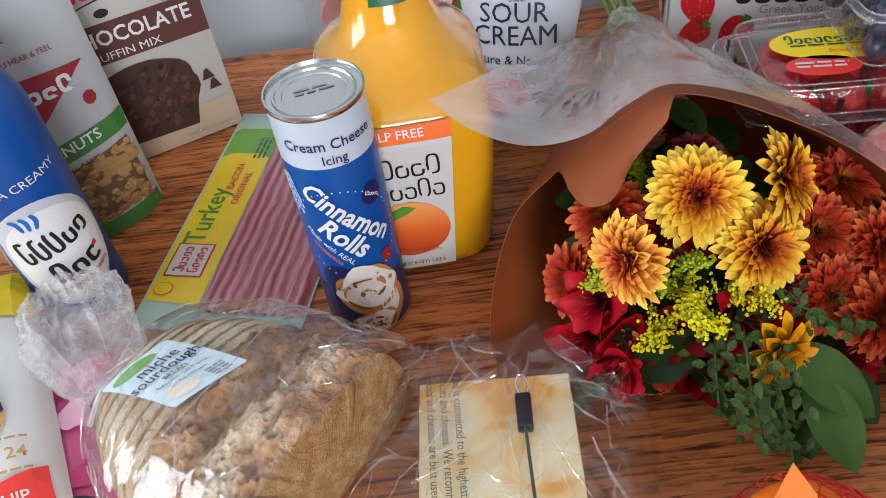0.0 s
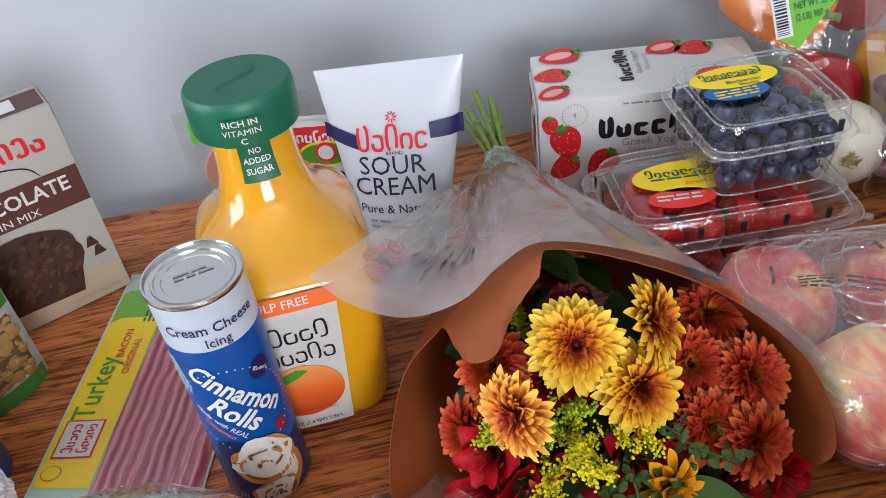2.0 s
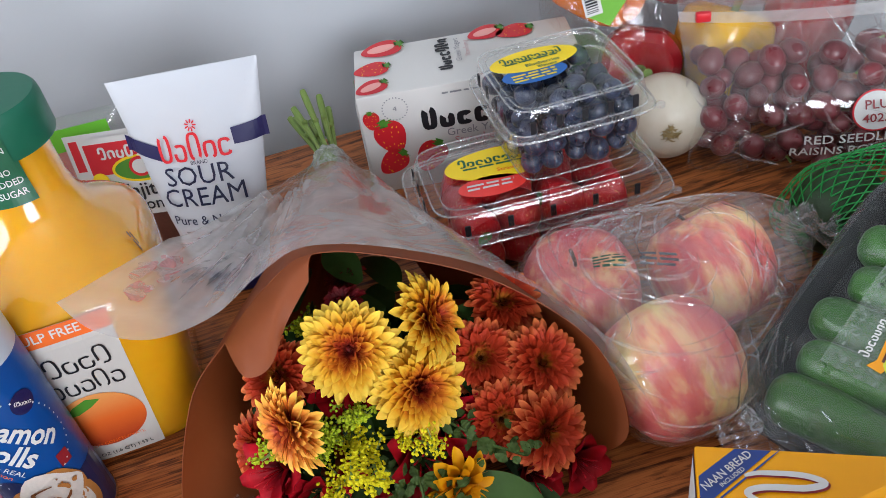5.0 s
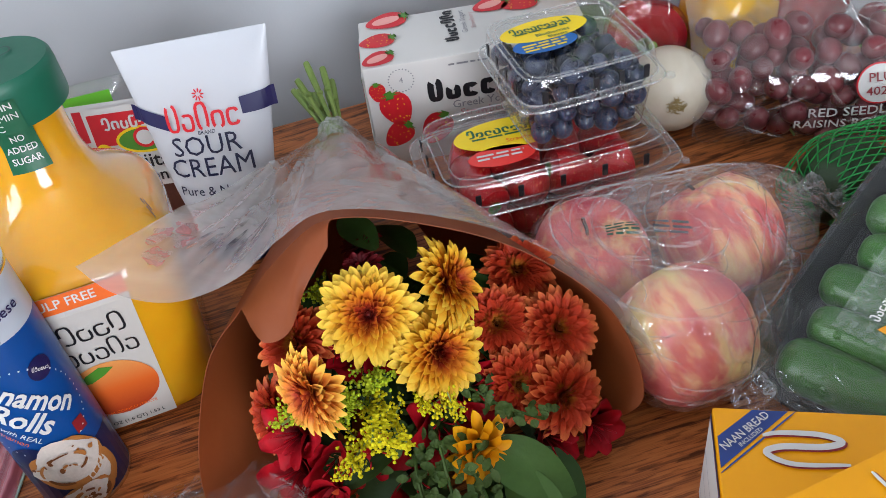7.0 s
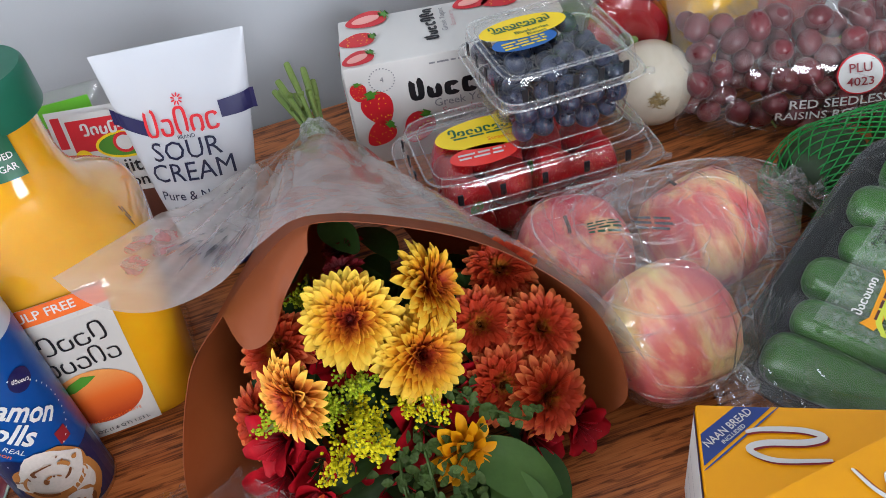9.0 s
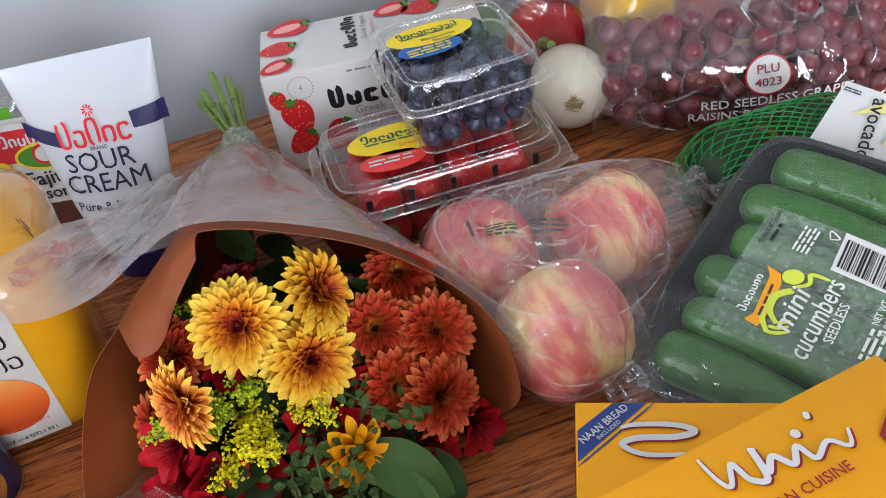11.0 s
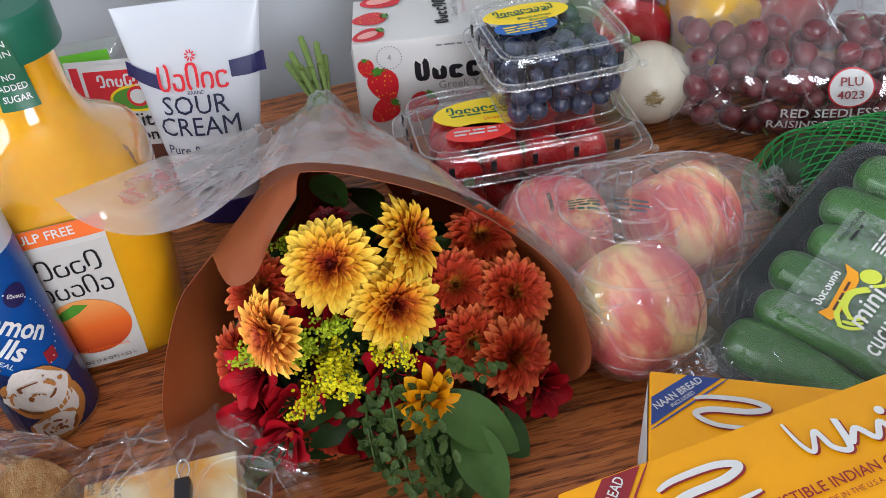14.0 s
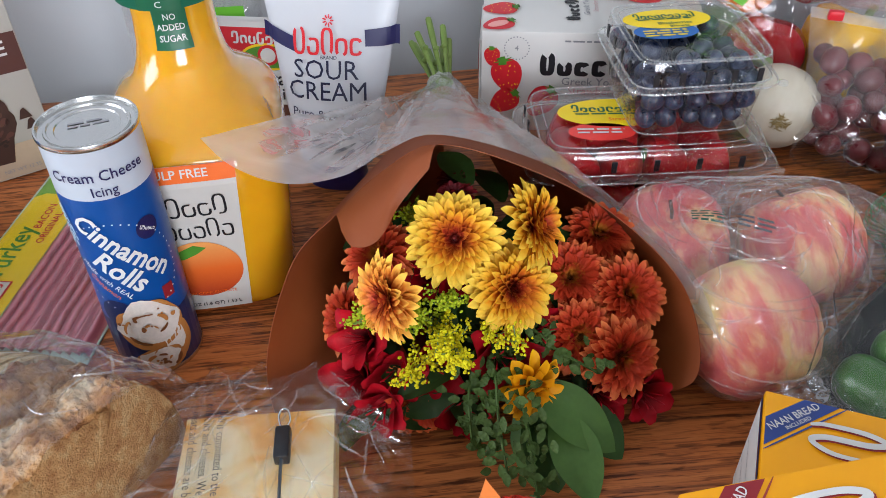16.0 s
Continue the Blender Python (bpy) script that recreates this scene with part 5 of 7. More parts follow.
def lily_mesh(seed):
    """A ruffled alstroemeria: three broad outer petals, three narrower inner ones and thin stamens."""
    r = rng(seed)
    bm = bmesh.new()

    def ruffled(length, width, lift, turn, ruffle):
        ca, sa, ph = math.cos(turn), math.sin(turn), r.uniform(0, 6)

        def f(a, b):
            full = math.sin(math.pi * (0.10 + 0.84 * b ** 0.85)) ** 0.7
            x = (a - 0.5) * width * full
            y = b * length
            e = abs(2 * (a - 0.5))
            z = 0.22 * width * full * e * e - 0.30 * length * b * b + ruffle * e ** 2 * math.sin(b * 9 + ph + (3 if a > 0.5 else 0)) * b
            cl, sl = math.cos(lift), math.sin(lift)
            return Vector((ca * (0.002 + y * cl - z * sl) - sa * x, sa * (0.002 + y * cl - z * sl) + ca * x, y * sl + z * cl))
        grid_bm(f, 8, 12, bm=bm)
    for k in range(3):
        ruffled(0.0245 * r.uniform(0.9, 1.1), 0.022 * r.uniform(0.9, 1.1), radians(56 + r.uniform(-10, 10)), 2 * math.pi * (k + r.uniform(-0.1, 0.1)) / 3, 0.0022)
        ruffled(0.0225 * r.uniform(0.9, 1.1), 0.015 * r.uniform(0.9, 1.1), radians(66 + r.uniform(-10, 10)), 2 * math.pi * (k + 0.5 + r.uniform(-0.1, 0.1)) / 3, 0.0014)
    for k in range(5):
        a = 2 * math.pi * k / 5
        tube_bm([(0, 0, 0), (0.003 * math.cos(a), 0.003 * math.sin(a), 0.014), (0.006 * math.cos(a), 0.006 * math.sin(a), 0.022)], 0.0005, 5, 3, bm=bm)
    return mesh_of("crimson_lily", bm, M_LILY, 120)


LILY = [lily_mesh(k) for k in (1, 2, 3)]
for k, (at, nrm) in enumerate((((0.129, 0.322, 0.088), (-0.2, -0.7, 0.7)), ((0.072, 0.308, 0.056), (-0.75, -0.5, 0.5)), ((0.066, 0.306, 0.030), (-0.7, -0.65, 0.3)), ((0.078, 0.286, 0.026), (-0.4, -0.85, 0.35)),
                               ((0.165, 0.298, 0.058), (0.3, -0.7, 0.6)), ((0.110, 0.334, 0.078), (-0.3, -0.5, 0.8)), ((0.104, 0.297, 0.040), (0.0, -0.85, 0.5)), ((0.084, 0.298, 0.038), (-0.2, -0.85, 0.5)),
                               ((0.199, 0.276, 0.026), (0.2, -0.9, 0.3)), ((0.226, 0.277, 0.022), (0.3, -0.9, 0.3)), ((0.143, 0.290, 0.050), (0.0, -0.8, 0.6)), ((0.121, 0.284, 0.020), (0.1, -0.95, 0.2)))):
    put_flower("crimson_lily", LILY[k % 3], aim(at, nrm, 37 * k), "deep crimson ruffled open lily flower")


def sprays():
    r = rng(8)
    for k, (root, tip) in enumerate((((0.118, 0.32, 0.05), (0.104, 0.262, 0.086)), ((0.118, 0.31, 0.05), (0.117, 0.258, 0.080)), ((0.125, 0.31, 0.05), (0.150, 0.272, 0.078)), ((0.10, 0.33, 0.05), (0.062, 0.298, 0.080)),
                                     ((0.105, 0.32, 0.06), (0.094, 0.288, 0.086)), ((0.12, 0.32, 0.06), (0.113, 0.293, 0.094)), ((0.11, 0.30, 0.04), (0.088, 0.272, 0.060)), ((0.12, 0.37, 0.06), (0.095, 0.365, 0.105)))):
        bm = bmesh.new()
        stem = bmesh.new()
        a, b = Vector(root), Vector(tip)
        tube_bm([a, (a + b) / 2 + Vector((0, 0, 0.004)), b], 0.0009, 5, 6, bm=stem)
        for j in range(11):
            s = 0.35 + 0.65 * j / 10
            c = a.lerp(b, s) + Vector((0, 0, 0.004 * math.sin(math.pi * s)))
            d = Vector((r.uniform(-1, 1), r.uniform(-1, 0.6), r.uniform(-0.2, 1))).normalized() * r.uniform(0.008, 0.017) * (1.25 - 0.6 * s)
            tube_bm([c, c + d], 0.0004, 4, 1, bm=stem)
            for i in range(24):
                q = c + d * r.uniform(0.25, 1.1) + Vector((r.gauss(0, 0.0022), r.gauss(0, 0.0022), r.gauss(0, 0.0022)))
                ball_bm(r.uniform(0.0006, 0.0013), q, 1, bumps=0.5, freq=900, bm=bm)
        part("goldenrod_spray", bm, M_BUDGREEN if k in (3, 4, 5, 7) else M_GOLDROD, bouquet, "greenish yellow buds" if k in (3, 4, 5, 7) else "bright yellow blossom spray", kind="stuff")
        part("spray_stem", stem, M_STEM, bouquet)


sprays()


def leaf_bm(length, width, bend=0.2, fold=0.25, bm=None, m=None):
    m = m or Matrix()

    def f(a, b):
        x = (a - 0.5) * width * math.sin(math.pi * min(0.999, 0.04 + 0.96 * b)) ** 0.75
        return m @ Vector((x, b * length, fold * abs(x) - bend * length * b * b + 0.0006 * math.sin(b * 20) * abs(x) / width))
    return grid_bm(f, 6, 14, bm=bm)


for at, nrm, spin, ln, wd, bend in (((0.10, 0.38, 0.10), (-0.3, 0.0, 0.9), 80, 0.05, 0.022, 0.3),
                                    ((0.16, 0.37, 0.10), (0.2, 0.0, 0.9), 280, 0.05, 0.022, 0.2), ((0.14, 0.37, 0.115), (0.0, -0.2, 0.9), 20, 0.04, 0.02, 0.2), ((0.19, 0.355, 0.085), (0.2, -0.2, 0.9), 200, 0.05, 0.022, 0.2), ((0.18, 0.335, 0.085), (0.2, -0.4, 0.9), 170, 0.045, 0.02, 0.2), ((0.10, 0.335, 0.06), (-0.2, 0, 0.9), 150, 0.04, 0.02, 0.3)):
    part("leaf", leaf_bm(ln, wd, bend, 0.3, m=aim(at, nrm, spin)), M_BROAD if wd > 0.023 else M_LEAF, bouquet, "broad sage green leaf" if wd > 0.023 else "dark green glossy leaf")


def leaf_from(base, tip, width, material, label, up=(0, -0.35, 0.9), bend=0.12):
    """A leaf that runs from base to tip."""
    y = Vector(tip) - Vector(base)
    ln = y.length
    y.normalize()
    z = (Vector(up) - y * Vector(up).dot(y)).normalized()
    m = Matrix.Translation(base) @ Matrix((y.cross(z), y, z)).transposed().to_4x4()
    part("leaf", leaf_bm(ln, width, bend, 0.22, m=m), material, bouquet, label)


leaf_from((0.158, 0.266, 0.050), (0.203, 0.231, 0.026), 0.031, M_BROAD, "broad sage green leaf")
leaf_from((0.172, 0.256, 0.036), (0.184, 0.206, 0.016), 0.029, M_BROAD, "broad sage green leaf")
leaf_from((0.160, 0.262, 0.036), (0.168, 0.220, 0.007), 0.030, M_LEAF, "dark green glossy leaf")
leaf_from((0.152, 0.262, 0.034), (0.150, 0.226, 0.006), 0.019, M_BROAD, "broad sage green leaf", (-0.8, -0.2, 0.5))
leaf_from((0.186, 0.264, 0.030), (0.210, 0.236, 0.009), 0.026, M_LEAF, "dark green glossy leaf")
fill = rng(44)
for k in range(46):
    q = Vector((fill.uniform(0.098, 0.228), fill.uniform(0.335, 0.40), 0))
    q.z = 0.02 + 0.075 * max(0.1, 1 - ((q.x - 0.14) / 0.12) ** 2) * fill.uniform(0.5, 1.0)
    part("leaf", leaf_bm(fill.uniform(0.035, 0.055), fill.uniform(0.014, 0.022), 0.25, 0.3, m=aim(q, (fill.uniform(-0.7, 0.7), fill.uniform(-0.9, 0.1), 0.7), fill.uniform(90, 270))), M_LEAF, bouquet, "dark green glossy leaf")


# filler leaves: shade between the front flowers put into their dark colour
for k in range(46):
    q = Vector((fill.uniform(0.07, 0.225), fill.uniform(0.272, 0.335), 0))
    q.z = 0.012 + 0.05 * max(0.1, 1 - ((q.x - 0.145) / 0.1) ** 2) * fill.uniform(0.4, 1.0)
    part("leaf", leaf_bm(fill.uniform(0.03, 0.045), fill.uniform(0.012, 0.018), 0.25, 0.3, m=aim(q, (fill.uniform(-0.7, 0.7), fill.uniform(-0.9, 0.1), 0.7), fill.uniform(0, 360))), M_DEEP, bouquet, "narrow green leaf coloured dark for shaded gaps")


def sprig(points, n, size, seed):
    r = rng(seed)
    bm = tube_bm(points, 0.0009, 5)
    part("sprig_stem", bm, M_SPRIG, bouquet)
    bm = bmesh.new()
    for k in range(n):
        t = (k + 0.5) / n
        p = spline(points, t)
        for s in (-1, 1):
            p = p + Vector((r.gauss(0, 0.004), r.gauss(0, 0.003), r.gauss(0, 0.003)))
            m = aim(p, (r.uniform(-0.6, 0.6), r.uniform(-0.9, 0), 0.7), r.uniform(0, 360))
            leaf_bm(size * r.uniform(0.7, 1.2), size * 0.6, 0.15, 0.2, bm=bm, m=m)
    part("sprig_leaves", bm, M_SPRIG, bouquet, "small oval boxwood leaves", kind="stuff")


sprig([(0.14, 0.30, 0.05), (0.138, 0.268, 0.058), (0.136, 0.245, 0.045), (0.137, 0.222, 0.03)], 34, 0.0078, 3)
sprig([(0.15, 0.29, 0.05), (0.15, 0.262, 0.055), (0.152, 0.238, 0.035), (0.153, 0.214, 0.014)], 34, 0.0078, 4)
sprig([(0.13, 0.29, 0.05), (0.122, 0.262, 0.05), (0.121, 0.243, 0.03)], 22, 0.0078, 5)
sprig([(0.16, 0.30, 0.06), (0.178, 0.275, 0.062), (0.196, 0.264, 0.055)], 16, 0.008, 6)
sprig([(0.15, 0.31, 0.07), (0.166, 0.287, 0.068), (0.175, 0.282, 0.06)], 12, 0.008, 7)


def paper():
    w = Nodes("kraft_paper")
    fib = w.noise(240, 4, stretch=(1, 0.3, 1))
    col = w.mix(w.noise(24, 3), lin("98481e"), lin("a85626"))
    col = w.mix(w.math("MULTIPLY", fib, 0.3), col, lin("a45c34"))
    dif = w.n("BsdfPrincipled", Base_Color=col, Roughness=0.6, Normal=w.bump(w.noise(40, 3), 0.25, 0.003))
    tr = w.n("BsdfTranslucent", Color=col)
    return w.finish(w.n("MixShader", Fac=0.34, i1=dif.outputs[0], i2=tr.outputs[0]).outputs[0])


M_KRAFT = paper()
TIE = Vector((0.157, 0.622, 0.036))


def cone_fn(rim, power, throat, wave=0.0, t1=1.0, t0=0.0, seed=0.0):
    """A sheet gathered at the tie that opens out to the rim."""
    c = sum((Vector(p) for p in rim), Vector()) / len(rim)

    def f(a, b):
        t = t0 + (t1 - t0) * b
        e = spline(rim, a)
        out = Vector((e.x - c.x, 0, e.z - c.z))
        p0 = TIE + (out.normalized() * throat if out.length > 1e-6 else Vector())
        p = p0.lerp(e, t)
        grow = (t ** power - t)
        p += Vector((e.x - c.x, 0, e.z - c.z)) * grow
        p += Vector((0, 0, 1)) * wave * (noise.noise((a * 14 + seed, t * 3.0, seed)) + 0.5 * crease((a * 9, t * 2.2, 0), seed)) * math.sin(math.pi * min(1, t * 0.9 + 0.1))
        p.z = max(p.z, 0.0015)
        return p
    return f


def cone_bm(rim, power, throat, wave=0.0, thick=0.0004, t1=1.0, nu=120, nv=36, t0=0.0, seed=0.0):
    return grid_bm(cone_fn(rim, power, throat, wave, t1, t0, seed), nu, nv, thick)


PAPER_RIM = [(0.115, 0.30, 0.004), (0.055, 0.262, 0.004), (0.020, 0.272, 0.008), (0.006, 0.315, 0.032), (0.026, 0.362, 0.072), (0.056, 0.372, 0.100), (0.085, 0.372, 0.128), (0.118, 0.362, 0.152), (0.165, 0.348, 0.142), (0.215, 0.328, 0.118), (0.255, 0.298, 0.080), (0.258, 0.265, 0.040), (0.235, 0.28, 0.008)]
part("paper_wrap", cone_bm(PAPER_RIM, 1.12, 0.011, 0.004, t0=0.1), M_KRAFT, bouquet, "rust brown kraft paper cone")
FOLD = [((0.056, 0.372, 0.100), (0.060, 0.352, 0.104)), ((0.070, 0.372, 0.115), (0.066, 0.334, 0.106)), ((0.09, 0.372, 0.132), (0.080, 0.330, 0.112)), ((0.108, 0.366, 0.148), (0.094, 0.345, 0.124)), ((0.120, 0.362, 0.152), (0.113, 0.352, 0.143))]
part("paper_fold", grid_bm(lambda a, b: spline([p for p, q in FOLD], a).lerp(spline([q for p, q in FOLD], a), b) + Vector((0, 0, 0.005 * math.sin(math.pi * b))), 20, 10, 0.0004), M_KRAFT, bouquet, "turned-over edge of the paper")
SLEEVE_RIM = [(-0.011, 0.365, 0.168), (0.008, 0.335, 0.168), (0.035, 0.318, 0.166), (0.065, 0.326, 0.162), (0.09, 0.346, 0.162), (0.118, 0.356, 0.163), (0.165, 0.343, 0.153), (0.215, 0.324, 0.130), (0.258, 0.296, 0.092), (0.275, 0.27, 0.05)]
part("clear_sleeve", cone_bm(SLEEVE_RIM, 1.0, 0.016, 0.010, 0, 0.3, seed=3.0), M_FILM, bouquet, "clear plastic outer sleeve")
part("frosted_border", cone_bm(SLEEVE_RIM, 1.0, 0.016, 0.010, 0, 1.0, t0=0.3, seed=3.0, nv=24), M_SLEEVE, bouquet, "frosted white border of the plastic sleeve")

wing = cone_fn(SLEEVE_RIM, 1.0, 0.016, 0.010, 1.0, 0.0, 3.0)
wp = Print(lambda u, v, d: wing(u, v) + Vector((0, -0.0005, 0.0012 + d)), bouquet)
M_ROSEINK = film("rose_ink_film", 0.55, 0.2, 60, haze_colour=lin("d98f94"))
M_GREYINK = film("grey_ink_film", 0.7, 0.2, 60, haze_colour=lin("504c54"))
for k, (u, v, ru, rv, tn) in enumerate(((0.07, 0.80, 0.030, 0.030, 20), (0.105, 0.86, 0.035, 0.022, 70), (0.09, 0.74, 0.03, 0.022, 120), (0.12, 0.78, 0.02, 0.03, 10))):
    wp.disc(u, v, ru, rv, M_ROSEINK, 1, "printed_flower", tn, wob=0.9, seed=k)
for k in range(9):
    wp.disc(0.17 + 0.022 * k, 0.74 + 0.035 * (k % 3), 0.006 + 0.004 * (k % 2), 0.045, M_GREYINK, 1, "printed_script", 25 - 12 * (k % 3), 10, wob=0.7, seed=k + 5)


def stems():
    r = rng(3)
    for k in range(8):
        a = 2 * math.pi * k / 8
        foot = TIE + Vector((0.018 * math.cos(a) - 0.004, 0.075 + r.uniform(-0.015, 0.012), 0.004 + 0.018 * math.sin(a) + 0.012))
        bm = tube_bm([TIE + Vector((0.006 * math.cos(a), -0.02, 0.006 * math.sin(a))), TIE + Vector((0.008 * math.cos(a), 0.02, 0.008 * math.sin(a))), foot], lambda t: 0.0026 + 0.0006 * math.sin(t * 9), 8)
        ball_bm(0.0033, TIE.lerp(foot, 0.55 + 0.2 * r.random()) + Vector((0.001, 0, 0.001)), 1, (1, 0.6, 1), bm=bm)
        part("stem", bm, M_STEM, bouquet, "cut green flower stem")
    bm = lathe_bm([(0.011, -0.014), (0.0145, -0.009), (0.0135, -0.002), (0.015, 0.004), (0.0135, 0.010), (0.011, 0.014)], 28)
    for v in bm.verts:
        v.co *= 1 + 0.18 * noise.noise(v.co * 260)
    bmesh.ops.transform(bm, matrix=Matrix.Translation(TIE) @ Matrix.Rotation(radians(90), 4, "X"), verts=bm.verts)
    part("tape", bm, film("wound_tape", 0.55, 0.8, 120, haze_colour=(0.85, 0.87, 0.86, 1)), bouquet, "wound translucent white tape")


stems()


# ---- apples ----
def hull_of(c, balls):
    """How far the taut skin round some balls lies from c, in each direction."""
    idx = np.arange(600)
    zz = 1 - 2 * (idx + 0.5) / 600
    aa = idx * 2.399963
    nrm = np.stack((np.sqrt(1 - zz * zz) * np.cos(aa), np.sqrt(1 - zz * zz) * np.sin(aa), zz), 1)
    sup = np.max(np.stack([nrm @ np.array(p - c) + r for p, r in balls]), 0)

    def reach(d):
        k = nrm @ np.array(d)
        return float(np.min(np.where(k > 0.05, sup / np.maximum(k, 0.05), 9)))
    return reach


def apple_skin(blush):
    w = Nodes("apple_skin")
    ang = w.n("TexNoise", Vector=w.coords((44, 44, 6)), Scale=1.6, Detail=4.0, Roughness=0.65).outputs[0]
    patch = w.noise(17, 2)
    f = w.math("ADD", w.math("ADD", w.math("MULTIPLY", ang, 0.6), w.math("MULTIPLY", patch, 0.75)), blush)
    col = w.ramp(f, [(0.50, lin("f4d68e")), (0.61, lin("f0b284")), (0.71, lin("e0685f")), (0.88, lin("c6384c"))])
    dots = w.n("TexVoronoi", Vector=w.coords(), Scale=260.0)
    col = w.mix(w.ramp(dots.outputs[0], [(0.05, (0.7, 0.7, 0.7, 1)), (0.14, (0, 0, 0, 1))]), col, lin("efd9a0"))
    b = w.n("BsdfPrincipled", Base_Color=col, Roughness=0.42)
    b.inputs["Subsurface Weight"].default_value = 0.1
    b.inputs["Subsurface Radius"].default_value = (0.004, 0.002, 0.001)
    return w.finish(b.outputs[0])


APPLES = [((0.303, 0.296), 0.0415, (-68, 10, 10), -0.03), ((0.283, 0.383), 0.040, (-8, -10, 80), 0.05), ((0.371, 0.366), 0.041, (35, 30, 160), 0.0)]


def apples():
    for (x, y), r, turn, blush in APPLES:
        prof = [(0.0015, 0.70), (0.10, 0.70), (0.22, 0.80), (0.42, 0.90), (0.65, 0.86), (0.87, 0.62), (0.99, 0.25), (1.0, -0.05), (0.92, -0.42), (0.74, -0.74), (0.50, -0.92), (0.30, -0.93), (0.14, -0.84), (0.01, -0.80)]
        ob = thing("apple", pose(x, y, TOP + r * 0.985, *turn), "large red and yellow streaked apple", "apple", "apples in the produce bag")
        bm = lathe_bm([(a * r, b * r) for a, b in prof], 40)
        for v in bm.verts:
            v.co.xy *= 1 + 0.035 * math.sin(5 * math.atan2(v.co.y, v.co.x)) * (1 if v.co.z < 0 else 0.5)
        part("flesh", bm, apple_skin(blush), ob)
        part("stalk", tube_bm([(0, 0, 0.68 * r), (0.001, 0, 0.85 * r), (0.004, 0.001, 1.02 * r)], 0.0013, 6), plain("apple_stalk", "4a3320", 0.7, 0.3), ob)
    ob = thing("produce_bag", on_table(0.322, 0.345), "thin clear plastic produce bag round the apples", "bag")
    c = Vector((0.0, 0.0, 0.038))
    balls = [(Vector((x - 0.322, y - 0.345, r)), r * 1.04) for (x, y), r, _, _ in APPLES] + [(Vector((0.085, 0.040, 0.050)), 0.020), (Vector((0.118, 0.030, 0.036)), 0.014), (Vector((0.03, -0.055, 0.02)), 0.018)]
    reach = hull_of(c, balls)
    bm = bmesh.new()
    bmesh.ops.create_icosphere(bm, subdivisions=6, radius=1.0)
    for v in bm.verts:
        d = v.co.normalized()
        sag = max(0.0, noise.noise(d * 1.7 + Vector((7, 0, 0)))) * 0.05
        q = reach(d) * (1.012 + sag + 0.014 * noise.noise(d * 5) + 0.035 * crease(d * 2.0, 2) + 0.02 * crease(d * 5.0, 5))
        v.co = c + d * q
        v.co.z = max(v.co.z, 0.001)
    part("bag_body", bm, M_BAG, ob, "wrinkled clear film")

    def skin(a, b):
        th, ph = 0.2 + 1.5 * b, 2 * math.pi * a
        d = Vector((math.sin(th) * math.cos(ph), math.sin(th) * math.sin(ph), math.cos(th)))
        q = c + d * reach(d) * 1.035
        return Vector((q.x, q.y, max(0.002, q.z)))
    folds(skin, 130, 4, ob, 0.25, 0.0011)

    def tail(root, tip, width, seed, lift):
        root, tip = Vector(root), Vector(tip)
        side = (tip - root).cross(Vector((0, 0, 1))).normalized()

        def f(a, b):
            p = root.lerp(tip, b) + side * (a - 0.5) * width * (0.35 + 0.9 * b)
            p.z += lift * math.sin(math.pi * b) + 0.012 * noise.noise((a * 5, b * 4, seed)) + 0.010 * crease((a * 3.5, b * 1.5, 0), seed) + 0.010 * math.cos(math.pi * (a - 0.5)) * (1 - b)
            p.z = max(0.0015, p.z)
            return p
        return grid_bm(f, 50, 36)
    part("bag_tail", tail((0.105, 0.030, 0.044), (0.150, 0.012, 0.030), 0.05, 1, 0.008), M_BAGEND, ob, "loose gathered end of the bag")
    part("bag_tail", tail((-0.01, -0.06, 0.045), (0.015, -0.125, 0.004), 0.06, 5, 0.004), M_BAGEND, ob, "loose gathered end of the bag")
    p = Print(lambda u, v, d: Vector((-0.030 + u, 0.006 + v, 0.0885 + d - 0.25 * abs(v) - 0.1 * abs(u))), ob)
    p.bars(0.0, 0.006, 0.022, 4, 0.0034, plain("green_bag_ink", "2d5a46", 0.5, 0.1), 1, -20, 4, "bag_print")
    p.bars(0.028, -0.004, 0.024, 3, 0.004, plain("grey_bag_ink", "3f4046", 0.5, 0.1), 1, -20, 5, "bag_print")


apples()


# ---- cucumbers ----
def cuc_skin():
    w = Nodes("cucumber_skin")
    streaks = w.n("TexNoise", Vector=w.coords((160, 9, 160)), Scale=1.0, Detail=3.0).outputs[0]
    col = w.mix(streaks, lin("153c10"), lin("43802a"))
    col = w.mix(w.math("MULTIPLY", w.noise(30, 3), 0.4), col, lin("2a5a1a"))
    spots = w.n("TexVoronoi", Vector=w.coords(), Scale=150.0)
    bumpy = w.ramp(spots.outputs[0], [(0.0, (1, 1, 1, 1)), (0.35, (0, 0, 0, 1))])
    b = w.n("BsdfPrincipled", Base_Color=col, Roughness=0.32, Normal=w.bump(w.math("ADD", bumpy, streaks), 0.55, 0.0012))
    return w.finish(b.outputs[0])


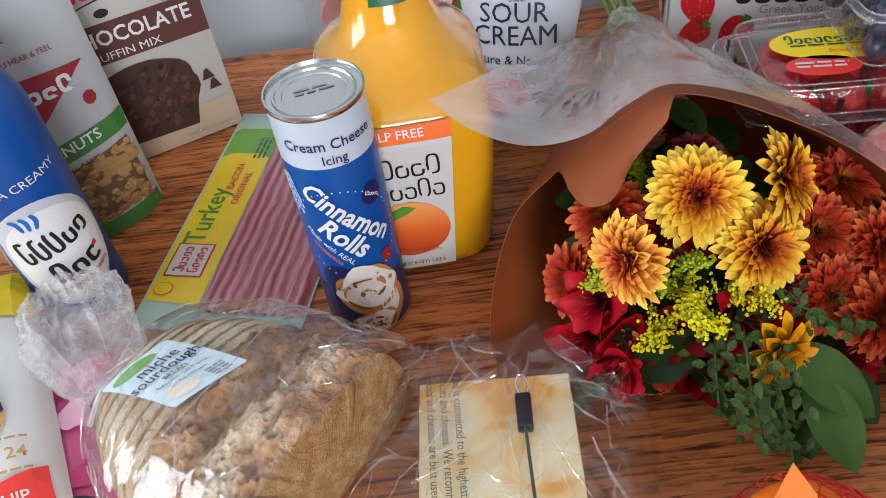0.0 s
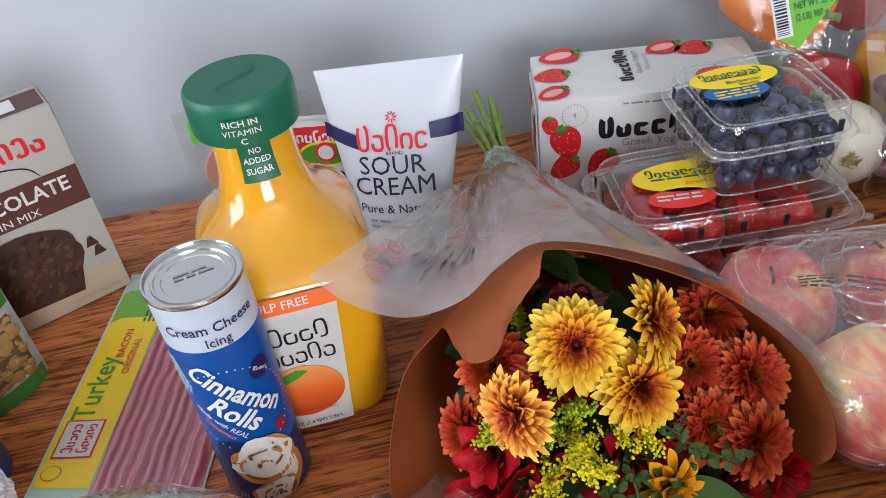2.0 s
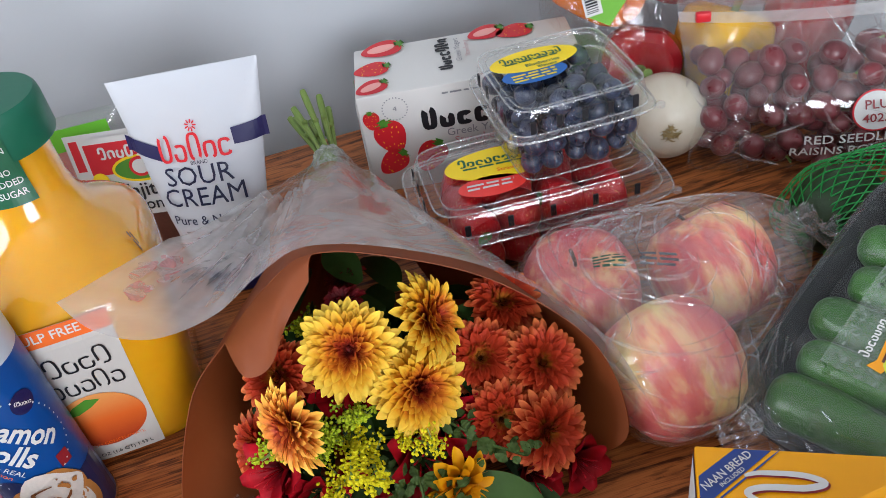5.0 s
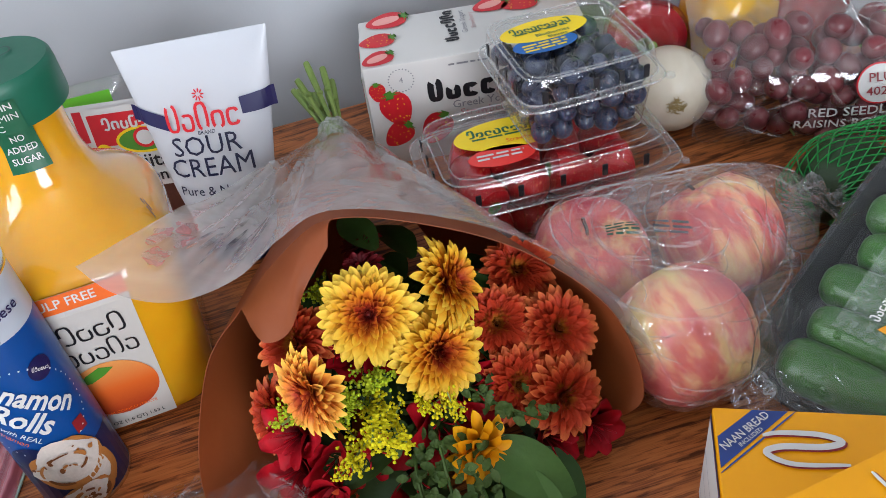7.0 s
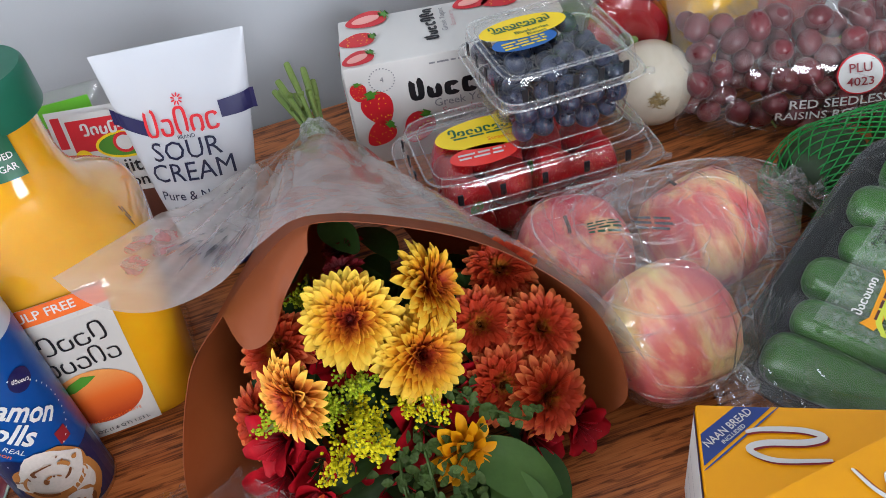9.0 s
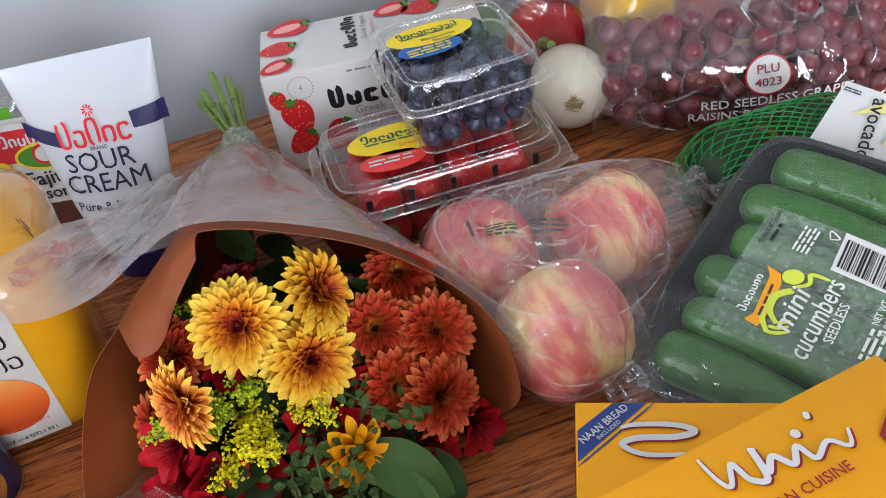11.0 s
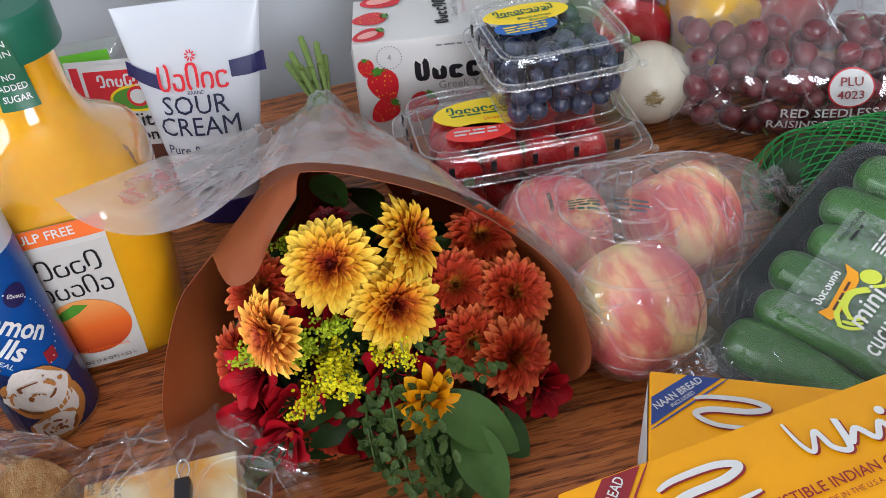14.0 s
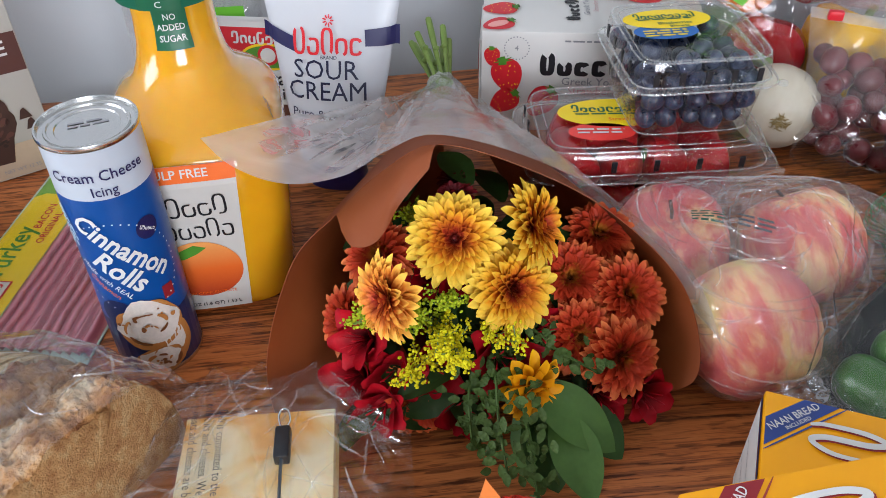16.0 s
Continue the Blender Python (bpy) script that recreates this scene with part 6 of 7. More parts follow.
def cucumber_tray():
    """A tray propped on the avocados: x along the row of cucumbers, -y along each one."""
    ex, ey, ez = Vector((0.8472, 0.4137, 0.3334)), Vector((-0.438, 0.899, -0.0027)), Vector((-0.3009, -0.1437, 0.9428))
    m = Matrix.Translation((0.3287, 0.2733, 0.7515)) @ Matrix((ex, ey, ez)).transposed().to_4x4()
    L, W = 0.198, 0.160
    ob = thing("cucumber_tray", m, "black foam tray of mini cucumbers under stretched film", "tray")
    cx, cy = L / 2 - 0.004, -W / 2 + 0.002
    tray = [ring(L / 2 * k, W / 2 * kk, z, 64, 7, (cx, cy)) for k, kk, z in ((0.86, 0.84, 0.0), (0.90, 0.88, 0.002), (0.98, 0.97, 0.028), (1.0, 1.0, 0.0305), (0.995, 0.99, 0.0325), (0.965, 0.955, 0.031), (0.90, 0.88, 0.007), (0.85, 0.82, 0.004))]
    part("tray_body", loft_bm(tray), plain("black_foam", "1a1c1f", 0.5, 0.2, 200, 0.4), ob, "black moulded foam tray")
    part("wrap", loft_bm([ring(L / 2 * k, W / 2 * k, z, 64, 7 if z < 0.035 else 5, (cx, cy)) for k, z in ((0.97, 0.003), (1.006, 0.030), (0.995, 0.0335), (0.90, 0.0385), (0.6, 0.0415), (0.2, 0.0415))], (False, True)), film("stretch_film", 0.004, 0.4, 16, rough=0.08, sheen=0.6, ridge=0.3), ob, "clear stretched film")
    skin = cuc_skin()
    r = rng(6)
    for x, y0, ln, rad in ((0.024, -0.015, 0.118, 0.0165), (0.0535, -0.018, 0.116, 0.0135), (0.082, -0.010, 0.125, 0.0145), (0.1105, -0.018, 0.116, 0.0135), (0.139, -0.009, 0.125, 0.0145), (0.1705, -0.014, 0.12, 0.0160)):
        bend = r.uniform(0.001, 0.005)

        def rr(t, rad=rad):
            e = min(t, 1 - t)
            return rad * min(1, (1 - (1 - min(1, e / 0.15)) ** 2)) ** 0.5 * (0.94 + 0.06 * math.sin(7 * t)) + 0.0004
        z = 0.0395 - rad
        bm = tube_bm([(x + 0.001 * r.uniform(-1, 1), y0, z - 0.002), (x + bend, y0 - ln * 0.5, z), (x, y0 - ln, z - 0.002)], rr, 22, 40)
        solo("cucumber", bm, skin, "small smooth dark green cucumber", "cucumber", m, "cucumbers in the tray")

    def f(u, v, d):
        return Vector((u, v, 0.0422 + d - 0.05 * max(0, abs(v + 0.078) - 0.05)))
    p = Print(f, ob, 0.012)
    w = Nodes("misted_label")
    mist = w.noise(260, 4)
    tr, df = w.n("BsdfTransparent"), w.n("BsdfPrincipled", Base_Color=lin("9aa89c"), Roughness=0.4)
    lab = w.finish(w.n("MixShader", Fac=w.n("MapRange", Value=mist, i1=0.36, i2=0.64, i3=0.16, i4=0.52).outputs[0], i1=tr.outputs[0], i2=df.outputs[0]).outputs[0])
    p.rect(0.048, -0.128, 0.133, -0.034, lab, 1, "label", "half-clear grey-green label")
    lime = plain("lime_ink", "cfd84a", 0.4, 0.05)
    p.text("mini", 0.0735, -0.0755, 0.0165, M_WHITE, 5, turn=2, bold=0.008, slant=0.2)
    p.text("cucumbers", 0.075, -0.0895, 0.0165, M_WHITE, 5, turn=3, bold=0.008, slant=0.2, wide=0.72)
    p.text("SEEDLESS", 0.0775, -0.0995, 0.0078, M_WHITE, 5, turn=5, bold=0.008, wide=0.8)
    p.mark(0.074, -0.0505, 0.026, 0.006, M_WHITE, 7, 71, 5, 5)
    p.poly([(0.0575, -0.0555), (0.063, -0.0585), (0.0885, -0.055), (0.094, -0.0505), (0.0925, -0.0595), (0.087, -0.063), (0.063, -0.0655), (0.0565, -0.064)], M_ORANGEY, 3, "brand_ribbon")
    p.bars(0.075, -0.061, 0.024, 1, 0.003, M_BROWN, 4, 7, 3)
    for k, (x, y, big) in enumerate(((0.071, -0.0665, 0.015), (0.074, -0.0685, 0.011))):
        p.stroke([(x - big, y - 0.004), (x - big * 0.5, y + 0.003), (x + big * 0.4, y + 0.004), (x + big, y - 0.003)], 0.0034, lime, 3 + 0.5 * k, "printed_vegetable")
    for k in range(3):
        p.stroke([(0.056 + 0.0035 * k, -0.068 - 0.001 * k), (0.0575 + 0.0035 * k, -0.0745), (0.061 + 0.0035 * k, -0.080 + 0.001 * k)], 0.0022, lime, 3 + 0.2 * k, "printed_vegetable")
    p.disc(0.0935, -0.0665, 0.005, 0.006, lime, 3, "printed_vegetable", 20)
    p.stroke([(0.087, -0.069), (0.093, -0.076), (0.099, -0.0745), (0.1, -0.085)], 0.0026, lime, 3.4, "printed_vegetable")
    p.text("Product of Canada", 0.1185, -0.0395, 0.0042, M_BLACK, 5, bold=0.01, wide=0.8)
    p.bars(0.1165, -0.0455, 0.014, 1, 0.0036, M_BLACK, 5, 0, 12)
    p.bars(0.119, -0.0585, 0.019, 4, 0.0026, M_WHITE, 5, 0, 12)
    p.stroke([(0.124, -0.073), (0.1295, -0.071), (0.1265, -0.0775), (0.124, -0.073)], 0.0009, M_WHITE, 5, "recycling_mark")
    p.poly([(0.1068, -0.0815), (0.1325, -0.0785), (0.1308, -0.1165), (0.1058, -0.1205)], M_WHITE, 2, "barcode_panel")
    r = rng(9)
    bm = bmesh.new()
    y = -0.0835
    while y > -0.1155:
        wd = r.choice((0.0004, 0.0004, 0.0008, 0.0012))
        k = 0.08 * (y + 0.1)
        bm.faces.new([bm.verts.new(q) for q in ((0.1085 + k, y, 0), (0.1275 + k, y + 0.0022, 0), (0.1275 + k, y + 0.0022 - wd, 0), (0.1085 + k, y - wd, 0))])
        y -= wd + r.choice((0.0004, 0.0007, 0.001))
    tagged(p.put(bm, M_BLACK, "barcode", 3), kind="stuff")
    p.text("NET WT", 0.0935, -0.1155, 0.0052, M_WHITE, 5, turn=4, bold=0.008, wide=0.8)
    p.text("14 OZ (396 g)", 0.092, -0.1215, 0.0052, M_WHITE, 5, turn=4, bold=0.008, wide=0.72)
    p.bars(0.074, -0.118, 0.02, 3, 0.0034, M_WHITE, 5, 4, 15)


M_ORANGEY = plain("orange_ribbon", "f0a01e", 0.4, 0.05)
cucumber_tray()


# ---- meal boxes ----
def meal_box(m, w, d, h, band, seed, label):
    ob = thing("meal_box", m, label, "box", "boxes of ready meals")
    part("carton", box_bm(w, d, h, 0.0012), M_GOLD, ob, "amber yellow carton")
    p = Print(face_top(h), ob)
    x0, y1 = -w / 2, d / 2
    p.poly([(x0 + 0.001, y1 - 0.036), (x0 + 0.001, y1 - 0.018), (x0 + 0.019, y1 - 0.001), (x0 + 0.036, y1 - 0.001)], band, 1, "printed_corner")
    p.stroke([(x0 + 0.001, y1 - 0.0385), (x0 + 0.0395, y1 - 0.001)], 0.001, band, 1)
    p.text("NAAN BREAD", x0 + 0.0142, y1 - 0.0142, 0.0060, M_WHITE, 3, turn=43, bold=0.012, wide=0.85)
    p.text("INCLUDED", x0 + 0.0165, y1 - 0.0178, 0.0032, M_WHITE, 3, turn=43, bold=0.01)
    sx, sy = (0.0, 0.0) if seed == 1 else (0.014, 0.002)
    letters = [([(0.058, -0.0165), (0.05, -0.0145), (0.032, -0.0145), (0.0225, -0.018), (0.031, -0.0215), (0.05, -0.0225), (0.0575, -0.0265), (0.046, -0.032), (0.021, -0.031)], 0.0032)]
    word = []
    if seed == 2:
        word = [[(0.0, 0.064), (0.001, 0.053), (0.004, 0.048), (0.010, 0.056), (0.012, 0.047), (0.018, 0.044), (0.021, 0.058), (0.020, 0.046), (0.026, 0.051), (0.031, 0.044), (0.037, 0.050), (0.040, 0.042), (0.049, 0.046), (0.055, 0.040), (0.060, 0.047)], [(0.0512, 0.0611), (0.0498, 0.0575)]]
    for dx, dy, mt, ly in ((0.0008, -0.0008, M_DKRED, 2), (0, 0, M_WHITE, 3)):
        for pts, wd in letters:
            p.stroke([(x0 + 0.08 - u + sx + dx, y1 + v + sy + dy) for u, v in pts], wd * 1.1, mt, ly, "brand_stroke")
        for pts in word:
            p.stroke([(u + dx, v + dy) for u, v in pts], 0.0028, mt, ly, "brand_stroke")
        if word:
            p.disc(0.0408 + dx, 0.0547 + dy, 0.0021, 0.0021, mt, ly, "brand_dot")
    p.text("IRRESISTIBLE INDIAN CUISINE", x0 + 0.104, y1 - 0.0365, 0.0066, M_DKRED, 3, bold=0.008)
    p.text("MADE IN THE U.S.A.", x0 + 0.104, y1 - 0.0425, 0.0034, M_DKRED, 3)
    hexa = [(0.0795 + 0.0135 * math.cos(a), 0.031 + 0.0145 * math.sin(a)) for a in [math.pi / 6 + math.pi / 3 * i for i in range(6)]]
    p.poly(hexa, M_DKRED, 3, "printed_badge")
    p.text("33G", 0.079, 0.0345, 0.0095, M_WHITE, 4, bold=0.012)
    p.text("PROTEIN", 0.0795, 0.0275, 0.0046, M_WHITE, 4, bold=0.01)
    p.poly([(x0 + 0.001, -d / 2 + 0.001), (w / 2 - 0.001, -d / 2 + 0.001), (w / 2 - 0.001, -d / 2 + 0.016), (x0 + 0.001, -d / 2 + 0.022)], M_DKRED, 1, "printed_band")
    s = Print(lambda u, v, dd: Vector((-w / 2 - dd, u, v)), ob)
    s.rect(-d / 2 + 0.001, 0.001, d / 2 - 0.001, h - 0.008, M_CARD, 1, "white_flap")
    for k in range(3):
        s.rect(-d / 2 + 0.001, 0.01 + 0.017 * k, d / 2 - 0.001, 0.0108 + 0.017 * k, M_GREY, 2, "flap_edge")
    s.rect(-d / 2 + 0.001, h - 0.007, d / 2 - 0.001, h - 0.003, M_NAVY, 1, "printed_band")
    f = Print(lambda u, v, dd: Vector((u, d / 2 + dd, v)), ob)
    f.rect(-w / 2 + 0.001, 0.001, w / 2 - 0.001, h - 0.003, M_CARD2, 1, "side_panel")
    return ob


M_CARD2 = plain("brown_board", "c8a37c", 0.6, 0.15)


def seat(corner, yaw, w, d, h):
    """Pose of a box whose far left corner is given."""
    c, s = math.cos(radians(yaw)), math.sin(radians(yaw))
    return on_table(corner[0] + c * w / 2 + s * d / 2, corner[1] + s * w / 2 - c * d / 2, yaw, h)


meal_box(seat((0.271, 0.221), -27, 0.2, 0.14, 0), 0.2, 0.14, 0.0776, plain("blue_corner", "263f83", 0.4, 0.08), 1, "amber carton of ready meal with blue corner band")
meal_box(seat((0.184, 0.136), 3.8, 0.197, 0.14, 0.0786), 0.197, 0.14, 0.053, M_DKRED, 2, "amber carton of ready meal with maroon corner band lying across another")


# ---- onion, peppers, grapes, avocados ----
def onion():
    ob = thing("white_onion", on_table(0.437, 0.549) @ pose(0, 0, 0.0366, 84, 0, -20), "round white onion with dry root end", "onion")
    prof = [(0.002, -0.99), (0.2, -0.985), (0.5, -0.9), (0.8, -0.65), (0.98, -0.2), (1.0, 0.1), (0.9, 0.5), (0.65, 0.8), (0.35, 0.95), (0.16, 1.0), (0.03, 1.02)]
    w = Nodes("onion_skin")
    veins = w.n("TexNoise", Vector=w.coords((90, 90, 8)), Scale=1.0, Detail=3.0).outputs[0]
    col = w.mix(veins, lin("d3ccbc"), lin("bfb49e"))
    b = w.n("BsdfPrincipled", Base_Color=col, Roughness=0.4, Normal=w.bump(veins, 0.15, 0.001))
    b.inputs["Subsurface Weight"].default_value = 0.2
    b.inputs["Subsurface Radius"].default_value = (0.005, 0.004, 0.003)
    part("bulb", lathe_bm([(a * 0.0365, -z * 0.033) for a, z in prof][::-1], 40), w.finish(b.outputs[0]), ob)
    bm = bmesh.new()
    r = rng(2)
    for k in range(60):
        a, q = r.uniform(0, 6.28), 0.006 * r.random() ** 0.5
        p = Vector((q * math.cos(a), q * math.sin(a), 0.0315))
        tube_bm([p, p + Vector((r.uniform(-0.003, 0.003), r.uniform(-0.003, 0.003), 0.003)), p + Vector((r.uniform(-0.005, 0.005), r.uniform(-0.005, 0.005), 0.002))], 0.0003, 4, 3, bm=bm)
    part("roots", bm, plain("dry_roots", "a08a5c", 0.9, 0.4), ob, "dry tangled root hairs", kind="stuff")


onion()


def pepper(name, m, r, h, hexa, hexb, label):
    ob = thing(name, m, label, "pepper", "peppers in the bag")
    prof = [(0.10, 0.80), (0.25, 0.82), (0.42, 0.92), (0.72, 0.98), (0.92, 0.86), (1.0, 0.55), (0.97, 0.1), (0.88, -0.4), (0.74, -0.8), (0.5, -0.98), (0.2, -0.95), (0.02, -0.9)]
    rings = []
    n = 48
    for k, z in prof:
        rings.append([Vector((r * k * math.cos(a) * (1 - 0.10 * (0.5 + 0.5 * math.cos(4 * a)) ** 2), r * k * math.sin(a) * (1 - 0.10 * (0.5 + 0.5 * math.cos(4 * a)) ** 2), h * z / 2)) for a in [2 * math.pi * i / n for i in range(n)]])
    w = Nodes(name + "_skin")
    col = w.mix(w.noise(18, 2), lin(hexa), lin(hexb))
    part("flesh", loft_bm(rings), w.finish(w.n("BsdfPrincipled", Base_Color=col, Roughness=0.16, Normal=w.bump(w.noise(60, 2), 0.06, 0.002)).outputs[0]), ob)
    part("stalk", tube_bm([(0, 0, h * 0.38), (0.002, 0, h * 0.48), (0.006, 0.003, h * 0.62)], lambda t: 0.0075 - 0.004 * min(1, t * 2) + 0.002 * max(0, t - 0.7), 10), M_STEM, ob, "cut green stalk")
    return ob


def peppers():
    pepper("orange_pepper", on_table(0.424, 0.66) @ pose(0, 0, 0.125, 100, 20, 40), 0.040, 0.092, "d8620c", "ef8a1c", "glossy orange bell pepper")
    pepper("red_pepper", on_table(0.52, 0.68) @ pose(0, 0, 0.118, 10, 15, 30), 0.042, 0.09, "8f0f14", "bd1c1e", "glossy red bell pepper")
    pepper("red_pepper", on_table(0.452, 0.625) @ pose(0, 0, 0.045, 70, 10, -30), 0.041, 0.092, "7d0f18", "a8181f", "glossy dark red bell pepper")
    pepper("yellow_pepper", on_table(0.515, 0.598) @ pose(0, 0, 0.047, -10, 25, 0), 0.043, 0.088, "dba00c", "f0c01f", "glossy yellow bell pepper")
    pepper("orange_pepper", on_table(0.60, 0.672) @ pose(0, 0, 0.12, 60, 10, 60), 0.040, 0.09, "d8620c", "ef8a1c", "glossy orange bell pepper")
    pepper("red_pepper", on_table(0.60, 0.60) @ pose(0, 0, 0.045, 20, 40, 60), 0.042, 0.09, "8f0f14", "bd1c1e", "glossy red bell pepper")
    ob = thing("pepper_bag", on_table(0.505, 0.645), "clear plastic bag of mixed peppers with green label", "bag")
    bag = [ring(0.128 * k, 0.075 * kk, z, 56, 3.2, (dx, dy)) for k, kk, z, dx, dy in ((0.7, 0.6, 0.001, 0, 0), (0.95, 0.9, 0.01, 0, 0), (1.0, 1.0, 0.05, 0, 0), (1.0, 0.95, 0.11, 0, 0.01), (0.98, 0.75, 0.16, 0, 0.02), (0.95, 0.35, 0.20, 0, 0.035), (0.93, 0.04, 0.23, 0, 0.05))]
    for rr in bag:
        for v in rr:
            v += Vector((0.006 * noise.noise(v * 30), 0.006 * noise.noise(v * 30 + Vector((5, 0, 0))), 0))
    part("bag_body", loft_bm(bag), film("pepper_bag_film", 0.02, 0.5, 14, ridge=0.5), ob, "clear glossy film")

    def f(u, v, d):
        return Vector((u, -0.048 + (v - 0.14) * 0.62 - d - 0.5 * u * u, v))
    p = Print(f, ob, 0.02)
    p.poly([(-0.122, 0.128), (-0.105, 0.118), (-0.02, 0.175), (-0.02, 0.222), (-0.122, 0.222)], M_LIME2, 2, "label", "lime green label")
    p.rect(-0.124, 0.128, -0.108, 0.168, M_WHITE, 3, "barcode_panel")
    r = rng(2)
    bm = bmesh.new()
    y = 0.13
    while y < 0.166:
        k = r.choice((0.0005, 0.001, 0.0014))
        bm.faces.new([bm.verts.new(q) for q in ((-0.122, y, 0), (-0.111, y, 0), (-0.111, y + k, 0), (-0.122, y + k, 0))])
        y += k + r.choice((0.0006, 0.001))
    tagged(p.put(bm, M_BLACK, "barcode", 4), kind="stuff")
    for s, v in (("WASH BEFORE USING", 0.163), ("6 PEPPERS", 0.155), ("NET WT 32 OZ", 0.147), ("(2 LB) 907 g", 0.139)):
        p.text(s, -0.104, v, 0.0066, M_DKGREEN, 4, align="LEFT", bold=0.01, wide=0.9)
    p.bars(-0.06, 0.188, 0.08, 1, 0.012, M_WHITE, 3, 0, 8, "brand_mark")


peppers()


def grape_front(u, v):
    """The sloping front of the grape bag: u along, v up it."""
    z = v * 0.82
    y = 0.0 + 0.56 * v - 0.028 * math.sin(math.pi * min(1, max(0, v / 0.14))) + 0.02 * (u / 0.13) ** 2
    return Vector((u, y, z))


def grapes():
    m = on_table(0.562, 0.452, -19)
    ob = thing("grape_bag", m, "clear zip bag of red seedless grapes", "bag")
    w = 0.135

    def front(a, b):
        p = grape_front((a - 0.5) * 2 * w, b * 0.215)
        p += Vector((0, 1, 0)) * 0.004 * noise.noise((a * 6, b * 7, 1)) + Vector((0, 0, 1)) * 0.003 * noise.noise((a * 6, b * 7, 4))
        p.z = max(p.z, 0.001)
        return p
    fm = film("zip_bag_film", 0.012, 0.4, 14, rough=0.06, sheen=1.0, ridge=1.0)
    part("bag_front", grid_bm(front, 36, 36), fm, ob, "clear film with vent holes")
    folds(lambda a, b: front(a, b) + Vector((0, -0.002, 0.002)), 50, 9, ob, 0.2, 0.0012)

    def back(a, b):
        p = grape_front((a - 0.5) * 2 * w, b * 0.215)
        k = math.sin(math.pi * a) ** 0.5 * (1 - b) ** 0.6
        return Vector((p.x, p.y + 0.075 * k + 0.001, max(0.001, p.z * (1 - 0.5 * k * (1 - b)))))
    part("bag_back", grid_bm(back, 20, 20), fm, ob)

    def f(u, v, d):
        p = grape_front(u, v)
        return p + Vector((0, -0.83, 0.56)) * (0.003 + d)
    p = Print(f, ob, 0.02)
    p.rect(-w, 0.127, w, 0.134, M_SLEEVE, 1, "zip_track", "white zip track")
    part("slider", box_bm(0.012, 0.006, 0.008, 0.0012, f(-0.117, 0.128, 0)), M_RED, ob, "red plastic slider")
    p.disc(0.004, 0.061, 0.0185, 0.0175, M_RED, 1, "printed_badge")
    p.disc(0.004, 0.061, 0.0172, 0.0162, M_WHITE, 2, "printed_badge")
    p.text("PLU", 0.004, 0.0665, 0.0105, M_DKRED, 3, bold=0.008, wide=1.05)
    p.text("4023", 0.004, 0.055, 0.0105, M_DKRED, 3, bold=0.008, wide=1.05)
    p.text("RED SEEDLESS GRAPES", -0.050, 0.0375, 0.0125, M_WHITE, 2, align="LEFT", bold=0.012)
    p.text("RAISINS ROUGES SANS", -0.060, 0.0255, 0.0118, M_WHITE, 2, align="LEFT", bold=0.012)
    p.rect(-w + 0.001, 0.138, w - 0.001, 0.192, film("rosy_header", 0.32, 0.2, 20, haze_colour=lin("b0706c")), 1, "header", "rosy printed header strip")
    p.text("PRODUCE OF U.S.A.", -0.085, 0.168, 0.0105, M_WHITE, 3, align="LEFT", bold=0.014)
    p.text("PRODUIT DES É.-U.", -0.085, 0.154, 0.0105, M_WHITE, 3, align="LEFT", bold=0.014)
    bm = bmesh.new()
    bmesh.ops.create_uvsphere(bm, u_segments=20, v_segments=14, radius=1.0)
    for v in bm.verts:
        v.co = Vector((v.co.x * 0.0098, v.co.y * 0.0098, v.co.z * 0.0122))
    me = mesh_of("grape", bm, M_GRAPE)
    r = rng(21)
    spots = []
    tries = 0
    while len(spots) < 96 and tries < 9000:
        tries += 1
        u, v = r.uniform(-w + 0.016, w - 0.016), r.uniform(0.006, 0.112)
        if v < 0.02 and abs(u) > 0.1:
            continue
        dep = r.choice((0.009, 0.010, 0.012, 0.024, 0.026))
        q = grape_front(u, v) + Vector((0, 0.83, -0.56)) * dep
        if q.z < 0.0095:
            q.z = 0.0095
        if all((q - o).length > 0.0172 for o in spots):
            spots.append(q)
    for q in spots:
        g = new("grape", me)
        g.matrix_world = m @ Matrix.Translation(q) @ Euler((r.uniform(0, 6), r.uniform(0, 6), r.uniform(0, 6))).to_matrix().to_4x4() @ Matrix.Scale(r.uniform(0.88, 1.12), 4)
        tagged(g, "dusky red seedless grape", "grape", "grapes in the zip bag")
    bm = bmesh.new()
    for k in range(9):
        u, v = r.uniform(-0.1, 0.1), r.uniform(0.02, 0.12)
        a = grape_front(u, v) + Vector((0, 0.83, -0.56)) * 0.018
        b = a + Vector((r.uniform(-0.02, 0.02), -0.006, r.uniform(-0.012, 0.012)))
        b.z = max(b.z, 0.004)
        a.z = max(a.z, 0.004)
        tube_bm([a, (a + b) / 2 + Vector((0, 0, 0.002)), b], 0.0011, 6, 5, bm=bm)
    solo("grape_stems", bm, M_STEM, "thin green grape stalks among the grapes", "stalk", m, kind="stuff")


grapes()


